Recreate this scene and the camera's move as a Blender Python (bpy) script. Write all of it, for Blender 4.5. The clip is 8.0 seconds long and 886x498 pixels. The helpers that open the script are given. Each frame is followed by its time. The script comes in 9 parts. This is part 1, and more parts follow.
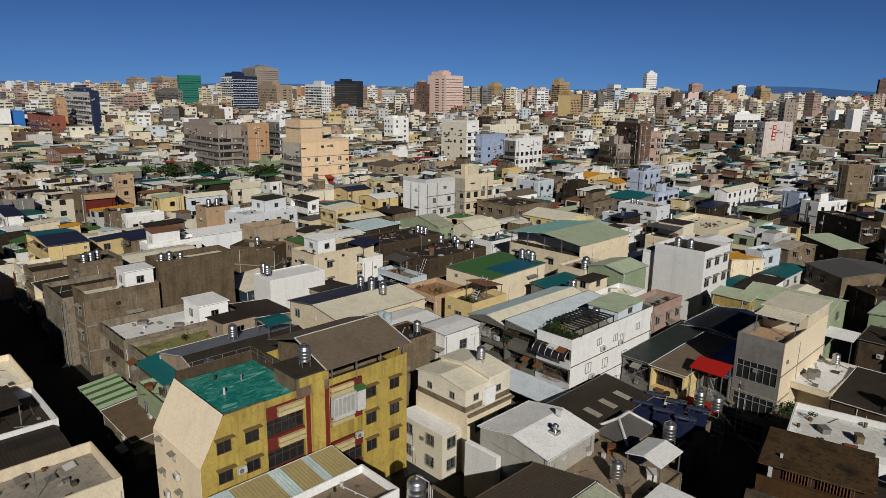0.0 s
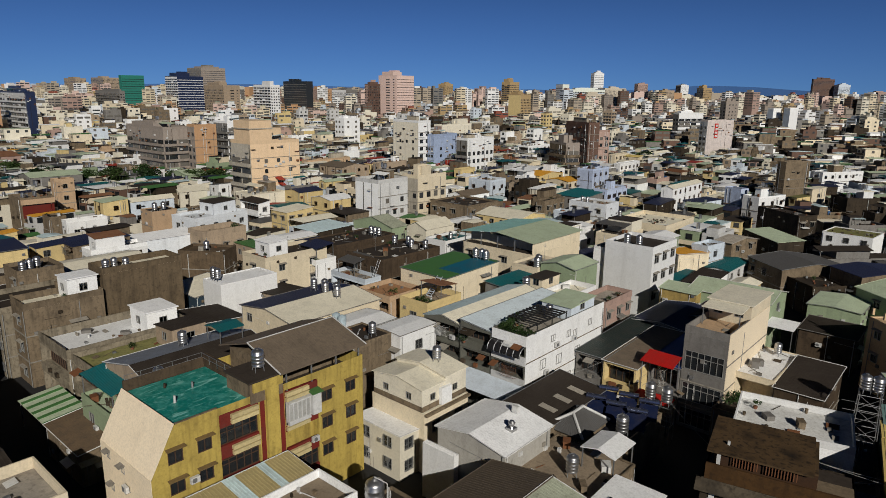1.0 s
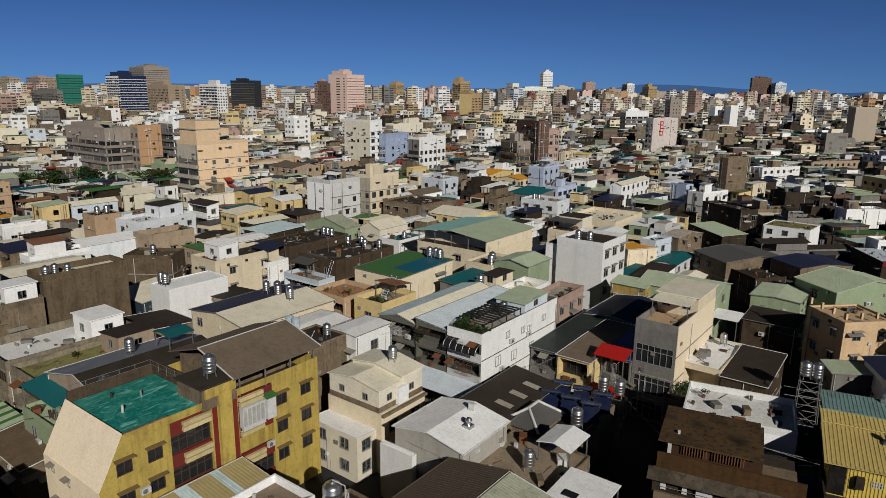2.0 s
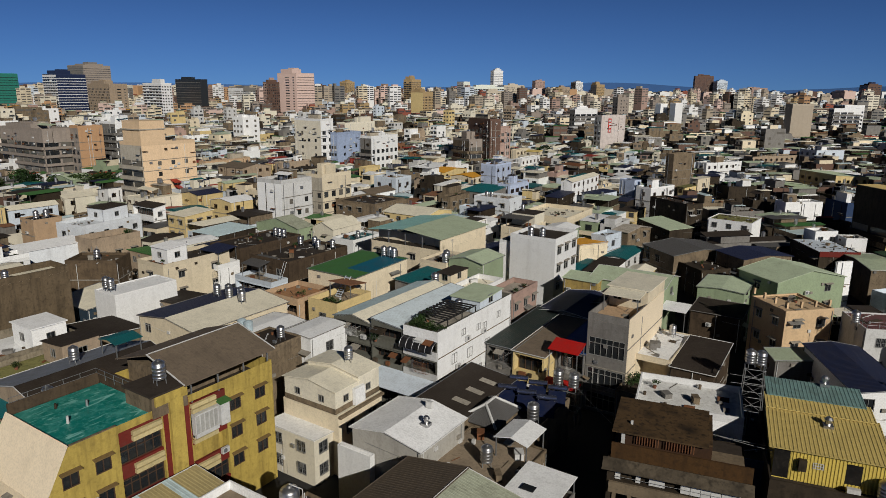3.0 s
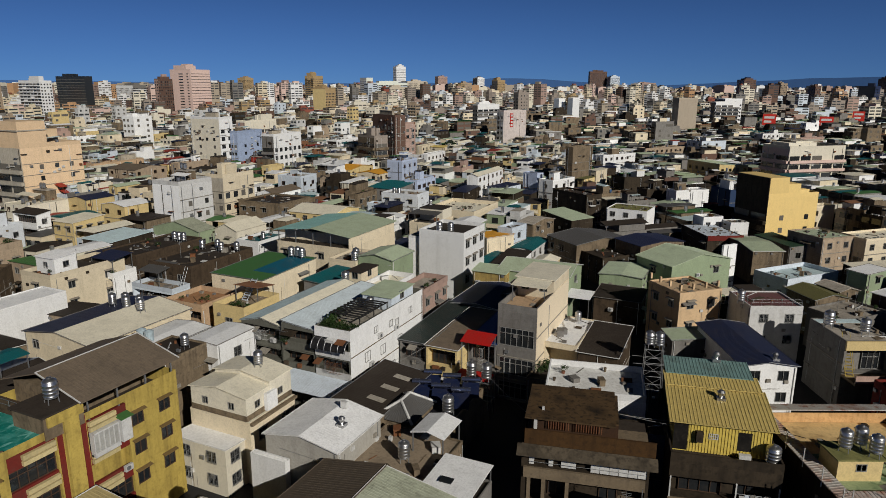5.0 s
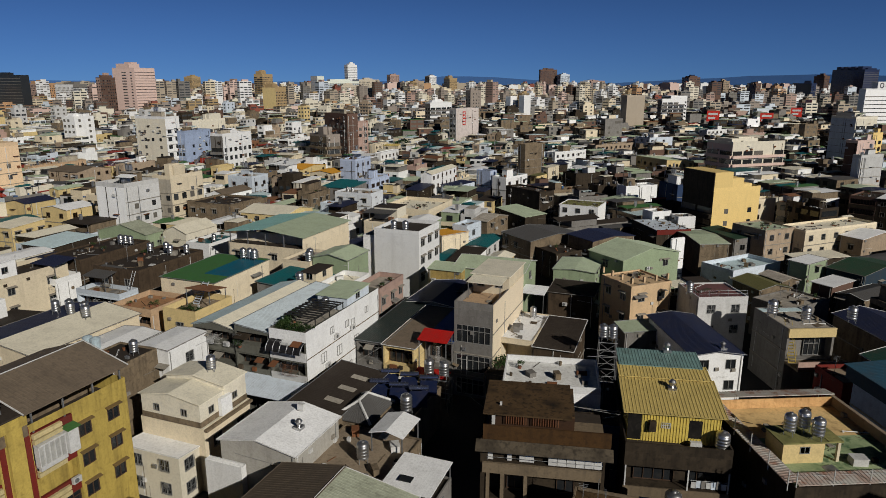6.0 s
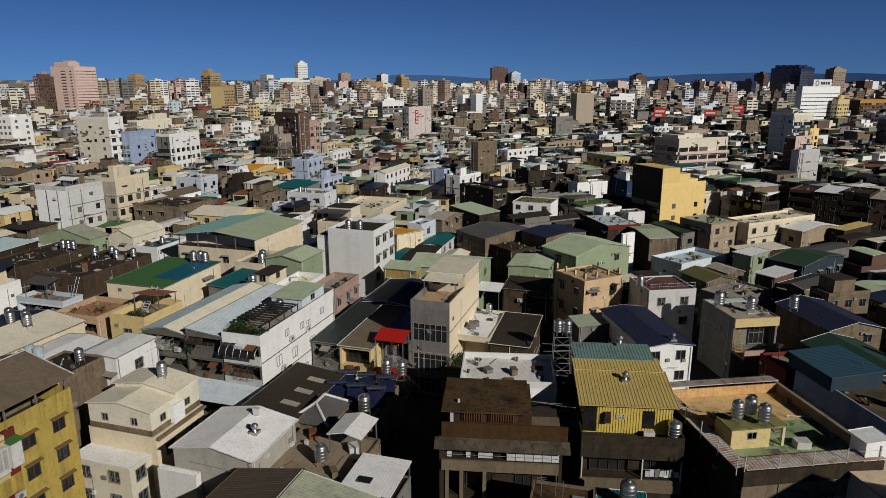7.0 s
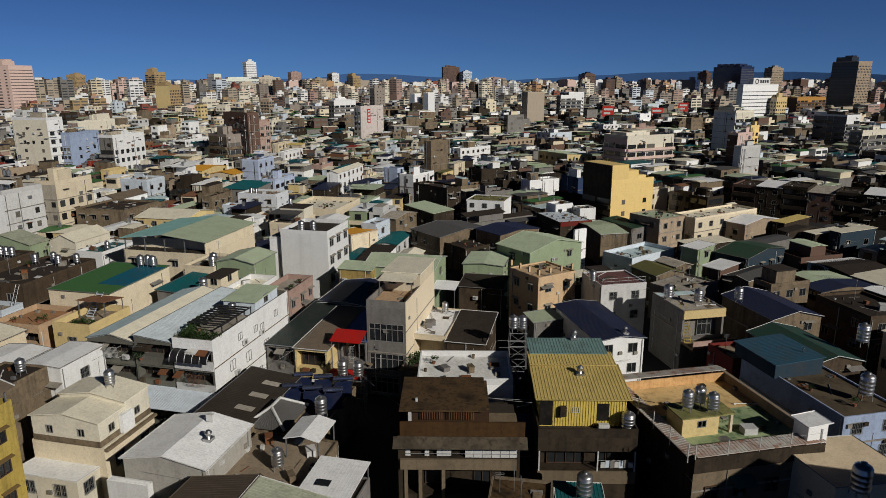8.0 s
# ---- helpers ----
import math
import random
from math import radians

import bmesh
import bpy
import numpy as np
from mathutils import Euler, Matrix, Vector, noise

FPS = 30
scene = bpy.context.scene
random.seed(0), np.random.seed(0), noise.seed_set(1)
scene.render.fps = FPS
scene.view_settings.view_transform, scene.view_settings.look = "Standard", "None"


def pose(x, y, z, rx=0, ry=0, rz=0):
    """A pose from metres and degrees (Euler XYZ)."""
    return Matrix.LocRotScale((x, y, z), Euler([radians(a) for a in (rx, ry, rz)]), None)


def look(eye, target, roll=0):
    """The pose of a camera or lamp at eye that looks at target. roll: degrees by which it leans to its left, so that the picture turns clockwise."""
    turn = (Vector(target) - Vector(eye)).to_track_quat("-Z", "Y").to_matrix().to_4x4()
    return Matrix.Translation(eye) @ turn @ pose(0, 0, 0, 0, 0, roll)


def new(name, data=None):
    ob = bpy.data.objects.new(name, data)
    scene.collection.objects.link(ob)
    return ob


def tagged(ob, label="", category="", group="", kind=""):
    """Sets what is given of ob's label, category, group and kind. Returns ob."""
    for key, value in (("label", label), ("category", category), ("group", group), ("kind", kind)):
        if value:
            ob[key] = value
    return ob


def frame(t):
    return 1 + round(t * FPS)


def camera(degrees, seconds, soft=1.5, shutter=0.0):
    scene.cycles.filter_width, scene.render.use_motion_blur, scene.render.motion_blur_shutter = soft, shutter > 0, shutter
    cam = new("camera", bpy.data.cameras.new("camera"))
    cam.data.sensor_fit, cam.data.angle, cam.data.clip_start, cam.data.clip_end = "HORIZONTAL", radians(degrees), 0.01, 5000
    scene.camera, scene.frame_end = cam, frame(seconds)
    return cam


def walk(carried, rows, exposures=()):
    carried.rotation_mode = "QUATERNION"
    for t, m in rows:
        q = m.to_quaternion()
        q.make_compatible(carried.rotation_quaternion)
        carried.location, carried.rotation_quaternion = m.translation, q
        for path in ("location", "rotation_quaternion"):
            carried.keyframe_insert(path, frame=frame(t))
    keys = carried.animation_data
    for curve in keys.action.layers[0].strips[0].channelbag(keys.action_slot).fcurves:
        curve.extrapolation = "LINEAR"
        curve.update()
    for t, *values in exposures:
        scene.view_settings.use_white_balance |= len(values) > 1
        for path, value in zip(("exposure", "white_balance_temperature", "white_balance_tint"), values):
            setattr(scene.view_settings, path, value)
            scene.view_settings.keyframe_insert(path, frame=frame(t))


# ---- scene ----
cam = camera(67.6, 8.0, soft=0.6)
EYE = (0.0, 0.0, 40.0)


def aim(yaw, pitch, roll):
    y, p = radians(yaw), radians(pitch)
    ahead = Vector((-math.sin(y) * math.cos(p), math.cos(y) * math.cos(p), math.sin(p)))
    return look(EYE, Vector(EYE) + ahead * 100, roll)


walk(cam, [
    (0, aim(45.50, -13.51, 0.90)),
    (0.5, aim(43.45, -13.46, 0.84)),
    (1, aim(41.40, -13.45, 0.78)),
    (1.5, aim(39.35, -13.45, 0.72)),
    (2, aim(37.30, -13.48, 0.65)),
    (2.5, aim(35.26, -13.52, 0.58)),
    (3, aim(33.23, -13.57, 0.50)),
    (3.5, aim(31.20, -13.63, 0.43)),
    (4, aim(29.19, -13.70, 0.36)),
    (4.5, aim(27.18, -13.77, 0.28)),
    (5, aim(25.17, -13.84, 0.21)),
    (5.5, aim(23.18, -13.91, 0.14)),
    (6, aim(21.18, -13.98, 0.07)),
    (6.5, aim(19.18, -14.04, 0.01)),
    (7, aim(17.18, -14.10, -0.05)),
    (7.5, aim(15.18, -14.15, -0.10)),
    (8, aim(13.15, -14.20, -0.14)),
], exposures=[(0.0, -0.34), (8.0, -0.44)])

# ---- daylight ----
SUN_HIGH, SUN_ROUND = 27.0, 124.0     # elevation, and azimuth clockwise from +y
world = bpy.data.worlds.new("sky")
scene.world = world
world.use_nodes = True
wn, wl = world.node_tree.nodes, world.node_tree.links
wn.clear()
sky = wn.new("ShaderNodeTexSky")
sky.sky_type = "NISHITA"
sky.sun_disc = False
sky.sun_elevation, sky.sun_rotation = radians(SUN_HIGH), radians(SUN_ROUND)
sky.altitude, sky.air_density, sky.dust_density, sky.ozone_density = 0, 1.0, 0.0, 6.0
back = wn.new("ShaderNodeBackground")
back.inputs["Strength"].default_value = 0.054
wout = wn.new("ShaderNodeOutputWorld")
# the clear upper sky's blue reaches down to the horizon
way = wn.new("ShaderNodeTexCoord")
lift = wn.new("ShaderNodeVectorMath")
lift.operation = "MULTIPLY_ADD"
lift.inputs[1].default_value = (1, 1, 1.3)
lift.inputs[2].default_value = (0, 0, 0.10)
wl.new(way.outputs["Generated"], lift.inputs[0])
wl.new(lift.outputs[0], sky.inputs[0])
deep = wn.new("ShaderNodeVectorMath")
deep.operation = "MULTIPLY"
deep.inputs[1].default_value = (0.45, 0.62, 0.92)
wl.new(sky.outputs[0], deep.inputs[0])
# deep clear sky: darker towards the zenith
apart = wn.new("ShaderNodeSeparateXYZ")
wl.new(way.outputs["Generated"], apart.inputs[0])
fall = wn.new("ShaderNodeMapRange")
fall.interpolation_type = "SMOOTHSTEP"
fall.inputs["From Min"].default_value, fall.inputs["From Max"].default_value = 0.0, 0.48
fall.inputs["To Min"].default_value, fall.inputs["To Max"].default_value = 1.42, 0.13
wl.new(apart.outputs["Z"], fall.inputs["Value"])
dim = wn.new("ShaderNodeVectorMath")
dim.operation = "SCALE"
wl.new(deep.outputs[0], dim.inputs[0])
wl.new(fall.outputs[0], dim.inputs["Scale"])
wl.new(dim.outputs[0], back.inputs[0])
wl.new(back.outputs[0], wout.inputs[0])
sun_data = bpy.data.lights.new("sun", "SUN")
sun_data.energy, sun_data.angle, sun_data.color = 5.0, radians(0.53), (1.0, 0.95, 0.865)
sun = new("sun", sun_data)
sa, se = radians(SUN_ROUND), radians(SUN_HIGH)
sun.matrix_world = look(Vector((math.sin(sa) * math.cos(se), math.cos(sa) * math.cos(se), math.sin(se))) * 300, (0, 0, 0))

# ---- materials ----
MATS = {}


def paint(name, col, rough=0.8, stain=0.35, streak=0.35, dirt=(0.06, 0.05, 0.04), bump=0.25, metal=0.0, grain=6.0, vary=0.12, ribs=0.0, blot=0.55):
    """A weathered surface: soft blotches, runs of dirt down the wall, fine grain; ribs: pitch of a sheet's folds along local y."""
    if name in MATS:
        return MATS[name]
    m = bpy.data.materials.new(name)
    m.use_nodes = True
    n, l = m.node_tree.nodes, m.node_tree.links
    b = n["Principled BSDF"]
    b.inputs["Roughness"].default_value, b.inputs["Metallic"].default_value, b.inputs["Specular IOR Level"].default_value = rough, metal, 0.5 if metal or rough < 0.5 else 0.18
    tc, info = n.new("ShaderNodeTexCoord"), n.new("ShaderNodeObjectInfo")
    shift = n.new("ShaderNodeVectorMath")
    shift.operation = "MULTIPLY_ADD"
    l.new(info.outputs["Random"], shift.inputs[0])
    shift.inputs[1].default_value = (37.0, 53.0, 11.0)
    l.new(tc.outputs["Object"], shift.inputs[2])

    def tex(scale, stretch, detail):
        mp = n.new("ShaderNodeMapping")
        mp.inputs["Scale"].default_value = stretch
        l.new(shift.outputs[0], mp.inputs[0])
        t = n.new("ShaderNodeTexNoise")
        t.inputs["Scale"].default_value, t.inputs["Detail"].default_value = scale, detail
        l.new(mp.outputs[0], t.inputs["Vector"])
        return t.outputs["Fac"]

    def band(src, lo, hi, top):
        r = n.new("ShaderNodeMapRange")
        r.inputs["From Min"].default_value, r.inputs["From Max"].default_value = lo, hi
        r.inputs["To Min"].default_value, r.inputs["To Max"].default_value = 0.0, top
        l.new(src, r.inputs["Value"])
        return r.outputs[0]

    def mix(fac, a, c):
        x = n.new("ShaderNodeMix")
        x.data_type = "RGBA"
        l.new(fac, x.inputs["Factor"])
        if hasattr(a, "links"):
            l.new(a, x.inputs["A"])
        else:
            x.inputs["A"].default_value = (*a, 1)
        x.inputs["B"].default_value = (*c, 1)
        return x.outputs["Result"]

    v = 1.0 + vary
    c = mix(info.outputs["Random"], tuple(k * (1 - vary) for k in col), tuple(min(0.9, k * v) for k in col))
    c = mix(band(tex(blot, (1, 1, 1), 5), 0.45, 0.75, stain), c, dirt)
    c = mix(band(tex(0.85, (1, 1, 0.09), 5), 0.54, 0.80, streak), c, dirt)
    if streak > 0.35:
        c = mix(band(tex(2.6, (1, 1, 0.11), 6), 0.50, 0.80, min(0.7, streak * 0.75)), c, dirt)
    c = mix(band(tex(blot * 4.3, (1, 1, 1), 7), 0.52, 0.68, min(0.8, stain * 0.9)), c, dirt)
    fine = tex(grain, (1, 1, 1), 6)
    c = mix(band(fine, 0.42, 0.72, 0.34), c, tuple(k * 0.5 for k in col))
    l.new(c, b.inputs["Base Color"])
    bp = n.new("ShaderNodeBump")
    bp.inputs["Strength"].default_value, bp.inputs["Distance"].default_value = bump, 0.03
    l.new(fine, bp.inputs["Height"])
    if ribs:
        w = n.new("ShaderNodeTexWave")
        w.bands_direction = "X"
        w.inputs["Scale"].default_value = 0.314 / ribs
        l.new(tc.outputs["Object"], w.inputs["Vector"])
        b2 = n.new("ShaderNodeBump")
        b2.inputs["Strength"].default_value, b2.inputs["Distance"].default_value = 0.6, 0.04
        l.new(w.outputs["Fac"], b2.inputs["Height"])
        l.new(bp.outputs[0], b2.inputs["Normal"])
        l.new(b2.outputs[0], b.inputs["Normal"])
    else:
        l.new(bp.outputs[0], b.inputs["Normal"])
    MATS[name] = m
    return m


def plain(name, col, rough=0.5, metal=0.0, coat=0.0):
    if name in MATS:
        return MATS[name]
    m = paint(name, col, rough, 0.2, 0.12, metal=metal, bump=0.08, vary=0.06)
    m.node_tree.nodes["Principled BSDF"].inputs["Coat Weight"].default_value = coat
    return m


# walls
WHITE = paint("white_render", (0.74, 0.745, 0.74), stain=0.10, streak=0.20, dirt=(0.20, 0.18, 0.15))
BLUEWHITE = paint("bluish_white_render", (0.532, 0.593, 0.657), stain=0.14, streak=0.2)
CREAM = paint("cream_render", (0.64, 0.555, 0.405), stain=0.12, streak=0.20)
BEIGE = paint("beige_render", (0.352, 0.273, 0.194), stain=0.25, streak=0.4)
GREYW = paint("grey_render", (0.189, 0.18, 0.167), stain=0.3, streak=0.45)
CONC = paint("stained_concrete", (0.19, 0.145, 0.095), stain=0.5, streak=0.75, dirt=(0.04, 0.031, 0.022))
OCHRE = paint("ochre_render", (0.447, 0.333, 0.0814), stain=0.3, streak=0.7, dirt=(0.085, 0.055, 0.02))
PINK = paint("pink_tile", (0.374, 0.259, 0.216), stain=0.2, streak=0.25)
BROWNT = paint("brown_tile", (0.12, 0.07, 0.052), stain=0.25, streak=0.25)
YELLOWW = paint("yellow_render", (0.585, 0.455, 0.219), stain=0.14, streak=0.2)
PALEG = paint("pale_grey_render", (0.50, 0.50, 0.49), stain=0.18, streak=0.34, dirt=(0.14, 0.125, 0.105))
GREYPALE = paint("warm_grey_render", (0.36, 0.345, 0.31), stain=0.15, streak=0.3)
PALECREAM = paint("pale_cream_render", (0.66, 0.615, 0.50), stain=0.10, streak=0.18)
# dark stained concrete; its black also stands in for shade on sunless walls
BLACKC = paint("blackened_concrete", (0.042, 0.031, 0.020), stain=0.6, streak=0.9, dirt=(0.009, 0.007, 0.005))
# roofs
R_GBROWN = paint("roof_grey_brown_sheet", (0.165, 0.128, 0.092), stain=0.35, streak=0.1)
R_CONC = paint("roof_concrete", (0.042, 0.033, 0.026), stain=0.65, streak=0.0, dirt=(0.028, 0.022, 0.017))
R_PALE = paint("roof_pale_screed", (0.36, 0.325, 0.275), stain=0.6, streak=0.0, dirt=(0.14, 0.12, 0.10))
R_BROWN = paint("roof_brown_sheet", (0.03, 0.023, 0.018), stain=0.35, streak=0.1)
R_WHITE = paint("roof_white_sheet", (0.80, 0.81, 0.81), rough=0.5, stain=0.14, streak=0.06)
R_CREAM = paint("roof_cream_sheet", (0.74, 0.69, 0.55), rough=0.5, stain=0.16, streak=0.06)
R_GREY = paint("roof_grey_sheet", (0.088, 0.0862, 0.0845), rough=0.55, stain=0.3, streak=0.1)
R_SAGE = paint("roof_sage_sheet", (0.42, 0.49, 0.345), rough=0.5, stain=0.2, streak=0.08)
R_GREEN = paint("roof_green_sheet", (0.055, 0.15, 0.045), rough=0.55, stain=0.2, streak=0.08)
R_TEAL = paint("roof_teal_sheet", (0.008, 0.10, 0.11), rough=0.5, stain=0.2, streak=0.08)
R_PBLUE = paint("roof_pale_blue_sheet", (0.50, 0.62, 0.64), rough=0.5, stain=0.2, streak=0.08)
R_NAVY = paint("roof_navy_sheet", (0.018, 0.023, 0.052), rough=0.5, stain=0.2, streak=0.08)
R_RED = paint("roof_red_sheet", (0.30, 0.04, 0.025), rough=0.55, stain=0.25, streak=0.08)
R_ORANGE = paint("roof_orange_sheet", (0.62, 0.30, 0.035), rough=0.55, stain=0.15, streak=0.08)
R_YELLOW = paint("roof_yellow_sheet", (0.50, 0.385, 0.13), rough=0.45, stain=0.15, streak=0.06)
# fittings
GLASS = plain("dark_glass", (0.0144, 0.0173, 0.0202), 0.08)
ALU = plain("window_aluminium", (0.324, 0.324, 0.31), 0.45, 0.4)
BROWNF = plain("brown_window_frame", (0.072, 0.0432, 0.0288), 0.5)
STEEL = plain("stainless_steel", (0.52, 0.52, 0.52), 0.33, 0.92)
GALV = plain("galvanised_steel", (0.302, 0.31, 0.317), 0.5, 0.7)
WHITEP = plain("white_plastic", (0.54, 0.54, 0.526), 0.4)
DARK = plain("dark_interior", (0.006, 0.0055, 0.005), 0.9)
REDP = plain("red_paint", (0.302, 0.018, 0.0108), 0.6)
ASPHALT = paint("asphalt", (0.0252, 0.0252, 0.0259), stain=0.3, streak=0, dirt=(0.012, 0.012, 0.012))

# ---- builders ----


class Mesh:
    """Collects faces of one mesh."""

    def __init__(self):
        self.v, self.f, self.k, self.slot = [], [], [], 0

    def face(self, *pts):
        i = len(self.v)
        self.v.extend(tuple(p) for p in pts)
        self.f.append(tuple(range(i, i + len(pts))))
        self.k.append(self.slot)

    def box(self, x0, y0, z0, x1, y1, z1, bottom=True):
        i = len(self.v)
        self.v.extend([(x0, y0, z0), (x1, y0, z0), (x1, y1, z0), (x0, y1, z0), (x0, y0, z1), (x1, y0, z1), (x1, y1, z1), (x0, y1, z1)])
        q = [(0, 1, 5, 4), (1, 2, 6, 5), (2, 3, 7, 6), (3, 0, 4, 7), (4, 5, 6, 7)] + ([(3, 2, 1, 0)] if bottom else [])
        self.f.extend(tuple(i + a for a in s) for s in q)
        self.k.extend([self.slot] * len(q))

    def cyl(self, x, y, z0, z1, r0, r1=None, n=14, cap=True):
        r1 = r0 if r1 is None else r1
        i = len(self.v)
        for z, r in ((z0, r0), (z1, r1)):
            for a in range(n):
                self.v.append((x + r * math.cos(2 * math.pi * a / n), y + r * math.sin(2 * math.pi * a / n), z))
        q = [(i + a, i + (a + 1) % n, i + n + (a + 1) % n, i + n + a) for a in range(n)]
        if cap:
            q += [tuple(i + n + a for a in range(n)), tuple(i + n - 1 - a for a in range(n))]
        self.f.extend(q)
        self.k.extend([self.slot] * len(q))

    def bar(self, p, q, r, n=5):
        """A thin rod from p to q."""
        p, q = Vector(p), Vector(q)
        d = (q - p).normalized()
        a = d.cross(Vector((0, 0, 1)) if abs(d.z) < 0.9 else Vector((1, 0, 0))).normalized()
        c = d.cross(a)
        i = len(self.v)
        for e in (p, q):
            for k in range(n):
                t = 2 * math.pi * k / n
                self.v.append(tuple(e + r * (math.cos(t) * a + math.sin(t) * c)))
        self.f.extend((i + k, i + (k + 1) % n, i + n + (k + 1) % n, i + n + k) for k in range(n))
        self.f.extend([tuple(i + n + k for k in range(n)), tuple(i + n - 1 - k for k in range(n))])
        self.k.extend([self.slot] * (n + 2))

    def sheet(self, a, b, c, d, thick=0.06):
        """A slab whose top is the quad a b c d, counter-clockwise from above."""
        lo = [(p[0], p[1], p[2] - thick) for p in (a, b, c, d)]
        self.face(a, b, c, d)
        self.face(*reversed(lo))
        for p, q, r, s in ((a, b, lo[1], lo[0]), (b, c, lo[2], lo[1]), (c, d, lo[3], lo[2]), (d, a, lo[0], lo[3])):
            self.face(q, p, s, r)

    def weld(self):
        """Joins corners that fall together."""
        seen, at = {}, []
        for p in self.v:
            at.append(seen.setdefault(tuple(round(q, 3) for q in p), len(seen)))
        self.v = list(seen)
        self.f = [tuple(at[i] for i in f) for f in self.f]
        return self

    def data(self, name, *mats):
        m = bpy.data.meshes.new(name)
        m.from_pydata(self.v, [], self.f)
        for x in mats:
            m.materials.append(x)
        if len(mats) > 1:
            m.polygons.foreach_set("material_index", self.k)
        m.validate()
        return m


def part(name, mesh, mat, parent, label="", at=(0, 0, 0), rz=0.0):
    """One mesh object under a thing or a part; mesh: a Mesh, or mesh data to share."""
    ob = new(name, mesh.data(name, mat) if isinstance(mesh, Mesh) else mesh)
    ob.parent = parent
    ob.location, ob.rotation_euler = at, (0, 0, rz)
    if label:
        ob["label"] = label
    return ob


def thing(name, x, y, z, yaw, label, category, group=""):
    e = new(name)
    e.empty_display_size = 0.5
    e.location, e.rotation_euler = (x, y, z), (0, 0, radians(yaw))
    return tagged(e, label, category, group)
HOODB = plain("brown_hood", (0.15, 0.10, 0.04), 0.8)
BLUEP = plain("blue_plastic", (0.036, 0.101, 0.252), 0.4)
CREAMDIRT = paint("dirty_ledge", (0.259, 0.238, 0.202), stain=0.4, streak=0.2)
RUSTY = plain("rusty_metal", (0.158, 0.0648, 0.0288), 0.8)
TAKEN = []       # footprints already built on: x0, y0, x1, y1


def free(x0, y0, x1, y1, slack=0.4):
    for a, b, c, d in TAKEN:
        if x0 < c - slack and x1 > a + slack and y0 < d - slack and y1 > b + slack:
            return False
    return True


def side(m, u0, u1, z0, z1, holes, place):
    """One wall face with its holes (u0, u1, z0, z1, depth, back); place(u, out, z) gives the point."""
    us = sorted({u0, u1, *(h[0] for h in holes), *(h[1] for h in holes)})
    zs = sorted({z0, z1, *(h[2] for h in holes), *(h[3] for h in holes)})
    for a, b in zip(us, us[1:]):
        run = None
        for c, d in zip(zs, zs[1:]):
            mu, mz = (a + b) / 2, (c + d) / 2
            solid = not any(h[0] < mu < h[1] and h[2] < mz < h[3] for h in holes)
            if solid:
                run = (run[0], d) if run else (c, d)
            if run and (not solid or d == z1):
                m.face(place(a, 0, run[0]), place(b, 0, run[0]), place(b, 0, run[1]), place(a, 0, run[1]))
                run = None
    for a, b, c, d, deep, shut in holes:
        for p, q in (((a, c), (b, c)), ((b, c), (b, d)), ((b, d), (a, d)), ((a, d), (a, c))):
            m.face(place(p[0], 0, p[1]), place(q[0], 0, q[1]), place(q[0], -deep, q[1]), place(p[0], -deep, p[1]))
        if shut:
            m.face(place(a, -deep, c), place(b, -deep, c), place(b, -deep, d), place(a, -deep, d))


def faces_of(w, d):
    """The four sides of a footprint w by d about the origin: span and place function."""
    return {
        "s": (-w / 2, w / 2, lambda u, o, z: (u, -d / 2 - o, z)),
        "e": (-d / 2, d / 2, lambda u, o, z: (w / 2 + o, u, z)),
        "n": (-w / 2, w / 2, lambda u, o, z: (-u, d / 2 + o, z)),
        "w": (-d / 2, d / 2, lambda u, o, z: (-w / 2 - o, -u, z)),
    }


def shell(w, d, z0, z1, holes):
    m = Mesh()
    for k, (a, b, place) in faces_of(w, d).items():
        side(m, a, b, z0, z1, holes.get(k, []), place)
    return m


TURNS = {"s": 0.0, "e": math.pi / 2, "n": math.pi, "w": -math.pi / 2}
SHARED = {}


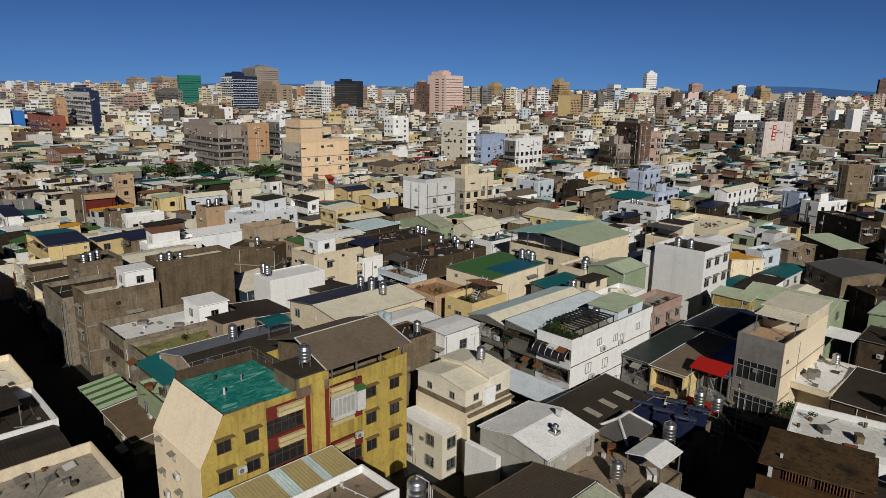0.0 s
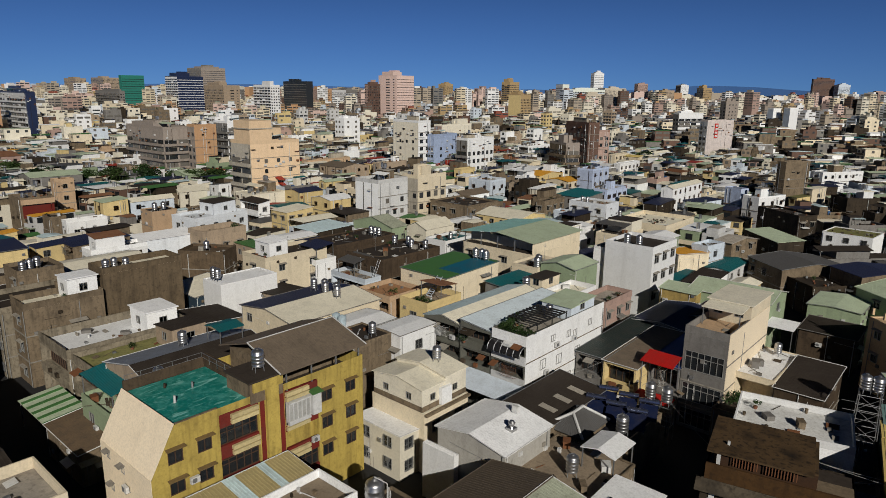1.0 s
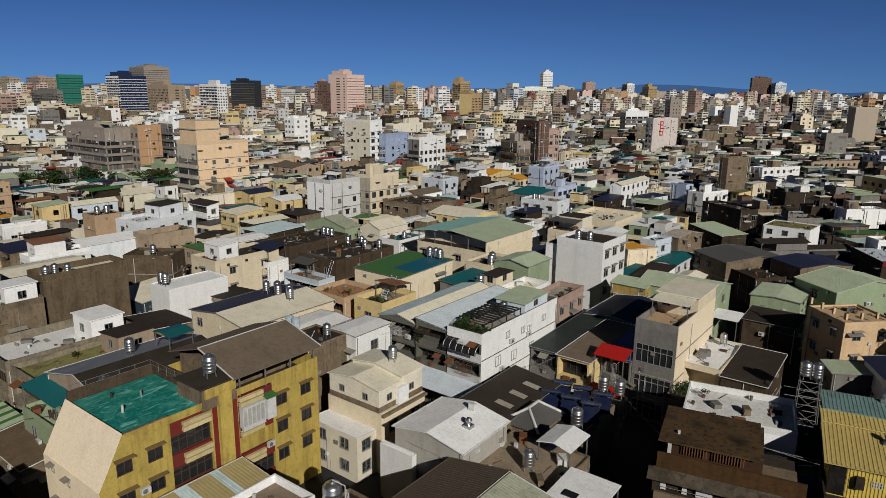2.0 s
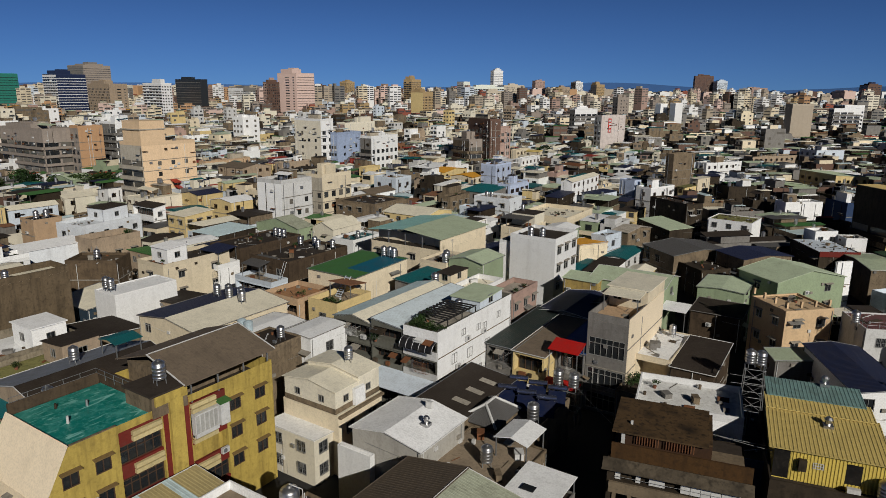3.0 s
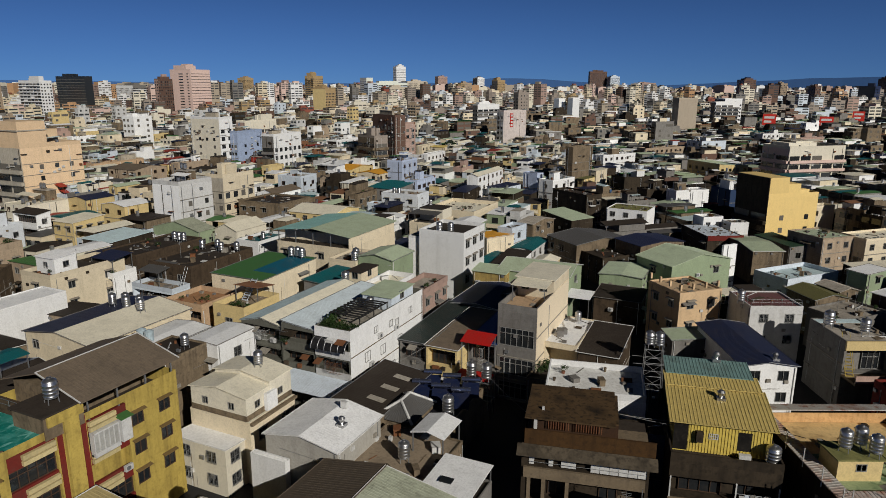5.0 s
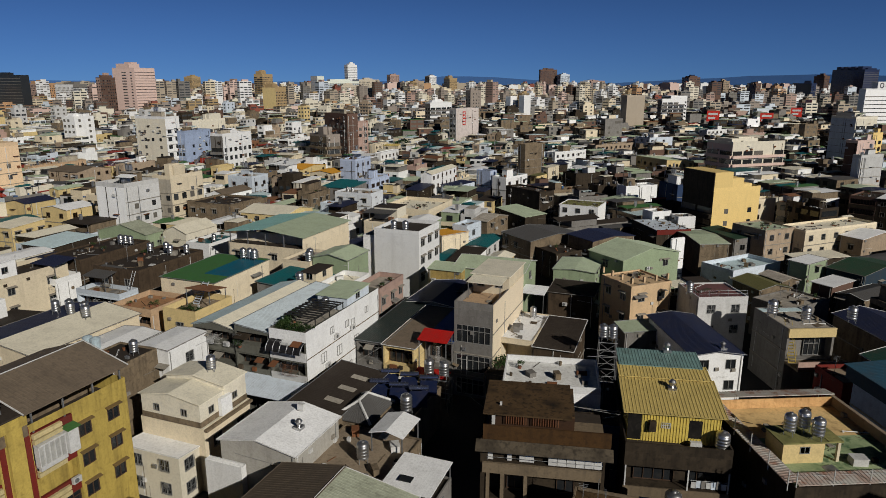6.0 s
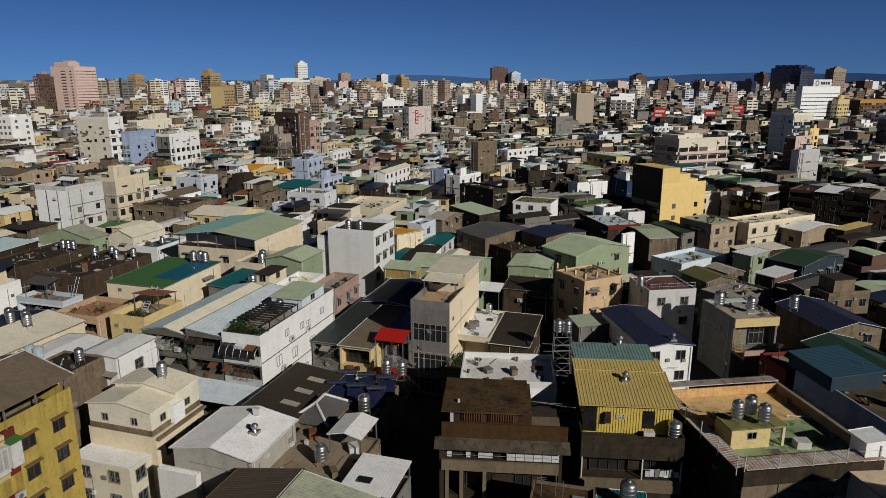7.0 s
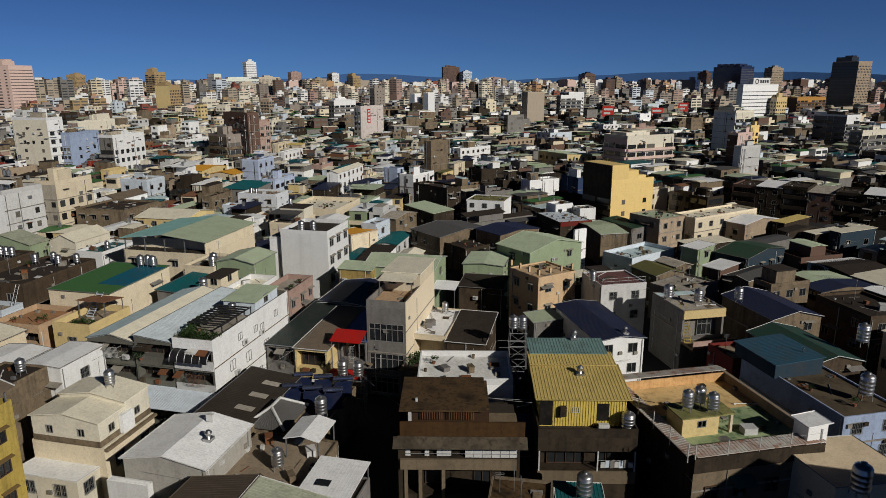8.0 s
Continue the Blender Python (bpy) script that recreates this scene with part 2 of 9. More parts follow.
def window_data(w, h, style):
    """Mesh data of a frame, its pane, and what hangs before it (or None)."""
    key = (round(w, 1), round(h, 1), style)
    if key not in SHARED:
        w, h = key[:2]
        e, y0, y1 = 0.06, -0.03, 0.10
        k = max(2, round(w / 0.8))
        lights = []
        for i in range(k):
            u0, u1 = -w / 2 + w * i / k + (e if i == 0 else 0.025), -w / 2 + w * (i + 1) / k - (e if i == k - 1 else 0.025)
            if h > 1.5:
                lights += [(u0, u1, e, h * 0.68, 0.10, False), (u0, u1, h * 0.68 + 0.05, h - e, 0.10, False)]
            else:
                lights.append((u0, u1, e, h - e, 0.10, False))
        f = Mesh()
        side(f, -w / 2, w / 2, 0, h, lights, lambda u, o, z: (u, y0 - o, z))
        c = [(-w / 2, 0), (w / 2, 0), (w / 2, h), (-w / 2, h)]
        for i in range(4):
            p, q = c[i], c[(i + 1) % 4]
            f.face((p[0], y0, p[1]), (p[0], y1, p[1]), (q[0], y1, q[1]), (q[0], y0, q[1]))
        f.weld()
        p = Mesh()
        p.box(-w / 2 + 0.03, 0.07, 0.03, w / 2 - 0.03, 0.09, h - 0.03)
        x = None
        if style == "hood":
            x = Mesh()
            x.sheet((-w / 2 - 0.15, -0.5, h + 0.08), (w / 2 + 0.15, -0.5, h + 0.08), (w / 2 + 0.15, 0.0, h + 0.2), (-w / 2 - 0.15, 0.0, h + 0.2), 0.07)
            x = x.weld().data("hood", CREAMDIRT)
        elif style == "brown":
            x = Mesh()
            x.sheet((-w / 2 - 0.18, -0.38, h + 0.10), (w / 2 + 0.18, -0.38, h + 0.10), (w / 2 + 0.18, 0.0, h + 0.2), (-w / 2 - 0.18, 0.0, h + 0.2), 0.08)
            x.weld()
            x = x.data("hood", HOODB)
        elif style == "grille":
            x = Mesh()
            bars = [(-w / 2 + w * i / 7 + 0.012, -w / 2 + w * (i + 1) / 7 - 0.012, z, z + h / 2 - 0.04, 0.02, False) for i in range(7) for z in (0.02, h / 2 + 0.02)]
            side(x, -w / 2, w / 2, 0, h, bars, lambda u, o, zz: (u, -0.12 - o, zz))
            x = x.weld().data("grille", GALV)
        SHARED[key] = (f.data("window", BROWNF if style in ("brown", "dark") else ALU), p.data("pane", GLASS), x)
    return SHARED[key]


def put_window(parent, at, rz, w, h, style="plain", pane=True):
    f, p, x = window_data(w, h, style)
    ob = part("window", f, None, parent, at=at, rz=rz)
    if pane:
        part("pane", p, None, ob)
    if x:
        part(x.name.split(".")[0], x, None, ob)
    return ob


def windows(parent, w, d, holes, style="plain", panes=True):
    """A window in each shallow hole."""
    for k, (a, b, place) in faces_of(w, d).items():
        for u0, u1, z0, z1, deep, shut in holes.get(k, []):
            if deep > 0.5:
                continue
            put_window(parent, place((u0 + u1) / 2, 0, z0), TURNS[k], u1 - u0, z1 - z0, style, panes)


def grid_holes(span, z0, storeys, step, cols, w=1.3, h=1.3, sill=0.9, rng=random, skip=0.15):
    out = []
    a, b = span
    if cols < 1:
        return out
    pitch = (b - a) / cols
    w = min(w, pitch - 0.5)
    if w < 0.4:
        return out
    offs = [rng.uniform(-0.15, 0.15) for _ in range(cols)]
    for s in range(storeys):
        for c in range(cols):
            if rng.random() < skip:
                continue
            u = a + pitch * (c + 0.5) + offs[c]
            z = z0 + s * step + sill
            out.append((u - w / 2, u + w / 2, z, z + h, 0.14, False))
    return out


def balcony_holes(w, storeys, step, z0=0.0, deep=1.2):
    return [(-w / 2 + 0.25, w / 2 - 0.25, z0 + s * step + 1.0, z0 + (s + 1) * step - 0.35, deep, True) for s in range(storeys)]


def parapet_mesh(w, d, z, h, t=0.15):
    m = Mesh()
    m.box(-w / 2, -d / 2, z, w / 2, -d / 2 + t, z + h)
    m.box(-w / 2, d / 2 - t, z, w / 2, d / 2, z + h)
    m.box(-w / 2, -d / 2 + t, z, -w / 2 + t, d / 2 - t, z + h)
    m.box(w / 2 - t, -d / 2 + t, z, w / 2, d / 2 - t, z + h)
    return m


def slab_mesh(w, d, z, t=0.12, over=0.0):
    m = Mesh()
    m.box(-w / 2 - over, -d / 2 - over, z - t, w / 2 + over, d / 2 + over, z)
    return m


def ribbed(m, a, b, c, d, thick, pitch=0.33, high=0.022):
    """A folded metal sheet with top corners a b (low edge) c d (high edge); folds run from low to high."""
    a, b, c, d = (Vector(p) for p in (a, b, c, d))
    n = max(2, round((b - a).length / pitch))
    lo, hi = [], []
    for i in range(n):
        for f, up in ((0.0, 0), (0.62, 0), (0.70, high), (0.92, high)):
            t = (i + f) / n
            lift = Vector((0, 0, up))
            lo.append(a.lerp(b, t) + lift)
            hi.append(d.lerp(c, t) + lift)
    lo.append(b)
    hi.append(c)
    k = len(m.v)
    m.v.extend(tuple(p) for p in lo + hi)
    j = len(lo)
    m.f.extend((k + i, k + i + 1, k + j + i + 1, k + j + i) for i in range(j - 1))
    m.k.extend([m.slot] * (j - 1))
    t = Vector((0, 0, thick))
    m.face(d - t, c - t, b - t, a - t)
    for p, q in ((a, b), (b, c), (c, d), (d, a)):
        m.face(p - t, q - t, q, p)


RIBS = {"roof_sand_sheet": 0.004, "roof_yellow_sheet": 0.035, "roof_straw_sheet": 0.03, "roof_teal_sheet": 0.025, "roof_blue_green_sheet": 0.03, "roof_white_sheet": 0.005, "roof_cream_sheet": 0.005, "roof_grey_brown_sheet": 0.006}


def rib_of(mat):
    """How high the folds of a sheet roof stand."""
    return RIBS.get(mat.name, 0.012)


def gable_mesh(w, d, z, rise, ridge="y", over=0.25, thick=0.08, cx=0.0, cy=0.0, half=None, rib=0.012):
    """A pitched sheet roof; ridge 'x' or 'y', or a single slope rising to 's', 'e', 'n' or 'w'; half: one of the two slopes alone."""
    m = Mesh()
    x0, x1, y0, y1 = cx - w / 2 - over, cx + w / 2 + over, cy - d / 2 - over, cy + d / 2 + over
    t = z + rise
    if ridge == "y":
        if half != "b":
            ribbed(m, (x1, y0, z), (x1, y1, z), (cx, y1, t), (cx, y0, t), thick, high=rib)
        if half != "a":
            ribbed(m, (x0, y1, z), (x0, y0, z), (cx, y0, t), (cx, y1, t), thick, high=rib)
    elif ridge == "x":
        if half != "b":
            ribbed(m, (x0, y0, z), (x1, y0, z), (x1, cy, t), (x0, cy, t), thick, high=rib)
        if half != "a":
            ribbed(m, (x1, y1, z), (x0, y1, z), (x0, cy, t), (x1, cy, t), thick, high=rib)
    elif ridge == "s":
        ribbed(m, (x1, y1, z), (x0, y1, z), (x0, y0, t), (x1, y0, t), thick, high=rib)
    elif ridge == "n":
        ribbed(m, (x0, y0, z), (x1, y0, z), (x1, y1, t), (x0, y1, t), thick, high=rib)
    elif ridge == "e":
        ribbed(m, (x0, y1, z), (x0, y0, z), (x1, y0, t), (x1, y1, t), thick, high=rib)
    else:
        ribbed(m, (x1, y0, z), (x1, y1, z), (x0, y1, t), (x0, y0, t), thick, high=rib)
    return m


def gable_ends(m, w, d, z, rise, ridge, cx=0.0, cy=0.0):
    """Wall between the wall's top and a pitched roof."""
    x0, x1, y0, y1 = cx - w / 2, cx + w / 2, cy - d / 2, cy + d / 2
    t = z + rise - 0.09
    if ridge == "y":
        m.face((x0, y0, z), (x1, y0, z), (cx, y0, t))
        m.face((x1, y1, z), (x0, y1, z), (cx, y1, t))
    elif ridge == "x":
        m.face((x1, y0, z), (x1, y1, z), (x1, cy, t))
        m.face((x0, y1, z), (x0, y0, z), (x0, cy, t))
    else:
        c = {"s": (t, t, z, z), "n": (z, z, t, t), "e": (z, t, t, z), "w": (t, z, z, t)}[ridge]
        p = [(x0, y0), (x1, y0), (x1, y1), (x0, y1)]
        for i in range(4):
            j = (i + 1) % 4
            if c[i] > z or c[j] > z:
                m.face(*[q for q in ((*p[i], z), (*p[j], z), (*p[j], c[j]), (*p[i], c[i])) if q[2] > z or q in ((*p[i], z), (*p[j], z))])


def trim(e, w, d, z, rise, top, over, mat):
    """Gutters and verge strips along the edges of a sheet roof."""
    x0, x1, y0, y1, t = -w / 2 - over, w / 2 + over, -d / 2 - over, d / 2 + over, z + rise
    c = {"n": (z, z, t, t), "s": (t, t, z, z), "e": (z, t, t, z), "w": (t, z, z, t)}.get(top, (z, z, z, z))
    k = [(x0, y0, c[0]), (x1, y0, c[1]), (x1, y1, c[2]), (x0, y1, c[3])]
    m = Mesh()
    for i in range(4):
        p, q = k[i], k[(i + 1) % 4]
        mid = ((p[0] + q[0]) / 2, (p[1] + q[1]) / 2, t)
        if (top == "y" and i in (0, 2)) or (top == "x" and i in (1, 3)):
            m.bar(p, mid, 0.05, 4)
            m.bar(mid, q, 0.05, 4)
        else:
            m.bar(p, q, 0.06, 4)
    part("edge_trim", m, mat, e)


def house(x, y, w, d, h, wall, roof, top="flat", rise=1.0, parapet=0.7, storeys=None, south=2, east=3, balcony=False, style="plain",
          label="", yaw=0.0, over=0.25, name="house", panes=True, category="house", base=0.0, win=(1.3, 1.3), skip=0.15, reserve=True, rng=random, roof2=None, holes=None, messy=1, front=None):
    """A house whose corner towards +x and -y is at x, y; w runs to -x, d to +y. Returns it; parts are in its frame about the footprint's middle."""
    c, s = math.cos(radians(yaw)), math.sin(radians(yaw))
    mx, my = x - w / 2 * c - d / 2 * s, y - w / 2 * s + d / 2 * c
    if reserve:
        rx, ry = (abs(w * c) + abs(d * s)) / 2, (abs(w * s) + abs(d * c)) / 2
        TAKEN.append((mx - rx, my - ry, mx + rx, my + ry))
    e = thing(name, mx, my, base, yaw, label, category)
    n = storeys or max(1, round(h / 3.2))
    step = h / n
    if reserve and math.hypot(x, y) > 130:
        south, east, panes = south and max(south, int(w / 3.2)), east and max(east, int(d / 3.4)), False
    holes = holes or {"s": balcony_holes(w, n, step) if balcony else grid_holes((-w / 2, w / 2), 0, n, step, south, *win, rng=rng, skip=skip),
             "e": grid_holes((-d / 2, d / 2), 0, n, step, east, *win, rng=rng, skip=skip)}
    m = shell(w, d, 0, h, holes)
    if top != "flat":
        gable_ends(m, w, d, h, rise, top)
    part("wall", m, wall, e)
    if top == "flat":
        part("roof", slab_mesh(w - 0.3, d - 0.3, h - 0.02), roof, e)
        if parapet:
            part("parapet", parapet_mesh(w, d, h + 0.003, parapet), wall, e)
    else:
        if roof2:
            part("roof", gable_mesh(w, d, h + 0.08, rise, top, over, half="a", rib=rib_of(roof)), roof, e)
            part("roof", gable_mesh(w, d, h + 0.08, rise, top, over, half="b", rib=rib_of(roof2)), roof2, e)
        else:
            part("roof", gable_mesh(w, d, h + 0.08, rise, top, over, rib=rib_of(roof)), roof, e)
    if top != "flat" and reserve and math.hypot(x, y) < 150:
        trim(e, w, d, h + 0.08, rise, top, over, trng0.choice((WHITEP, WHITEP, GALV, GALV, GREYW, roof)))
    if style == "plain" and reserve:
        style = crng.choice(("plain", "hood", "grille"))
    windows(e, w, d, holes, style, panes)
    if messy:
        dress(e, w, d, h, n, step, holes, yaw)
    if top == "flat" and messy:
        clutter(e, w - 0.8, d - 0.8, h - 0.02, messy if messy > 1 else 3)
        scrap(e, w - 0.6, d - 0.6, h - 0.02, int(min(40, w * d * 0.16)))
    if not messy and reserve and math.hypot(x, y) > 120:
        if top == "flat" and w > 3.5 and d > 5:
            rooftop(e, w, d, h, crng, wall)
        fittings(e, w, d, h, crng)
    if balcony and math.hypot(x, y) < 150:
        cages(e, w, d, n, step)
    if balcony:
        for i in range(1, n):
            b = Mesh()
            b.box(-w / 2 + 0.05, -d / 2 - 0.12, i * step - 0.1, w / 2 - 0.05, -d / 2 - 0.004, i * step + 1.0)
            part("balcony_front", b, front or wall, e)
            put_window(e, (0, -d / 2 + 1.05, i * step + 0.95), 0.0, w - 0.9, min(2.1, step - 1.0), "dark")
    return e


def tank_parts():
    if "tank" not in SHARED:
        b = Mesh()
        r, n = 0.46, 18
        prof = [(0.0, 0.30), (0.04, r)]
        z = 0.04
        for i in range(4):
            prof += [(z + 0.02, r + 0.016), (z + 0.07, r + 0.016), (z + 0.09, r), (z + 0.26, r)]
            z += 0.26
        prof += [(z + 0.10, r * 0.86), (z + 0.18, r * 0.5), (z + 0.20, 0.16), (z + 0.27, 0.15), (z + 0.28, 0.02)]
        for i, (zz, rr) in enumerate(prof):
            for a in range(n):
                b.v.append((rr * math.cos(2 * math.pi * a / n), rr * math.sin(2 * math.pi * a / n), zz))
        for i in range(len(prof) - 1):
            for a in range(n):
                b.f.append((i * n + a, i * n + (a + 1) % n, (i + 1) * n + (a + 1) % n, (i + 1) * n + a))
                b.k.append(0)
        s, g = Mesh(), Mesh()
        s.bar((0.045, 0, -0.42), (0, 0, 0.05), 0.035)
        for a in range(16):
            t, u = 2 * math.pi * a / 16, 2 * math.pi * (a + 1) / 16
            for z0, z1 in ((-0.03, 0.03),):
                p = [(r * math.cos(k), r * math.sin(k), z) for k in (t, u) for r in (0.39, 0.45) for z in (z0, z1)]
                for i in ((0, 4, 5, 1), (2, 3, 7, 6), (1, 5, 7, 3), (0, 2, 6, 4)):
                    g.face(*(p[j] for j in i))
        g.weld()
        body = b.data("tank_body", STEEL)
        body.polygons.foreach_set("use_smooth", [True] * len(body.polygons))
        SHARED["tank"] = (body, s.data("leg", GALV), g.data("ring", GALV))
    return SHARED["tank"]


def water_tank(x, y, z, size=1.0, tall=1.0, label="ribbed stainless steel water tank on a steel stand on a roof"):
    b, s, g = tank_parts()
    e = thing("water_tank", x, y, z, random.uniform(0, 90), label, "water tank", "rooftop water tanks")
    e.scale = (size, size, size * tall)
    part("tank_body", b, None, e, at=(0, 0, 0.42))
    part("ring", g, None, e, at=(0, 0, 0.42))
    for k in range(4):
        t = math.pi / 4 + k * math.pi / 2
        part("leg", s, None, e, at=(0.42 * math.cos(t), 0.42 * math.sin(t), 0.42), rz=t)
    return e


def local(e, x, y):
    """World x, y in the frame of e, whose turn is about z alone."""
    a = -e.rotation_euler.z
    dx, dy = x - e.location.x, y - e.location.y
    return dx * math.cos(a) - dy * math.sin(a), dx * math.sin(a) + dy * math.cos(a)


def volume(e, x, y, w, d, z0, h, wall, roof, top="flat", rise=0.6, name="upper_floor", south=1, east=1, over=0.2, parapet=0.0, win=(1.1, 1.1), roof2=None, skip=0.1):
    """A further storey or a room on the roof of e, corner towards +x and -y at x, y, turned as e is."""
    lx, ly = local(e, x, y)
    cx, cy = lx - w / 2, ly + d / 2
    holes = {"s": grid_holes((-w / 2, w / 2), z0, 1, h, south, *win, skip=skip), "e": grid_holes((-d / 2, d / 2), z0, 1, h, east, *win, skip=skip)}
    m = shell(w, d, z0, z0 + h, holes)
    if top != "flat":
        gable_ends(m, w, d, z0 + h, rise, top)
    v = part(name, m, wall, e, at=(cx, cy, 0))
    if top == "flat":
        part("roof", slab_mesh(w, d, z0 + h + 0.12, 0.118, over), roof, v)
        if parapet:
            part("parapet", parapet_mesh(w, d, z0 + h + 0.122, parapet), wall, v)
    else:
        for half, mat in (("a", roof), ("b", roof2 or roof)) if top in "xy" else ((None, roof),):
            part("roof", gable_mesh(w, d, z0 + h + 0.08, rise, top, over, half=half, rib=rib_of(mat)), mat, v)
    for k, (a, b, place) in faces_of(w, d).items():
        for u0, u1, zz0, zz1, deep, shut in holes.get(k, []):
            put_window(v, place((u0 + u1) / 2, 0, zz0), TURNS[k], u1 - u0, zz1 - zz0, "plain", False)
    return v


def canopy(x, y, w, d, z, foot, roof, top="n", rise=0.3, yaw=0.0, label="", posts=GALV, over=0.1):
    """A sheet roof on four posts, standing on a floor at foot."""
    c, s = math.cos(radians(yaw)), math.sin(radians(yaw))
    e = thing("canopy", x - w / 2 * c - d / 2 * s, y - w / 2 * s + d / 2 * c, foot, yaw, label, "canopy")
    part("sheet", gable_mesh(w, d, z - foot, rise, top, over, rib=rib_of(roof)), roof, e)
    for sx in (-1, 1):
        for sy in (-1, 1):
            up = {"n": rise * (sy > 0), "s": rise * (sy < 0), "e": rise * (sx > 0), "w": rise * (sx < 0)}.get(top, 0.0)
            p = Mesh()
            p.box(-0.05, -0.05, 0, 0.05, 0.05, z - foot + up - 0.10)
            part("post", p, posts, e, at=(sx * (w / 2 - 0.1), sy * (d / 2 - 0.1), 0))
    return e


def air_con(x, y, z, rz=0.0):
    """A split unit hung on a wall that faces rz (0: -y, 90: +x)."""
    if "ac" not in SHARED:
        b, g, k = Mesh(), Mesh(), Mesh()
        b.box(-0.4, -0.42, 0, 0.4, -0.12, 0.56)
        g.cyl(0, 0, 0, 0.02, 0.22, n=14)
        for i in range(5):
            g.box(-0.22, -0.005 + i * 0.09 - 0.18, 0.02, 0.22, 0.01 + i * 0.09 - 0.18, 0.03)
        k.box(-0.02, -0.42, -0.05, 0.02, 0.06, -0.002)
        SHARED["ac"] = (b.data("case", WHITEP), g.data("fan_grille", GALV), k.data("bracket", GALV))
    b, g, k = SHARED["ac"]
    e = thing("air_conditioner", x, y, z, rz, "white split air conditioner unit hung on a wall", "air conditioner", "wall units")
    part("case", b, None, e)
    f = part("fan_grille", g, None, e, at=(-0.1, -0.421, 0.28))
    f.rotation_euler = (math.pi / 2, 0, 0)
    for sx in (-0.34, 0.34):
        part("bracket", k, None, e, at=(sx, 0, 0))
    return e


def leaf_mesh(rx, ry, rz, n, size, seed):
    """A crown of many small leaf blades about the origin, in several clumps."""
    r = random.Random(seed)
    m = Mesh()
    clumps = [(r.uniform(-0.6, 0.6) * rx, r.uniform(-0.6, 0.6) * ry, r.uniform(-0.5, 0.6) * rz, r.uniform(0.35, 0.6)) for _ in range(9)]
    for i in range(n):
        cx, cy, cz, k = clumps[i % 9]
        v = Vector((r.gauss(0, 1), r.gauss(0, 1), r.gauss(0, 1))).normalized() * r.uniform(0.5, 1.0) ** 0.5
        p = Vector((cx + v.x * rx * k, cy + v.y * ry * k, cz + v.z * rz * k))
        a = Vector((r.gauss(0, 1), r.gauss(0, 1), r.gauss(0, 0.6))).normalized()
        b = a.cross(Vector((r.gauss(0, 1), r.gauss(0, 1), r.gauss(0, 1)))).normalized()
        s = size * r.uniform(0.6, 1.3)
        m.face(p - a * s, p + b * s * 0.45, p + a * s, p - b * s * 0.45)
    return m


LEAF = [paint(f"foliage_{i}", c, 0.6, 0.25, 0.0, dirt=(0.02, 0.03, 0.01), vary=0.25) for i, c in enumerate(((0.022, 0.045, 0.011), (0.036, 0.062, 0.016), (0.014, 0.030, 0.009)))]
BARK = paint("bark", (0.072, 0.054, 0.036))
CLAY = paint("clay_pot", (0.216, 0.0864, 0.0504))


def shrub(x, y, z, r, h, label="green potted shrub on a roof terrace", seed=1, tint=0):
    e = thing("shrub", x, y, z, 0, label, "plant")
    p = Mesh()
    p.cyl(0, 0, 0, 0.3, 0.16, 0.22, 10)
    part("pot", p, CLAY, e)
    key = ("shrub", seed % 4)
    if key not in SHARED:
        SHARED[key] = leaf_mesh(1, 1, 1, 420, 0.13, seed).data("leaves", LEAF[tint])
    q = part("leaves", SHARED[key], None, e, at=(0, 0, 0.3 + h * 0.5))
    q.scale = (r, r, h * 0.55)
    return e


def tree(x, y, h, r, seed=1):
    e = thing("tree", x, y, 0, seed * 40, "dark green leafy street tree between the houses", "tree", "street trees")
    t = Mesh()
    t.cyl(0, 0, 0, h * 0.55, 0.22, 0.14, 9)
    for i in range(5):
        a = i * 1.256 + seed
        t.bar((0, 0, h * (0.35 + 0.04 * i)), (math.cos(a) * r * 0.6, math.sin(a) * r * 0.6, h * (0.6 + 0.05 * i)), 0.07)
    part("trunk", t, BARK, e)
    key = ("tree", seed % 3)
    if key not in SHARED:
        SHARED[key] = leaf_mesh(1, 1, 1, 1500, 0.10, seed).data("crown", LEAF[seed % 3])
    q = part("crown", SHARED[key], None, e, at=(0, 0, h * 0.72))
    q.scale = (r, r, h * 0.33)
    return e


def rail(e, pts, z, h=1.0, mat=GALV, name="railing", mesh=False):
    """Posts and two bars along local points at height z, as one part."""
    m = Mesh()
    for (x0, y0), (x1, y1) in zip(pts, pts[1:]):
        n = max(1, round(math.hypot(x1 - x0, y1 - y0) / 1.5))
        for i in range(n + 1):
            x, y = x0 + (x1 - x0) * i / n, y0 + (y1 - y0) * i / n
            m.bar((x, y, z), (x, y, z + h), 0.03)
        for k in (h, h * 0.5):
            m.bar((x0, y0, z + k), (x1, y1, z + k), 0.025)
    return part(name, m, mat, e)


def vent(x, y, z, yaw=0):
    """A round turbine ventilator on a sheet roof."""
    if "vent" not in SHARED:
        m = Mesh()
        m.box(-0.4, -0.4, -0.25, 0.4, 0.4, 0.05)
        m.cyl(0, 0, 0.05, 0.35, 0.22, 0.22, 12)
        m.cyl(0, 0, 0.35, 0.55, 0.28, 0.36, 14)
        m.cyl(0, 0, 0.55, 0.75, 0.36, 0.2, 14)
        SHARED["vent"] = m.data("ventilator", STEEL)
    ob = new("roof_ventilator", SHARED["vent"])
    ob.location, ob.rotation_euler = (x, y, z), (0, 0, radians(yaw))
    return tagged(ob, "round steel turbine ventilator on a sheet roof", "ventilator", "roof ventilators")


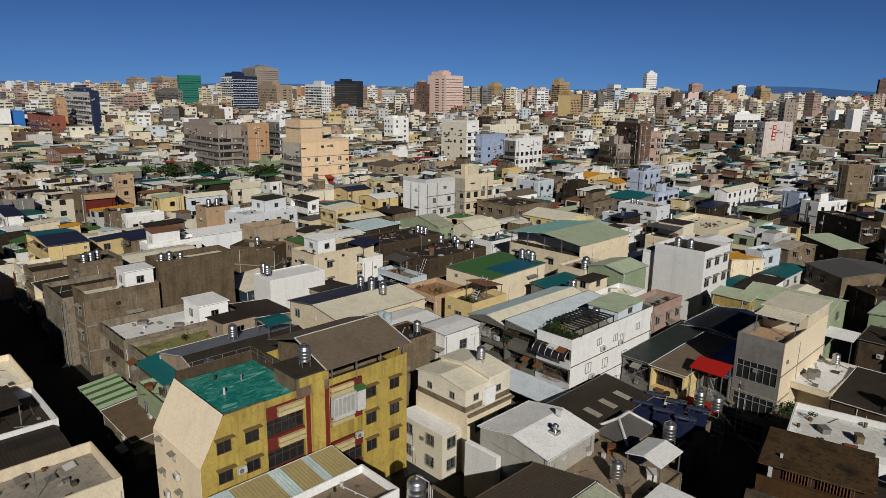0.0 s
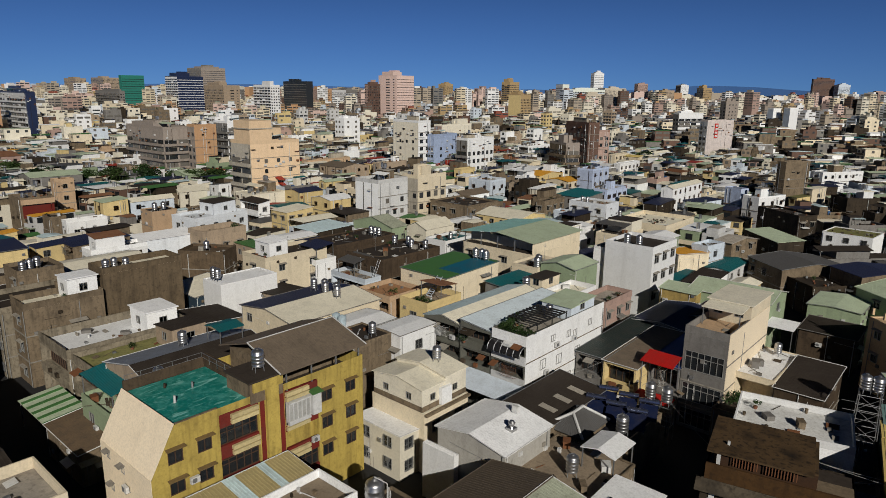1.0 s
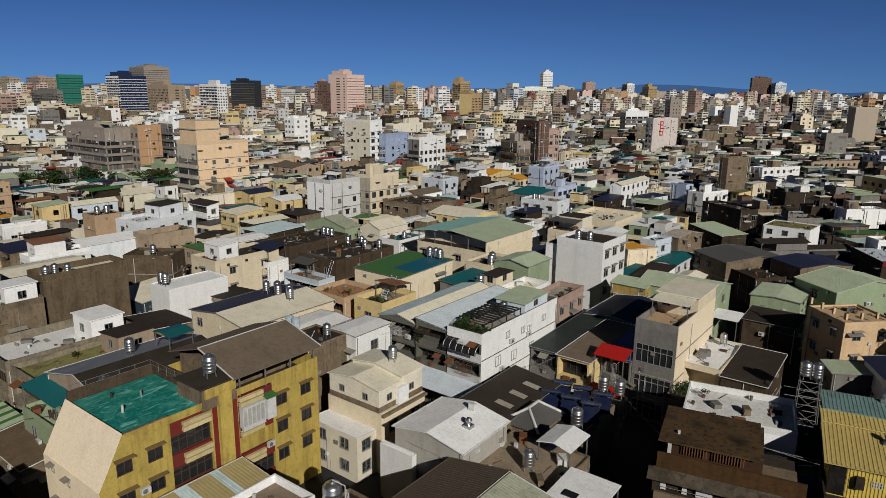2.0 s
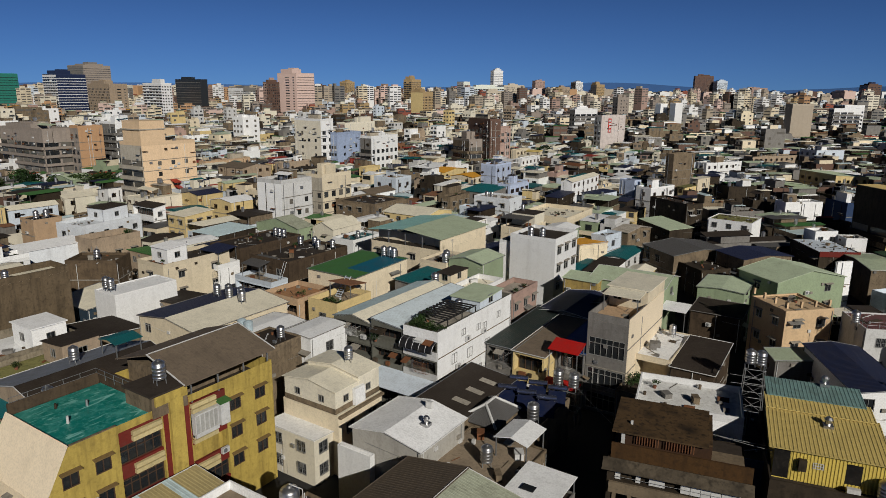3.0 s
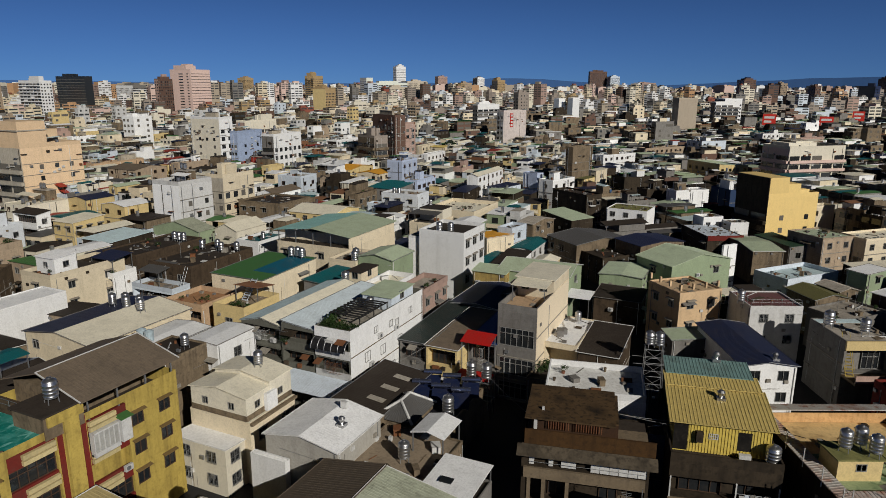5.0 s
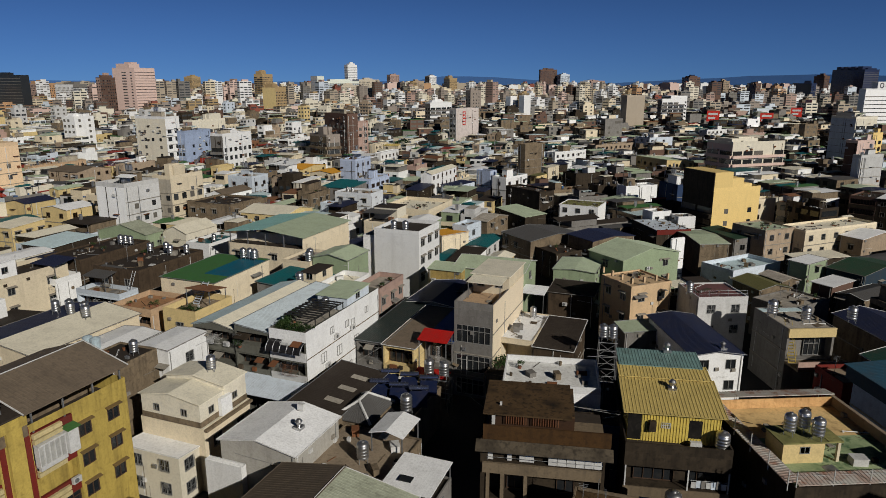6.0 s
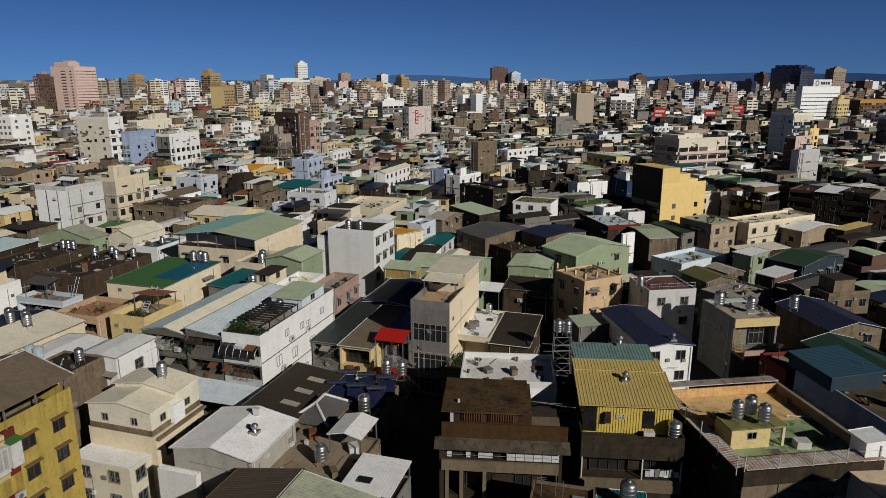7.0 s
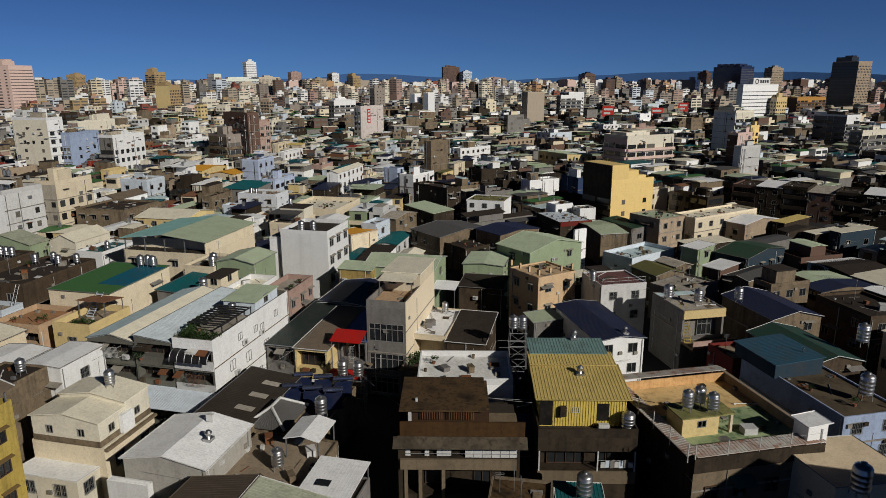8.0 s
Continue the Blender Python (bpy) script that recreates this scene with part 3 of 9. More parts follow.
CURTAIN = plain("curtained_pane", (0.13, 0.12, 0.105), 0.2)
SHADEDGLASS = plain("shaded_pane", (0.045, 0.05, 0.055), 0.12)
TILEROOM = paint("old_cream_tile", (0.40, 0.35, 0.27), stain=0.4, streak=0.5)


def rooftop(e, w, d, h, rng, wall):
    """Stair room, sheet lean-to, tanks, rails and pipes on the flat roof of a house further off."""
    a, c, f = Mesh(), Mesh(), Mesh()
    bw, bd, bh = w * rng.uniform(0.3, 0.55), d * rng.uniform(0.18, 0.32), rng.uniform(2.2, 2.8)
    x0, y0 = rng.uniform(-w / 2 + 0.3, w / 2 - bw - 0.3), rng.uniform(-d / 2 + 0.3, d / 2 - bd - 0.3)
    a.box(x0, y0, h - 0.03, x0 + bw, y0 + bd, h + bh)
    v = part("roof_room", a, rng.choice((wall, wall, TILEROOM, WHITE, CONC)), e)
    q = Mesh()
    q.box(x0 - 0.25, y0 - 0.25, h + bh + 0.003, x0 + bw + 0.25, y0 + bd + 0.25, h + bh + 0.14)
    part("roof", q, rng.choice((R_CONC, R_PALE, R_CREAM)), v)
    cw, cd = w * rng.uniform(0.35, 0.8), d * rng.uniform(0.15, 0.35)
    u0, v0 = rng.uniform(-w / 2, w / 2 - cw), rng.uniform(-d / 2, d / 2 - cd)
    c.sheet((u0, v0, h + 2.0), (u0 + cw, v0, h + 2.0), (u0 + cw, v0 + cd, h + 2.5), (u0, v0 + cd, h + 2.5), 0.07)
    cn = part("roof_canopy", c, rng.choice((R_SAGE, R_WHITE, R_BROWN, R_CREAM, R_PBLUE, RUSTY, R_TEAL)), e)
    f.slot = 1
    for px in (u0 + 0.1, u0 + cw - 0.1):
        for py, up in ((v0 + 0.1, 1.95), (v0 + cd - 0.1, 2.4)):
            f.bar((px, py, h - 0.02), (px, py, h + up), 0.05, 4)
    for i in range(rng.randint(2, 5)):
        f.slot = 0
        tx, ty = (x0 + bw * 0.5 + (i - 1) * 1.1, y0 + bd * 0.5) if i < 2 else (rng.uniform(-0.4, 0.4) * w, rng.uniform(-0.42, 0.42) * d)
        tz = h + bh + 0.13 if i < 2 and x0 < tx < x0 + bw else h - 0.02
        f.cyl(tx, ty, tz + 0.4, tz + 1.6, 0.5, 0.48, 10)
        f.cyl(tx, ty, tz + 1.6, tz + 1.8, 0.48, 0.15, 10)
        f.slot = 1
        for k in range(4):
            f.bar((tx + 0.35 * math.cos(k * 1.571), ty + 0.35 * math.sin(k * 1.571), tz), (tx + 0.35 * math.cos(k * 1.571), ty + 0.35 * math.sin(k * 1.571), tz + 0.42), 0.035, 4)
    for i in range(rng.randint(5, 10)):
        f.slot = rng.choice((2, 3, 4, 5, 1))
        bx, by, k = rng.uniform(-0.45, 0.45) * w, rng.uniform(-0.45, 0.45) * d, rng.uniform(0.15, 0.5)
        f.box(bx - k, by - k * 0.7, h - 0.03, bx + k, by + k * 0.7, h + rng.uniform(0.3, 1.0))
    f.slot = 1
    for i in range(2):
        bx, by = rng.uniform(-0.45, 0.45) * w, rng.uniform(-0.45, 0.45) * d
        f.bar((bx, by, h), (bx, by, h + rng.uniform(2.0, 3.6)), 0.035, 4)
    tagged(part("roof_clutter", f.data("roof_clutter", STEEL, GALV, WHITEP, RUSTY, BLACKC, CREAMDIRT), None, e), kind="stuff")


def fittings(e, w, d, h, rng):
    """Ledges, drain pipes, cooler boxes and small hoods on the two outward walls of a house further off."""
    m = Mesh()

    def slab(place, u0, u1, o, za, zb):
        p, q = place(u0, 0.004, za), place(u1, o, zb)
        m.box(min(p[0], q[0]), min(p[1], q[1]), za, max(p[0], q[0]), max(p[1], q[1]), zb)

    for k in "se":
        a, b, place = faces_of(w, d)[k]
        m.slot = 0
        if rng.random() < 0.6:
            for i in range(1, int(h / 3.1)):
                slab(place, a, b, 0.12, i * 3.1 - 0.08, i * 3.1 + 0.06)
        for i in range(rng.randint(1, 3)):
            m.slot, u = rng.choice((1, 2, 3)), rng.uniform(a + 0.2, b - 0.2)
            slab(place, u - 0.06, u + 0.06, 0.12, h * 0.3, h - 0.1)
        for i in range(int((b - a) * h / 34)):
            u, z = rng.uniform(a + 0.6, b - 0.6), h - rng.uniform(0.8, min(h - 1.0, 9.0))
            m.slot = rng.choice((1, 1, 2, 3, 4))
            if rng.random() < 0.6:
                slab(place, u - 0.4, u + 0.4, 0.4, z - 0.6, z)
            else:
                slab(place, u - 0.8, u + 0.8, 0.6, z, z + 0.09)
    tagged(part("wall_clutter", m.data("wall_clutter", CREAMDIRT, WHITEP, GALV, BLACKC, RUSTY), None, e), kind="stuff")


crng = random.Random(21)
trng0 = random.Random(8)
PIPE = plain("grey_pipe", (0.216, 0.216, 0.209), 0.5)


SCRAP, WALLBITS = Mesh(), Mesh()
SCRAPS = (WHITEP, RUSTY, GREYW, CONC, BARK, BLACKC, GALV, CREAMDIRT)


def put(m, e, pts, quads, slot):
    """Adds faces, given in the frame of e, to a joined mesh in the world's frame."""
    c, s = math.cos(e.rotation_euler.z), math.sin(e.rotation_euler.z)
    i = len(m.v)
    m.v.extend((e.location.x + x * c - y * s, e.location.y + x * s + y * c, z) for x, y, z in pts)
    m.f.extend(tuple(i + k for k in q) for q in quads)
    m.k.extend([slot] * len(quads))


def bits(e, place, a, b, h, open_):
    """Conduits, meter boxes and short sheet awnings on a wall."""
    for _ in range(crng.randint(4, 10)):
        u, z, q = crng.uniform(a + 0.3, b - 0.3), crng.uniform(h * 0.25, h - 0.5), Mesh()
        kind = crng.random()
        if kind < 0.3:
            q.bar(place(u, 0.03, z), place(u, 0.03, max(0.0, z - crng.uniform(2, 7))), 0.025, 4)
        elif kind < 0.5:
            q.bar(place(u, 0.03, z), place(min(b, u + crng.uniform(1, 5)), 0.03, z - crng.uniform(0, 0.2)), 0.022, 4)
        elif any(k[4] > 0.5 for k in open_):
            continue
        elif kind < 0.92:
            p, r = place(u - 0.25, 0.0, z), place(u + 0.25, 0.18, z + 0.4)
            q.box(min(p[0], r[0]), min(p[1], r[1]), z, max(p[0], r[0]), max(p[1], r[1]), z + 0.4)
        else:
            w = crng.uniform(0.6, 1.3)
            q.sheet(place(u - w, 0.8, z), place(u + w, 0.8, z), place(u + w, 0, z + 0.25), place(u - w, 0, z + 0.25), 0.04)
        put(WALLBITS, e, q.v, q.f, crng.choice((0, 2, 2, 3, 5, 6, 7, 7)))


def scrap(e, w, d, h, n):
    """Boards, bricks, pots and tins lying about on a flat roof."""
    for _ in range(n):
        x, y, q = crng.uniform(-0.47, 0.47) * w, crng.uniform(-0.47, 0.47) * d, Mesh()
        k = crng.random()
        if k < 0.35:
            a, b, t = crng.uniform(0.08, 0.3), crng.uniform(0.08, 0.25), crng.uniform(0.1, 0.5)
            q.box(x - a, y - b, h, x + a, y + b, h + t)
        elif k < 0.6:
            a = crng.uniform(0, 3.14)
            l = crng.uniform(0.5, 1.4)
            q.bar((x - l * math.cos(a), y - l * math.sin(a), h + 0.04), (x + l * math.cos(a), y + l * math.sin(a), h + 0.05), 0.04, 4)
        elif k < 0.8:
            q.cyl(x, y, h, h + crng.uniform(0.2, 0.5), 0.13, 0.18, 7)
        else:
            a, b = crng.uniform(0.2, 0.6), crng.uniform(0.2, 0.5)
            q.sheet((x - a, y - b, h + 0.06), (x + a, y - b, h + 0.05), (x + a, y + b, h + 0.22), (x - a, y + b, h + 0.2), 0.04)
        put(SCRAP, e, q.v, q.f, crng.randrange(len(SCRAPS)))


def dress(e, w, d, h, n, step, holes, yaw):
    """Drain pipes, ledges and wall units on the two outward sides of a house."""
    f = faces_of(w, d)
    c, s = math.cos(radians(yaw)), math.sin(radians(yaw))
    for k in "se":
        a, b, place = f[k]
        if b - a < 3:
            continue
        open_ = holes.get(k, [])
        for _ in range(crng.choice((0, 1, 1, 2))):
            u = crng.choice((a + 0.25, b - 0.25, crng.uniform(a, b)))
            if any(q[0] - 0.1 < u < q[1] + 0.1 for q in open_):
                continue
            m = Mesh()
            m.bar(place(u, 0.07, 0), place(u, 0.07, h - 0.15), 0.055, 6)
            part("drain_pipe", m, crng.choice((PIPE, WHITEP)), e)
        if crng.random() < 0.35 and not any(q[4] > 0.5 for q in open_):
            for i in range(1, n):
                p, q = place(a, 0.003, i * step - 0.1), place(b, 0.09, i * step + 0.06)
                if any(z[2] < i * step + 0.06 and z[3] > i * step - 0.1 for z in open_):
                    continue
                m = Mesh()
                m.box(min(p[0], q[0]), min(p[1], q[1]), p[2], max(p[0], q[0]), max(p[1], q[1]), q[2])
                part("ledge", m, CREAMDIRT, e)
        bits(e, place, a, b, h, open_)
        for _ in range(crng.choice((0, 0, 0, 1, 2))):
            u, z = crng.uniform(a + 0.8, b - 0.8), crng.randint(max(0, n - 2), n - 1) * step + crng.uniform(0.3, 0.9)
            if any(q[0] - 0.5 < u < q[1] + 0.5 and q[2] - 0.7 < z < q[3] + 0.1 for q in open_) or z > h - 0.8:
                continue
            x, y, _z = place(u, 0.0, z)
            air_con(e.location.x + x * c - y * s, e.location.y + x * s + y * c, z, yaw + (90 if k == "e" else 0))


def cages(e, w, d, n, step):
    """Barred cages, short awnings, washing poles and plants' troughs on the street front of a house."""
    for i in range(n):
        z = i * step
        for _ in range(crng.randint(1, 3)):
            a = crng.uniform(0.8, 2.2)
            u = crng.uniform(-w / 2 + 0.2, max(-w / 2 + 0.3, w / 2 - a - 0.2))
            o, y = crng.uniform(0.35, 0.7), -d / 2 - 0.13
            kind = crng.random()
            q = Mesh()
            if kind < 0.45:
                for k in range(int(a / 0.16) + 1):
                    q.bar((u + 0.16 * k, y - o, z + 1.0), (u + 0.16 * k, y - o, z + step - 0.5), 0.018, 3)
                for zz in (1.0, 1.6, step - 0.5):
                    q.bar((u, y - o, z + zz), (u + a, y - o, z + zz), 0.02, 3)
                    q.bar((u, y, z + zz), (u, y - o, z + zz), 0.02, 3)
                    q.bar((u + a, y, z + zz), (u + a, y - o, z + zz), 0.02, 3)
                put(WALLBITS, e, q.v, q.f, crng.choice((6, 6, 0, 1)))
            elif kind < 0.8:
                q.sheet((u, y - o * 1.6, z + step - 0.75), (u + a, y - o * 1.6, z + step - 0.75), (u + a, y, z + step - 0.4), (u, y, z + step - 0.4), 0.04)
                put(WALLBITS, e, q.v, q.f, crng.choice((0, 1, 2, 3, 7, 5)))
            else:
                q.box(u, y - 0.3, z + 0.6, u + a * 0.5, y, z + 1.1)
                put(WALLBITS, e, q.v, q.f, crng.choice((0, 1, 4, 5, 7)))


def clutter(e, w, d, h, n):
    """Loose things on a flat roof at height h of house e."""
    c, s = math.cos(e.rotation_euler.z), math.sin(e.rotation_euler.z)

    def spot():
        lx, ly = crng.uniform(-0.4, 0.4) * w, crng.uniform(-0.42, 0.42) * d
        return e.location.x + lx * c - ly * s, e.location.y + lx * s + ly * c

    for _ in range(n):
        x, y = spot()
        k = crng.random()
        turn = crng.uniform(0, 180)
        if k < 0.30:
            m = Mesh()
            a, b, t = crng.uniform(0.3, 0.7), crng.uniform(0.25, 0.5), crng.uniform(0.3, 0.8)
            m.box(-a, -b, 0, a, b, t)
            m.box(-a - 0.03, -b - 0.03, t, a + 0.03, b + 0.03, t + 0.06)
            ob = tagged(new("crate", m.data("crate", crng.choice((WHITEP, RUSTY, GREYW, CONC, CREAMDIRT)))), "old box with a lid lying on a roof", "box", "roof clutter")
        elif k < 0.5:
            if "plank" not in SHARED:
                m = Mesh()
                m.box(-1.1, -0.07, 0, 1.1, 0.07, 0.045)
                SHARED["plank"] = m.data("plank", BARK)
            ob = thing("plank_pile", x, y, h, turn, "pile of weathered planks lying on a roof", "planks", "roof clutter")
            for i in range(crng.randint(3, 5)):
                part("plank", SHARED["plank"], None, ob, at=(crng.uniform(-0.2, 0.2), -0.3 + 0.17 * i, 0), rz=crng.uniform(-0.06, 0.06))
            continue
        elif k < 0.68:
            shrub(x, y, h, crng.uniform(0.3, 0.55), crng.uniform(0.4, 0.9), "small green potted plant on a roof", seed=crng.randint(0, 9), tint=crng.randint(0, 2))
            continue
        elif k < 0.85:
            m = Mesh()
            q = crng.uniform(1.6, 3.2)
            m.bar((0, 0, 0), (0, 0, q), 0.03)
            for i in range(4):
                m.bar((-0.4 + 0.05 * i, 0, q - 0.1 - 0.15 * i), (0.4 - 0.05 * i, 0, q - 0.1 - 0.15 * i), 0.015)
            ob = tagged(new("aerial", m.data("aerial", GALV)), "thin metal television aerial on a roof", "aerial", "roof clutter")
        else:
            m = Mesh()
            m.bar((-1.5, 0, 0.12), (1.5, 0, 0.12), 0.05)
            for i in (-1.4, 0, 1.4):
                m.box(i - 0.08, -0.08, 0, i + 0.08, 0.08, 0.1)
            ob = tagged(new("pipe_run", m.data("pipe_run", WHITEP)), "white water pipe on small blocks across a roof", "pipe", "roof clutter")
        ob.location, ob.rotation_euler = (x, y, h), (0, 0, radians(turn))



# ---- ground ----
g = Mesh()
g.face((-6000, -6000, 0), (6000, -6000, 0), (6000, 6000, 0), (-6000, 6000, 0))
ground = tagged(new("ground", g.data("ground", ASPHALT)), "dark asphalt and bare ground between the houses", "ground", kind="structure")

TEALF = paint("teal_waterproof_coat", (0.006, 0.185, 0.15), rough=0.4, stain=0.7, streak=0, dirt=(0.09, 0.36, 0.31), bump=0.3, grain=2.5, blot=0.9)
tn, tl_ = TEALF.node_tree.nodes, TEALF.node_tree.links
tb = tn["Principled BSDF"]
tc_, tw, tm = tn.new("ShaderNodeTexCoord"), tn.new("ShaderNodeTexNoise"), tn.new("ShaderNodeMapping")
tm.inputs["Scale"].default_value, tm.inputs["Rotation"].default_value = (1.0, 0.28, 1.0), (0, 0, 0.5)
tw.inputs["Scale"].default_value, tw.inputs["Detail"].default_value, tw.inputs["Distortion"].default_value = 1.1, 7.0, 1.6
tl_.new(tc_.outputs["Object"], tm.inputs[0])
tl_.new(tm.outputs[0], tw.inputs["Vector"])
tr, tx = tn.new("ShaderNodeMapRange"), tn.new("ShaderNodeMix")
tr.inputs["From Min"].default_value, tr.inputs["From Max"].default_value, tr.inputs["To Max"].default_value = 0.56, 0.66, 0.8
tx.data_type = "RGBA"
tl_.new(tw.outputs["Fac"], tr.inputs["Value"])
tl_.new(tr.outputs[0], tx.inputs["Factor"])
tl_.new(tb.inputs["Base Color"].links[0].from_socket, tx.inputs["A"])
tx.inputs["B"].default_value = (0.22, 0.52, 0.46, 1)
tl_.new(tx.outputs["Result"], tb.inputs["Base Color"])
BRICKR = paint("dark_red_tile", (0.144, 0.018, 0.013), stain=0.2, streak=0.15)
SLAT = paint("cream_slat", (0.504, 0.418, 0.216), stain=0.15, streak=0.25)
SAGEW = paint("sage_sheet_wall", (0.255, 0.315, 0.20), stain=0.15, streak=0.2)
GOLDW = paint("golden_sheet_wall", (0.36, 0.259, 0.0864), stain=0.3, streak=0.45)
RUSTD = paint("dark_rusty_sheet", (0.054, 0.0274, 0.0144), stain=0.5, streak=0.5, dirt=(0.02, 0.012, 0.008))
RUST = paint("rusty_sheet", (0.216, 0.108, 0.0576), stain=0.5, streak=0.3, dirt=(0.12, 0.04, 0.02))
PEACH = paint("peach_render", (0.446, 0.31, 0.194), stain=0.2, streak=0.3)
TAN = paint("tan_screed", (0.26, 0.205, 0.145), stain=0.4, streak=0, dirt=(0.10, 0.08, 0.06))
TANROOF = paint("roof_sand_sheet", (0.64, 0.52, 0.36), stain=0.15, streak=0.05)
MOSS = paint("mossy_roof", (0.21, 0.20, 0.075), stain=0.7, streak=0, dirt=(0.09, 0.10, 0.04), grain=3)
CREAMG_ = paint("dirty_cream_render", (0.24, 0.205, 0.15), stain=0.5, streak=0.8, dirt=(0.035, 0.028, 0.02))
DARKBR = paint("dark_brown_concrete", (0.075, 0.052, 0.033), stain=0.5, streak=0.7, dirt=(0.018, 0.013, 0.009))
NAVYW = paint("navy_sheet_wall", (0.02, 0.04, 0.06), stain=0.3, streak=0.3)
COOLW = paint("cool_white_render", (0.63, 0.66, 0.69), stain=0.12, streak=0.2)
BROWNW = paint("dark_brown_stained_render", (0.11, 0.078, 0.048), stain=0.5, streak=0.7, dirt=(0.03, 0.022, 0.015))
# pale blue paint; on the long house it is shade painted over white
PALEBLUEW = paint("pale_blue_painted_wall", (0.30, 0.37, 0.52), stain=0.2, streak=0.3)
RUSTYPALE = paint("rusted_pale_sheet", (0.46, 0.44, 0.40), stain=0.8, streak=0.0, dirt=(0.26, 0.075, 0.018), blot=0.35)
# dark blue of pale walls in skylit shade, put into the base colour
SHADEBLUEW = paint("blue_sheet_wall", (0.0216, 0.0432, 0.101), stain=0.15, streak=0.15)

# ---- the yellow apartment block ----
YX, YY0, YY1, YW, YH = -48.6, 20.1, 42.7, 9.8, 13.3
yb = thing("apartment_block", YX - YW / 2, (YY0 + YY1) / 2, 0, 0, "ochre apartment block with red tiled bays and a teal roof", "apartment block")
TAKEN.append((YX - YW, YY0, YX, YY1))
yd = YY1 - YY0
ymid = (YY0 + YY1) / 2
CUT, CUTZ = 2.25, 9.2


def at_y(y):
    return y - ymid


ye = []
for y in (22.25, 24.85):
    for z in (4.15, 7.1, 9.9):
        ye.append((at_y(y) - 0.65, at_y(y) + 0.65, z, z + 1.3, 0.14, False))
for y in (37.95, 41.0):
    for z in (3.95, 6.95, 9.85):
        ye.append((at_y(y) - 0.65, at_y(y) + 0.65, z, z + 1.35, 0.14, False))
bays = ((26.3, 30.2), (33.0, 36.9))
for a, b in bays:
    ye.append((at_y(a), at_y(b), 0.6, 12.6, 0.9, True))
m = Mesh()
sides = faces_of(YW, yd)
# end wall towards the street leans back above the second storey
hx, hy = YW / 2, yd / 2
m.face((-hx, -hy, 0), (hx, -hy, 0), (hx, -hy, CUTZ), (-hx, -hy, CUTZ))
LINE = 11.45
split, lean = at_y(21.5), -hy + CUT * (LINE - CUTZ) / (YH - CUTZ)
side(m, split, at_y(26.2), 0, LINE, [h for h in ye if h[1] < at_y(26.2)], sides["e"][2])
side(m, at_y(26.2), hy, 0, YH, [h for h in ye if h[0] > at_y(26.2)], sides["e"][2])
m.face((hx, lean, LINE), (hx, split, LINE), (hx, at_y(26.2), LINE), (hx, at_y(26.2), YH), (hx, -hy + CUT, YH))
m.face((hx, -hy, 0), (hx, split, 0), (hx, split, LINE), (hx, lean, LINE), (hx, -hy, CUTZ))
m.face((-hx, -hy, CUTZ), (-hx, -hy + CUT, YH), (-hx, -hy + CUT, CUTZ))
side(m, at_y(-(YY0 + CUT) + 2 * ymid) * 1.0, -at_y(YY0), 0, CUTZ, [], lambda u, o, z: (-hx - o, -u, z))
side(m, -hy, hy - CUT, 0, YH, [], sides["w"][2])
side(m, *sides["n"][:2], 0, YH, [], sides["n"][2])
part("wall", m, OCHRE, yb)
m = Mesh()
m.sheet((-hx, -hy - 0.004, CUTZ), (hx, -hy - 0.004, CUTZ), (hx, -hy + CUT, YH + 0.1), (-hx, -hy + CUT, YH + 0.1), 0.05)
m.box(-hx, -hy - 0.05, 0, hx, -hy - 0.004, CUTZ - 0.003)
part("end_wall", m, paint("warm_cream_paint", (0.80, 0.68, 0.50), stain=0.06, streak=0.10), yb, "cream painted end wall that leans back at the top")
windows(yb, YW, yd, {"e": [h for h in ye if h[4] < 0.5]}, "brown")
# small openings and units on the end wall
for x, z in ((-3.2, 8.0), (-0.4, 7.7), (-3.0, 4.9), (0.6, 4.4), (-1.2, 2.2)):
    put_window(yb, (x, -hy - 0.06, z), 0.0, 0.6, 0.7, "hood")
air_con(YX - YW / 2 + 0.4, YY0 - 0.05, 6.4, 0)
air_con(YX - YW / 2 - 2.2, YY0 - 0.05, 3.4, 0)
# teal roof with its parapet, and the roof of the other half
tl = -hy + CUT
m = Mesh()
m.box(-hx + 0.2, tl + 0.1, YH - 0.5, hx - 0.2, at_y(30.4), YH - 0.32)
part("roof_deck", m, TEALF, yb, "teal waterproof coated roof deck, worn pale")
m = Mesh()
m.box(hx - 0.2, tl + 0.12, YH + 0.002, hx, at_y(26.2), YH + 0.08)
part("parapet", m, CONC, yb)
m = Mesh()
m.box(-hx, tl + 0.12, YH - 0.3, -hx + 0.2, at_y(30.3), YH + 0.75)
part("parapet", m, DARKBR, yb)
m = Mesh()
m.box(-hx, at_y(30.42), YH - 0.45, hx - 3.85, at_y(30.75), YH + 1.0)
part("back_wall", m, DARKBR, yb, "dark brown stained wall behind the teal deck")
rail(yb, ((-hx + 0.1, tl + 0.3), (-hx + 0.1, at_y(30.2)), (hx - 4.0, at_y(30.2))), YH + 0.3, 0.9)
for k, (u, v) in enumerate(((-2.9, 25.4), (-1.2, 27.2), (0.6, 24.6))):
    m = Mesh()
    m.cyl(u, at_y(v), YH - 0.32, YH + 0.15 + 0.1 * k, 0.12, 0.1, 8)
    part("roof_vent", m, (BLACKC, GALV, WHITEP)[k], yb)
m = Mesh()
m.box(-hx + 0.2, at_y(32.8), 11.5, hx - 0.9, hy - 0.1, 11.65)
part("roof_deck", m, R_CONC, yb)
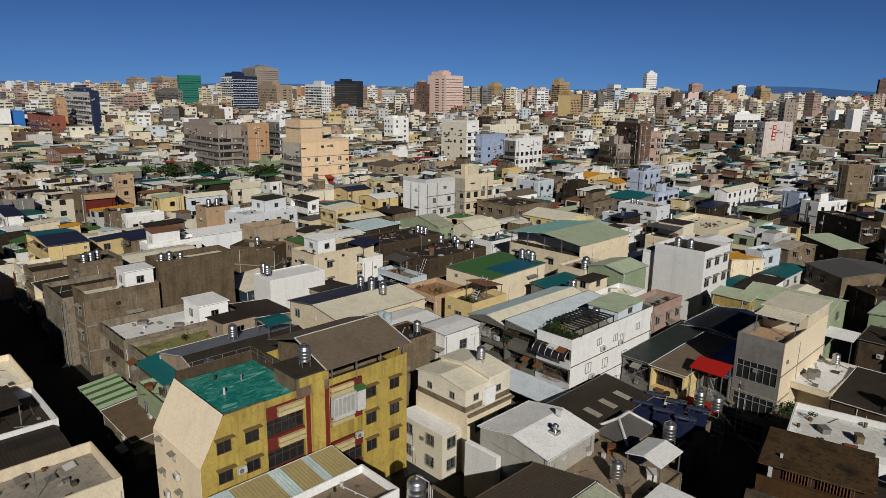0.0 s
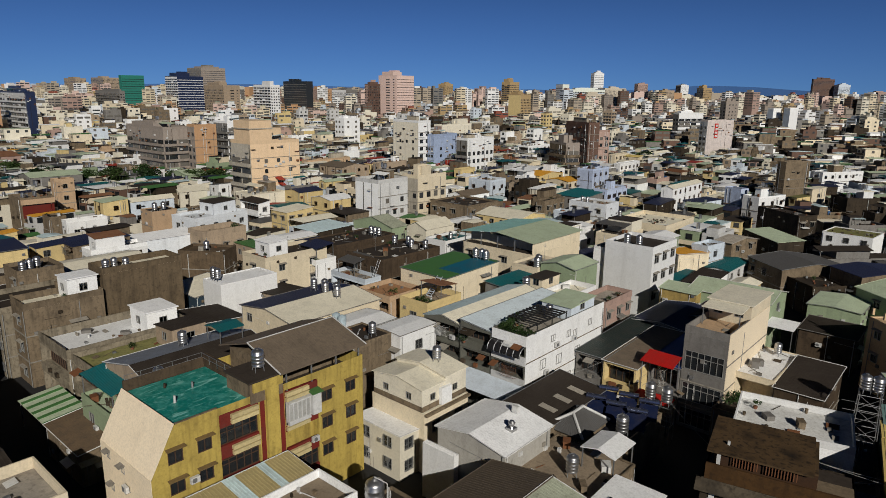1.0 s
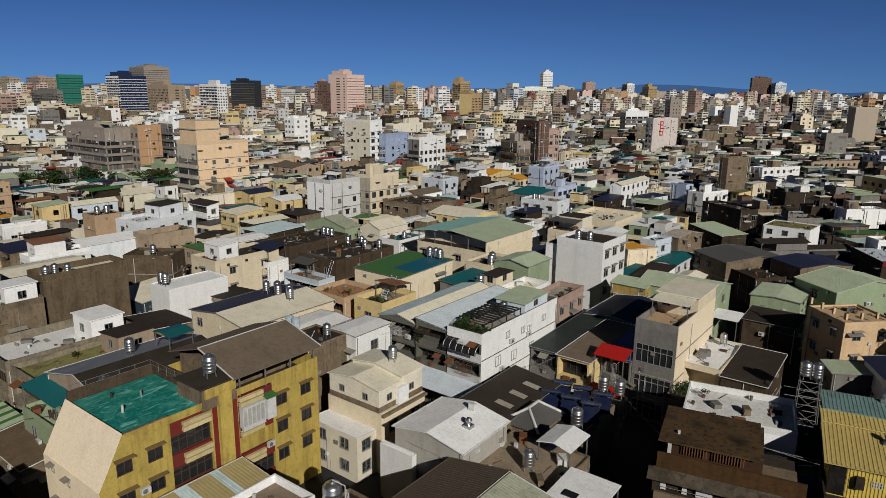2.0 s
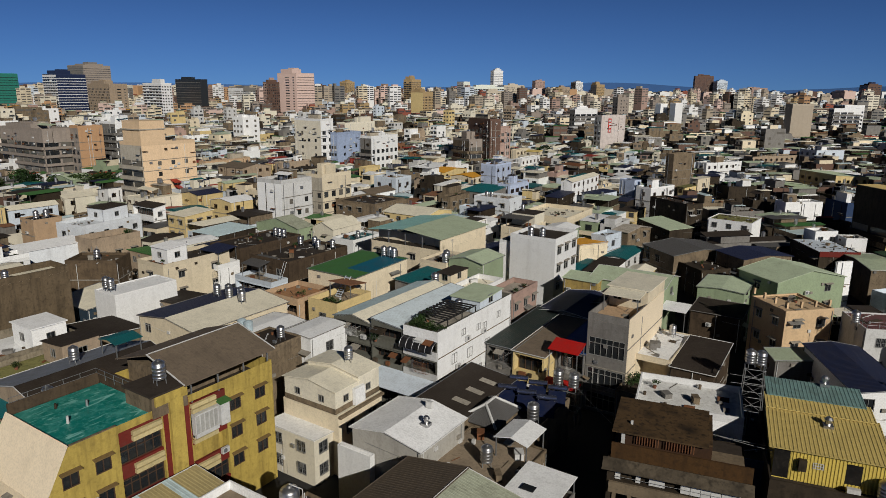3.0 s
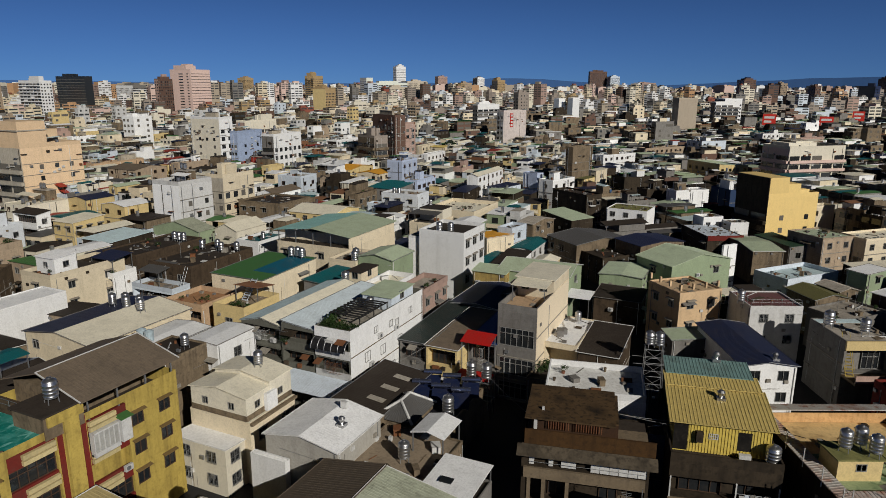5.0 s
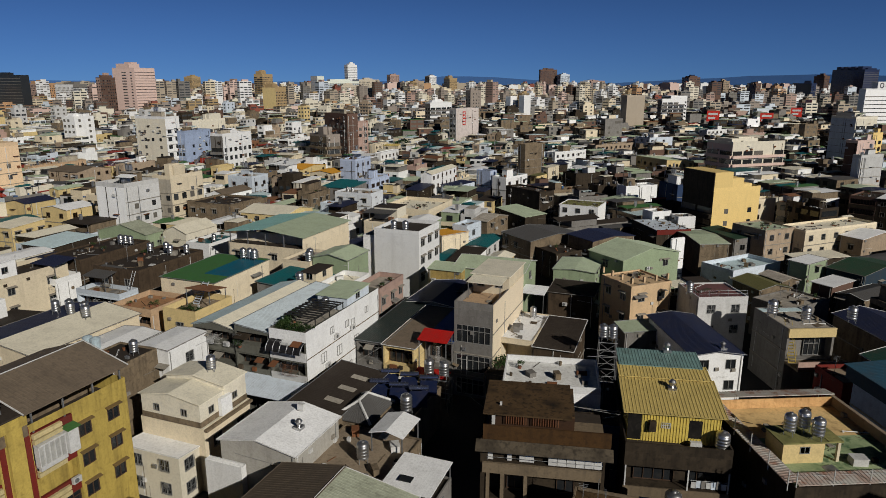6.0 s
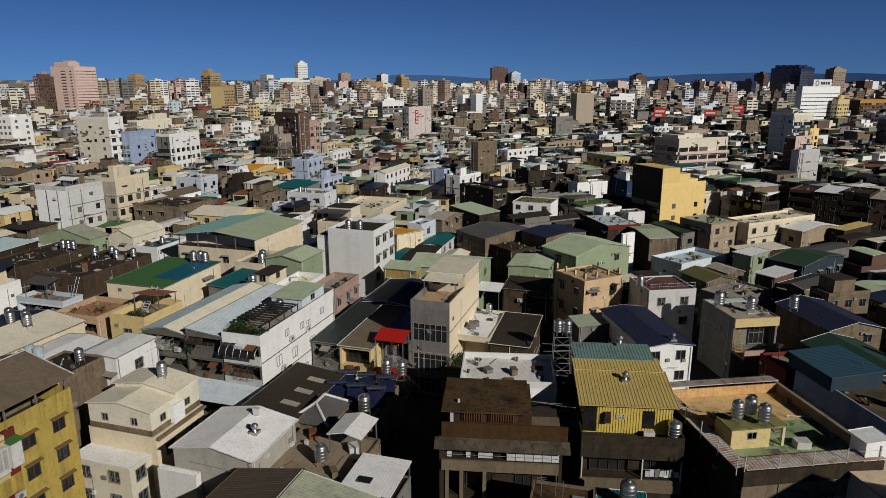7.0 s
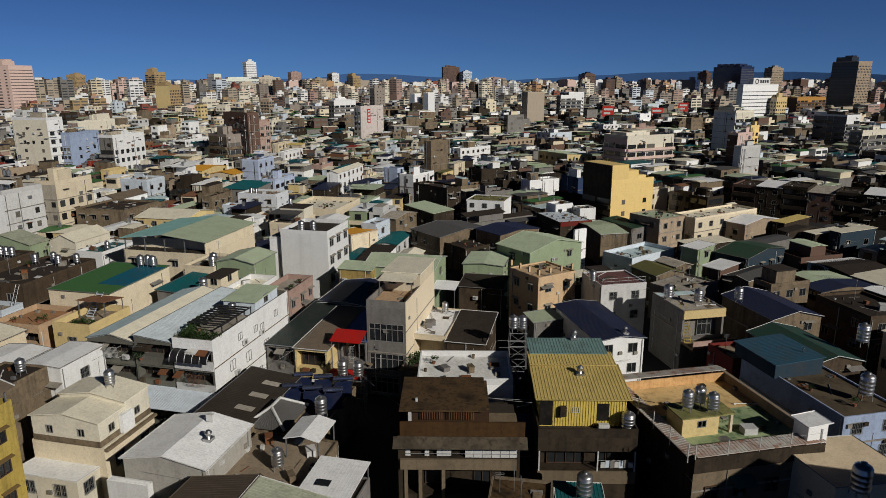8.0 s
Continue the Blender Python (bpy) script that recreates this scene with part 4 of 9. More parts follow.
# stair house with its pier
m = Mesh()
m.box(hx - 3.8, at_y(29.4), YH - 0.8, hx + 0.12, at_y(32.8), 14.5)
sh = part("stair_house", m, CONC, yb)
m = Mesh()
m.box(hx - 4.0, at_y(29.2), 14.503, hx + 0.3, at_y(33.0), 14.65)
part("roof", m, R_CONC, sh)
m = Mesh()
m.box(hx + 0.125, at_y(29.6), 13.6, hx + 0.34, at_y(32.7), 14.5)
part("fascia", m, OCHRE, sh)
m = Mesh()
m.box(hx, at_y(30.9), 0, hx + 0.35, at_y(32.2), 14.49)
part("pier", m, OCHRE, yb)
for a in (30.35, 32.45):
    m = Mesh()
    m.box(hx, at_y(a), 0, hx + 0.06, at_y(a + 0.45), 13.2)
    part("red_strip", m, BRICKR, yb)
for (a, b), floors in zip(bays, ((2.2, 5.2, 8.3, 11.3), (2.2, 5.2, 8.3, 11.3))):
    for z in floors:
        top = min(z + 1.25, 12.6 if a < 30 else 12.4)
        m = Mesh()
        m.box(hx - 0.35, at_y(a) + 0.01, z, hx - 0.06, at_y(b) - 0.01, top)
        part("red_panel", m, BRICKR, yb, "dark red tiled panel")
        s0, s1 = (a + 1.1, b - 0.1) if a < 30 else (a + 0.1, b - 1.2)
        for k in range(2):
            m = Mesh()
            m.box(hx - 0.06, at_y(s0), z + 0.15 + 0.5 * k, hx + 0.25, at_y(s1), z + 0.52 + 0.5 * k)
            part("slat", m, SLAT, yb)
    for z in (3.5, 6.5, 9.6):
        if a > 30 and z == 6.5:
            continue
        put_window(yb, (hx - 0.25, at_y((a + b) / 2), z), math.pi / 2, b - a - 0.1, 1.65, "dark")
# white enclosed balcony with a green hooded box beside it
m = Mesh()
m.box(hx, at_y(33.1), 9.1, hx + 0.55, at_y(35.6), 9.5)
enc = part("balcony_enclosure", m, WHITEP, yb, "white aluminium balcony enclosure")
m = Mesh()
m.box(hx, at_y(33.1), 11.25, hx + 0.6, at_y(35.6), 11.4)
part("top_rail", m, WHITEP, enc)
for k in range(6):
    m = Mesh()
    m.box(hx, 0, 9.502, hx + 0.53, 0.07, 11.248)
    part("post", m, WHITEP, enc, at=(0, at_y(33.1) + k * 0.486, 0))
m = Mesh()
m.box(hx + 0.02, at_y(33.2), 9.51, hx + 0.46, at_y(35.5), 11.24)
part("pane", m, plain("milky_pane", (0.396, 0.396, 0.374), 0.2), enc)
m = Mesh()
m.box(hx, at_y(35.75), 9.3, hx + 0.7, at_y(36.75), 11.5)
box = part("balcony_cage", m, WHITEP, yb)
m = Mesh()
m.sheet((hx, at_y(35.6), 11.75), (hx + 0.9, at_y(35.6), 11.55), (hx + 0.9, at_y(36.9), 11.55), (hx, at_y(36.9), 11.75), 0.06)
part("hood", m, R_GREEN, box, "green sheet hood")
air_con(YX + 0.05, 36.2, 6.2, 90)
air_con(YX + 0.05, 23.6, 7.6, 90)
# roof over the far half, on posts
m = gable_mesh(10.0, 9.7, 14.6, 1.6, "y", 0.35, cx=0.15, cy=at_y(37.5), rib=0.006)
part("canopy_roof", m, R_GBROWN, yb, "large grey brown sheet roof over the terrace")
m = Mesh()
m.bar((5.5, at_y(32.3), 14.66), (0.15, at_y(32.3), 16.28), 0.07)
m.bar((0.15, at_y(42.72), 16.28), (5.5, at_y(42.72), 14.66), 0.07)
m.bar((0.15, at_y(32.3), 16.28), (0.15, at_y(42.72), 16.28), 0.06)
part("edge_trim", m, WHITEP, yb, "pale metal edge trim of the sheet roof")
for x in (hx - 0.15, -hx + 0.3):
    for y in (33.4, 36.3, 39.3, 42.3):
        m = Mesh()
        m.box(x - 0.06, at_y(y) - 0.06, 11.65, x + 0.06, at_y(y) + 0.06, 14.58)
        part("post", m, GALV, yb)
m = Mesh()
m.box(-hx + 0.25, at_y(33.2), 11.66, hx - 3.5, at_y(42.2), 14.4)
part("roof_room", m, CONC, yb)
water_tank(-50.2, 31.4, 14.65, 1.25)

# ---- row behind it along the shaded street ----
e = house(-59.6, 26.6, 13.5, 14.0, 10.2, BEIGE, R_BROWN, "y", 1.7, label="house with a two-pitch sheet roof, brown and blue grey", roof2=paint("roof_blue_grey_sheet", (0.187, 0.209, 0.245), rough=0.5), south=3, east=0)
canopy(-66.5, 24.4, 8.0, 2.6, 9.2, 6.4, R_TEAL, "n", 0.5, label="teal corrugated sheet awning over a front terrace")
house(-65.0, 24.2, 9.5, 2.3, 6.4, SAGEW, R_SAGE, label="low sage green front porch of a house", south=2, east=0, parapet=0.5)
water_tank(-62.4, 27.6, 10.6, 1.15)
water_tank(-68.6, 33.4, 11.4, 1.1)
canopy(-65.0, 36.0, 3.0, 3.0, 13.4, 11.0, R_TEAL, "y", 0.3, label="small teal sheet canopy on a roof")
e = house(-75.0, 26.4, 8.0, 15.0, 7.8, CREAMG_, MOSS, label="old house with a mossy flat roof", balcony=True, east=2)
volume(e, -76.5, 36.0, 4.5, 4.5, 7.8, 2.4, BEIGE, R_BROWN, "e", 0.4)
e = house(-83.3, 26.0, 9.5, 16.0, 7.8, CREAMG_, R_WHITE, label="white house with a walled roof terrace", parapet=1.1, balcony=True, east=3)
volume(e, -84.5, 36.5, 5.0, 4.2, 7.8, 2.9, WHITE, R_WHITE, "flat")
e = house(-96.2, 25.6, 5.2, 10.2, 11.0, CONC, R_CREAM, label="narrow house with a long stained concrete side wall", parapet=0.9, east=0, south=1, win=(1.6, 1.5))
volume(e, -97.2, 31.5, 3.6, 4.0, 11.0, 2.8, WHITE, R_WHITE, east=1)
e = house(-97.2, 36.3, 5.0, 11.9, 13.6, paint("brown_stained_concrete", (0.125, 0.092, 0.056), stain=0.5, streak=0.8, dirt=(0.03, 0.023, 0.015)), R_CREAM, label="tall house with a bare stained concrete side wall", parapet=0.9, east=0, south=0, messy=0)
for i, (x, y) in enumerate(((-98.6, 37.4), (-99.6, 39.0), (-98.4, 40.2))):
    water_tank(x, y, 13.6, 1.0 + 0.1 * (i == 0))
house(-101.6, 24.2, 10.0, 13.0, 9.6, CREAMG_, R_BROWN, label="house with a dark brown flat roof and a cream parapet", parapet=0.8, south=3, east=0)
e = house(-113.0, 29.9, 6.5, 6.6, 11.6, CONC, R_CONC, label="concrete house with water tanks", parapet=0.7, east=0)
for k in range(3):
    water_tank(-114 - 0.9 * k, 31 + 1.3 * k, 11.6, 1.15)
house(-118.0, 36.8, 7.6, 15.3, 9.6, WHITE, R_CREAM, "y", 0.6, label="long white house with a cream sheet roof", east=2)
house(-139.2, 31.9, 16.0, 7.2, 10.0, YELLOWW, R_NAVY, "y", 0.7, label="yellow house with a dark teal and navy sheet roof", balcony=True, east=0, roof2=R_TEAL)
house(-144.7, 42.2, 4.3, 13.7, 8.5, YELLOWW, R_NAVY, "n", 0.7, label="long yellow house under a navy sheet roof", south=0, east=2, yaw=0)
house(-116.5, 25.6, 7.5, 10.0, 7.4, CREAM, R_BROWN, "n", 0.5, label="low cream house with a brown sheet roof", balcony=True, east=0)
house(-124.8, 25.8, 6.0, 12.0, 8.6, CONC, R_CONC, label="stained concrete house with a dark flat roof", balcony=True, east=0, parapet=0.5)
house(-131.5, 25.6, 5.6, 6.0, 7.6, PALECREAM, R_PALE, label="pale cream house with a walled roof", balcony=True, east=0, parapet=0.8)

canopy(-76.4, 21.0, 9.2, 4.4, 3.4, 0.0, R_SAGE, "n", 0.5, label="striped green and pale awning over the shaded street")
for i in range(5):
    m = gable_mesh(0.45, 4.4, 3.46, 0.5, "n", 0.08)
    st = new("awning_stripe", m.data("awning_stripe", R_GREEN))
    st.location = (-84.4 + 1.8 * i, 23.2, 0)
    tagged(st, "dark green sheet strip laid on an awning", "awning sheet", "awning stripes")
house(-67.0, 20.9, 9.2, 3.9, 3.7, CONC, paint("roof_old_brown_sheet", (0.12, 0.082, 0.05), stain=0.5, streak=0.2), "n", 0.5, label="low street shed with a brown sheet roof", south=0, east=0)

# ---- across the shaded street ----
e = house(-67.0, 4.0, 9.5, 10.4, 7.8, WHITE, R_CONC, label="white house with a walled roof yard", parapet=1.0, south=0, east=0)
canopy(-70.0, 6.0, 5.5, 6.0, 9.6, 7.8, R_BROWN, "n", 0.4, label="dark sheet canopy over a roof yard")
house(-60.0, 1.0, 6.8, 12.6, 8.2, CREAM, R_BROWN, "y", 0.5, label="house with a dark brown sheet roof", south=0, east=0)
e = house(-50.3, -1.0, 7.4, 15.6, 9.2, CREAM, R_PALE, label="cream house with a deep parapet round its roof", parapet=1.0, south=0, east=0)
house(-77.0, 2.0, 10.0, 12.6, 8.4, CREAM, R_CREAM, label="cream house with a parapet roof", parapet=0.8)
# unseen houses from here on, made tall to keep the street in shade
house(-87.5, 1.0, 9.0, 12.4, 14.0, WHITE, R_CONC, label="white house beside the shaded street", parapet=0.8)
house(-98.0, 0.0, 9.5, 13.4, 15.0, GREYW, R_BROWN, "y", 0.8, label="grey house with a brown sheet roof")
house(-108.5, 0.0, 9.5, 13.0, 15.0, CREAM, R_SAGE, "y", 0.8, label="cream house with a sage sheet roof")

# two more unseen blocks added for the street's shade
house(-119.0, 0.0, 9.5, 13.4, 15.0, GREYW, R_CONC, label="grey house beside the shaded street", parapet=0.8, south=0, east=0, messy=0)
house(-130.0, 0.0, 10.5, 13.4, 14.0, CREAM, R_CONC, label="cream house beside the shaded street", parapet=0.8, south=0, east=0, messy=0)

# ---- sheds before the yellow block ----
STRIPE = paint("roof_straw_sheet", (0.396, 0.324, 0.158), rough=0.5, stain=0.15, streak=0.05)
e = house(-43.4, 20.0, 3.7, 12.0, 6.7, GREYW, STRIPE, "w", 0.45, label="shed with a straw yellow and pale blue corrugated roof", south=0, east=0)
for y, w in ((21.0, 1.5), (26.0, 1.2), (29.2, 0.8)):
    m = gable_mesh(4.2, w, 6.83, 0.45, "w", 0.0, cy=y - e.location.y, rib=0.03)
    part("roof_strip", m, R_PBLUE, e, "pale blue translucent sheet")
house(-38.0, 18.0, 5.2, 14.6, 6.2, WHITE, TAN, label="low house with a white parapet round its roof", parapet=0.8, south=0, east=0)
e = house(-34.0, 24.0, 3.9, 12.5, 5.4, CONC, R_CONC, label="low concrete house with a dark flat roof", parapet=0.3, south=0, east=0)
water_tank(-36.3, 33.0, 5.4, 1.75, 1.1, "large ribbed stainless steel water tank with white pipes")
for i in range(3):
    m = Mesh()
    m.bar((-35.2 + 0.2 * i, 33.4, 5.4), (-35.2 + 0.2 * i, 33.4, 8.6 - 0.25 * i), 0.04)
    if i == 0:
        m.bar((-35.2, 33.4, 8.6), (-36.3, 33.0, 8.9), 0.04)
    tagged(new("water_pipe", m.data("water_pipe", WHITEP)), "white plastic water pipe rising beside a tank", "pipe", "water pipes by the tank")

# ---- cream house beside the yellow block ----
e = house(-43.2, 46.4, 8.0, 7.2, 7.0, CREAM, R_CREAM, label="cream house with a set-back upper floor under sheet roofs", parapet=0, south=0, east=2, storeys=2, skip=0, style="grille", messy=0)
m = Mesh()
m.box(4.003, -3.6, 6.7, 4.4, 3.6, 6.95)
part("ledge", m, CONC, e, "brown stained ledge under the upper floor")
for x, y, w_, d_, h_ in ((-43.6, 46.5, 7.4, 3.5, 2.5), (-43.5, 50.003, 7.4, 3.5, 3.0)):
    volume(e, x, y, w_, d_, 7.0, h_, PALECREAM, R_CREAM, "y", 0.6, south=2, east=1, win=(0.8, 0.8))
    m = Mesh()
    lx, ly = local(e, x, y)
    m.box(lx + 0.004, ly, 7.0, lx + 0.05, ly + d_, 7.6)
    part("stained_band", m, CONC, e, "brown stained band along the upper floor")
m = Mesh()
lx, ly = local(e, -43.6, 46.5)
m.box(lx - 7.4, ly - 0.05, 7.0, lx, ly - 0.004, 7.6)
part("stained_band", m, CONC, e, "brown stained band along the upper floor")
m = Mesh()
m.box(lx + 0.06, ly + 2.6, 7.1, lx + 0.5, ly + 4.2, 9.0)
part("wall_box", m, WHITE, e, "white sheet box on the upper wall")
house(-44.0, 43.6, 7.0, 2.8, 5.0, PALECREAM, R_WHITE, "s", 0.25, label="low cream annex with barred windows and a white sheet roof", south=2, east=1, storeys=2, skip=0, style="grille", over=0.12)
water_tank(-46.2, 51.6, 10.55, 1.05)
e = house(-56.4, 46.0, 5.5, 8.4, 10.3, CONC, R_CONC, label="concrete house with a black stained flat roof", parapet=0.2, south=0, east=0)
water_tank(-57.7, 52.4, 10.3, 1.05)
house(-54.9, 54.5, 4.6, 6.6, 10.3, WHITE, R_WHITE, "y", 0.15, over=0.1, label="white sheet clad box house", south=1, east=1)
house(-51.0, 55.0, 1.2, 4.5, 6.0, CONC, R_CONC, label="bare concrete wall block", south=0, east=0, parapet=0)

# ---- white gabled shed and the roofs before it ----
e = house(-31.3, 44.4, 8.2, 7.6, 7.8, GREYPALE, R_WHITE, "y", 0.8, label="shed with pale walls and a white sheet gable roof", south=2, east=0, win=(1.2, 1.1))
vent(-33.2, 48.0, 8.55)
m = Mesh()
m.box(-0.35, -0.2, 0, 0.35, 0.2, 0.7)
ob = tagged(new("vent_box", m.data("vent_box", WHITEP)), "white sheet metal box standing on a roof ridge", "vent box")
ob.location = (-34.6, 50.6, 8.7)
house(-36.6, 43.5, 4.1, 0.7, 6.0, WHITE, R_WHITE, label="free standing white boundary wall", south=0, east=0, parapet=0, name="boundary_wall", category="wall", messy=0)
e = house(-33.0, 52.8, 6.0, 13.5, 6.1, CONC, R_BROWN, "w", 0.7, label="long low shed with a brown sheet roof and skylights", south=0, east=0)
for k in range(4):
    m = gable_mesh(2.0, 0.9, 6.375, 0.215, "w", 0.0, cx=0.9, cy=-5 + 3.0 * k)
    part("skylight", m, paint("skylight_sheet", (0.33, 0.30, 0.25), 0.4), e, "pale translucent skylight sheet")
# dark hipped pavilion with white ridge caps
px, py, pz = -31.9, 58.4, 5.5
e = thing("pavilion", px, py, 0, 0, "dark sheet hipped pavilion roof with white ridge caps", "pavilion")
m = Mesh()
a, b, c, d = (-2.3, -2.9, pz), (2.3, -2.9, pz), (2.3, 2.9, pz), (-2.3, 2.9, pz)
r0, r1 = (0, -1.0, pz + 1.5), (0, 1.0, pz + 1.5)
ribbed(m, b, c, r1, r0, 0.06)
ribbed(m, d, a, r0, r1, 0.06)
ribbed(m, a, b, r0, r0, 0.06)
ribbed(m, c, d, r1, r1, 0.06)
part("roof", m, R_GREY, e)
m = Mesh()
for p, q in ((a, r0), (b, r0), (c, r1), (d, r1), (r0, r1)):
    m.bar((p[0], p[1], p[2] + 0.06), (q[0], q[1], q[2] + 0.06), 0.16, 6)
part("ridge_cap", m, WHITEP, e)
m = shell(4.2, 5.2, 0, pz - 0.05, {})
part("wall", m, CONC, e)
TAKEN.append((-34.2, 55.4, -29.6, 61.4))
# dark roof with solar water heaters, its black painted for deep shade
house(-26.4, 56.0, 7.6, 11.6, 4.9, CONC, paint("black_roof_coat", (0.007, 0.008, 0.013), stain=0.4, streak=0), label="low house with a dark roof full of solar water heaters", parapet=0.2, south=0, east=0, messy=0)


def solar_heater(x, y, z, yaw):
    e = thing("solar_heater", x, y, z, yaw, "dark solar water heater panel with a horizontal steel tank", "solar heater", "solar heaters")
    m = Mesh()
    m.sheet((-1.0, -1.0, 0.25), (1.0, -1.0, 0.25), (1.0, 0.9, 1.25), (-1.0, 0.9, 1.25), 0.07)
    part("panel", m, plain("solar_glass", (0.00864, 0.0144, 0.0432), 0.12), e)
    m = Mesh()
    m.bar((-1.1, 1.15, 1.55), (1.1, 1.15, 1.55), 0.28, 12)
    part("tank", m, plain("blue_steel", (0.216, 0.245, 0.36), 0.25, 0.9), e)
    m = Mesh()
    for sx in (-0.9, 0.9):
        m.bar((sx, -0.95, 0), (sx, -0.95, 0.2), 0.03)
        m.bar((sx, 1.15, 0), (sx, 1.15, 1.3), 0.03)
        m.bar((sx, -0.95, 0.1), (sx, 1.15, 1.25), 0.03)
    part("stand", m, GALV, e)


for i in range(3):
    for j in range(2):
        solar_heater(-32.2 + 2.5 * i, 62.6 + 3.0 * j, 4.9, 20)
water_tank(-27.6, 60.2, 4.9, 1.4)
canopy(-23.8, 50.9, 3.4, 4.0, 7.7, 5.6, R_WHITE, "y", 0.45, label="small white sheet canopy on thin posts")
e = house(-23.4, 45.6, 8.6, 9.0, 5.6, CONC, TAN, label="low house with a tan screeded flat roof", parapet=0.15, south=0, east=0)
water_tank(-27.0, 49.0, 5.6, 1.25)
e = house(-18.6, 45.0, 4.4, 5.2, 5.0, GREYW, R_CONC, label="low house under a white sheet canopy", south=0, east=1, parapet=0.2)
canopy(-18.6, 45.0, 4.6, 5.2, 6.5, 5.0, R_WHITE, "n", 0.25, label="white sheet canopy with a dark skylight")
m = Mesh()
m.box(-0.6, -0.4, 0, 0.6, 0.4, 0.06)
ob = tagged(new("skylight", m.data("skylight", GLASS)), "dark glass skylight lying on a white sheet canopy", "skylight")
ob.location, ob.rotation_euler = (-21.4, 46.4, 6.70), (radians(2.7), 0, 0)
house(-25.9, 26.0, 6.4, 17.8, 7.2, CONC, paint("roof_worn_brown_sheet", (0.10, 0.078, 0.057), stain=0.4, streak=0.1), "e", 1.2, over=0.1, label="house with a brown sheet half roof", south=0, east=0)
house(-19.0, 26.0, 6.8, 17.6, 7.2, SAGEW, paint("roof_pale_sage_sheet", (0.36, 0.382, 0.288), rough=0.5), "w", 1.2, over=0.1, label="house with a pale sage sheet half roof", south=0, east=0)

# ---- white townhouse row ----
# grey-green fronts, darkened to hold the shade of fronts and recesses
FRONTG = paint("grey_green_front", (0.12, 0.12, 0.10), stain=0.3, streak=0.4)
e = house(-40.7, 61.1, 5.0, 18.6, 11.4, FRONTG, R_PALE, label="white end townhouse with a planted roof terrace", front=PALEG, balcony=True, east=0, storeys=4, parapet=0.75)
# white plate on the sunlit side, over the shade-dark wall
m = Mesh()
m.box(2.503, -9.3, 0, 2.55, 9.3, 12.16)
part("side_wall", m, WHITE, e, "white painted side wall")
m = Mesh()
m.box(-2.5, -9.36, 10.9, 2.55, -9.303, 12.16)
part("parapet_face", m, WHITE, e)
for y, z in ((66.9, 10.0), (70.6, 9.6), (72.2, 9.3), (76.0, 9.8), (64.8, 7.0), (68.5, 6.6), (73.0, 6.4), (66.0, 3.6), (71.0, 3.4)):
    w_ = 0.9 if z > 9 else 1.2
    put_window(e, (2.59, y - e.location.y, z), math.pi / 2, w_, 0.9 if z > 9 else 1.3, "plain")
for z in (3.0, 5.9, 8.7):
    m = Mesh()
    m.box(2.553, -9.25, z, 2.61, 9.25, z + 0.1)
    part("ledge", m, CONC, e, "dirty ledge along the side wall")
for y, z in ((67.6, 9.2), (71.8, 8.9), (65.4, 6.2)):
    air_con(-40.68, y, z, 90)
# black hooped awning below the terrace
m = Mesh()
for i in range(8):
    t0, t1 = math.pi / 2 * i / 8, math.pi / 2 * (i + 1) / 8
    p0, p1 = (-9.3 - 1.1 * math.sin(t0), 9.7 + 1.1 * math.cos(t0)), (-9.3 - 1.1 * math.sin(t1), 9.7 + 1.1 * math.cos(t1))
    m.face((-2.4, p1[0], p1[1]), (2.4, p1[0], p1[1]), (2.4, p0[0], p0[1]), (-2.4, p0[0], p0[1]))
    m.face((-2.4, p0[0] + 0.04, p0[1] - 0.04), (2.4, p0[0] + 0.04, p0[1] - 0.04), (2.4, p1[0] + 0.04, p1[1] - 0.04), (-2.4, p1[0] + 0.04, p1[1] - 0.04))
aw = part("hooped_awning", m.weld(), plain("black_awning", (0.012, 0.012, 0.014), 0.35), e, "black hooped balcony awning")
for k in range(6):
    m = Mesh()
    for i in range(8):
        t0, t1 = math.pi / 2 * i / 8, math.pi / 2 * (i + 1) / 8
        m.bar((-2.35 + 0.94 * k, -9.3 - 1.13 * math.sin(t0), 9.7 + 1.13 * math.cos(t0)), (-2.35 + 0.94 * k, -9.3 - 1.13 * math.sin(t1), 9.7 + 1.13 * math.cos(t1)), 0.035, 4)
    part("hoop", m.weld(), GALV, aw)
PERG = plain("dark_pergola", (0.0216, 0.0216, 0.0216), 0.6)
pg = thing("pergola", e.location.x, e.location.y, 11.38, 0, "black pergola of beams over a roof terrace", "pergola")
for i in range(9):
    m = Mesh()
    m.box(-2.1, -0.09, 1.57, 2.2, 0.09, 1.72)
    part("beam", m, PERG, pg, at=(0, -6.5 + 0.75 * i, 0))
for x in (-2.1, 2.1):
    m = Mesh()
    m.box(x, -6.8, 1.42, x + 0.1, 0.2, 1.57)
    part("rail", m, PERG, pg)
    for y in (-6.6, -3.3, 0.0):
        m = Mesh()
        m.box(x, y, 0, x + 0.1, y + 0.1, 1.42)
        part("post", m, PERG, pg)
for i in range(9):
    shrub(-45.0 + 0.48 * i, 61.9 + 0.25 * (i % 3), 11.4, 0.5 + 0.08 * (i % 3), 0.9 + 0.3 * (i % 2), seed=i, tint=i % 3)
for i in range(3):
    shrub(-44.9, 63.2 + i, 11.4, 0.55, 1.5, seed=i + 2)
volume(e, -41.0, 71.5, 4.4, 6.0, 11.4, 1.7, BLUEWHITE, R_SAGE, "n", 0.3, south=0, east=1)
water_tank(-43.5, 70.3, 11.5, 1.1)
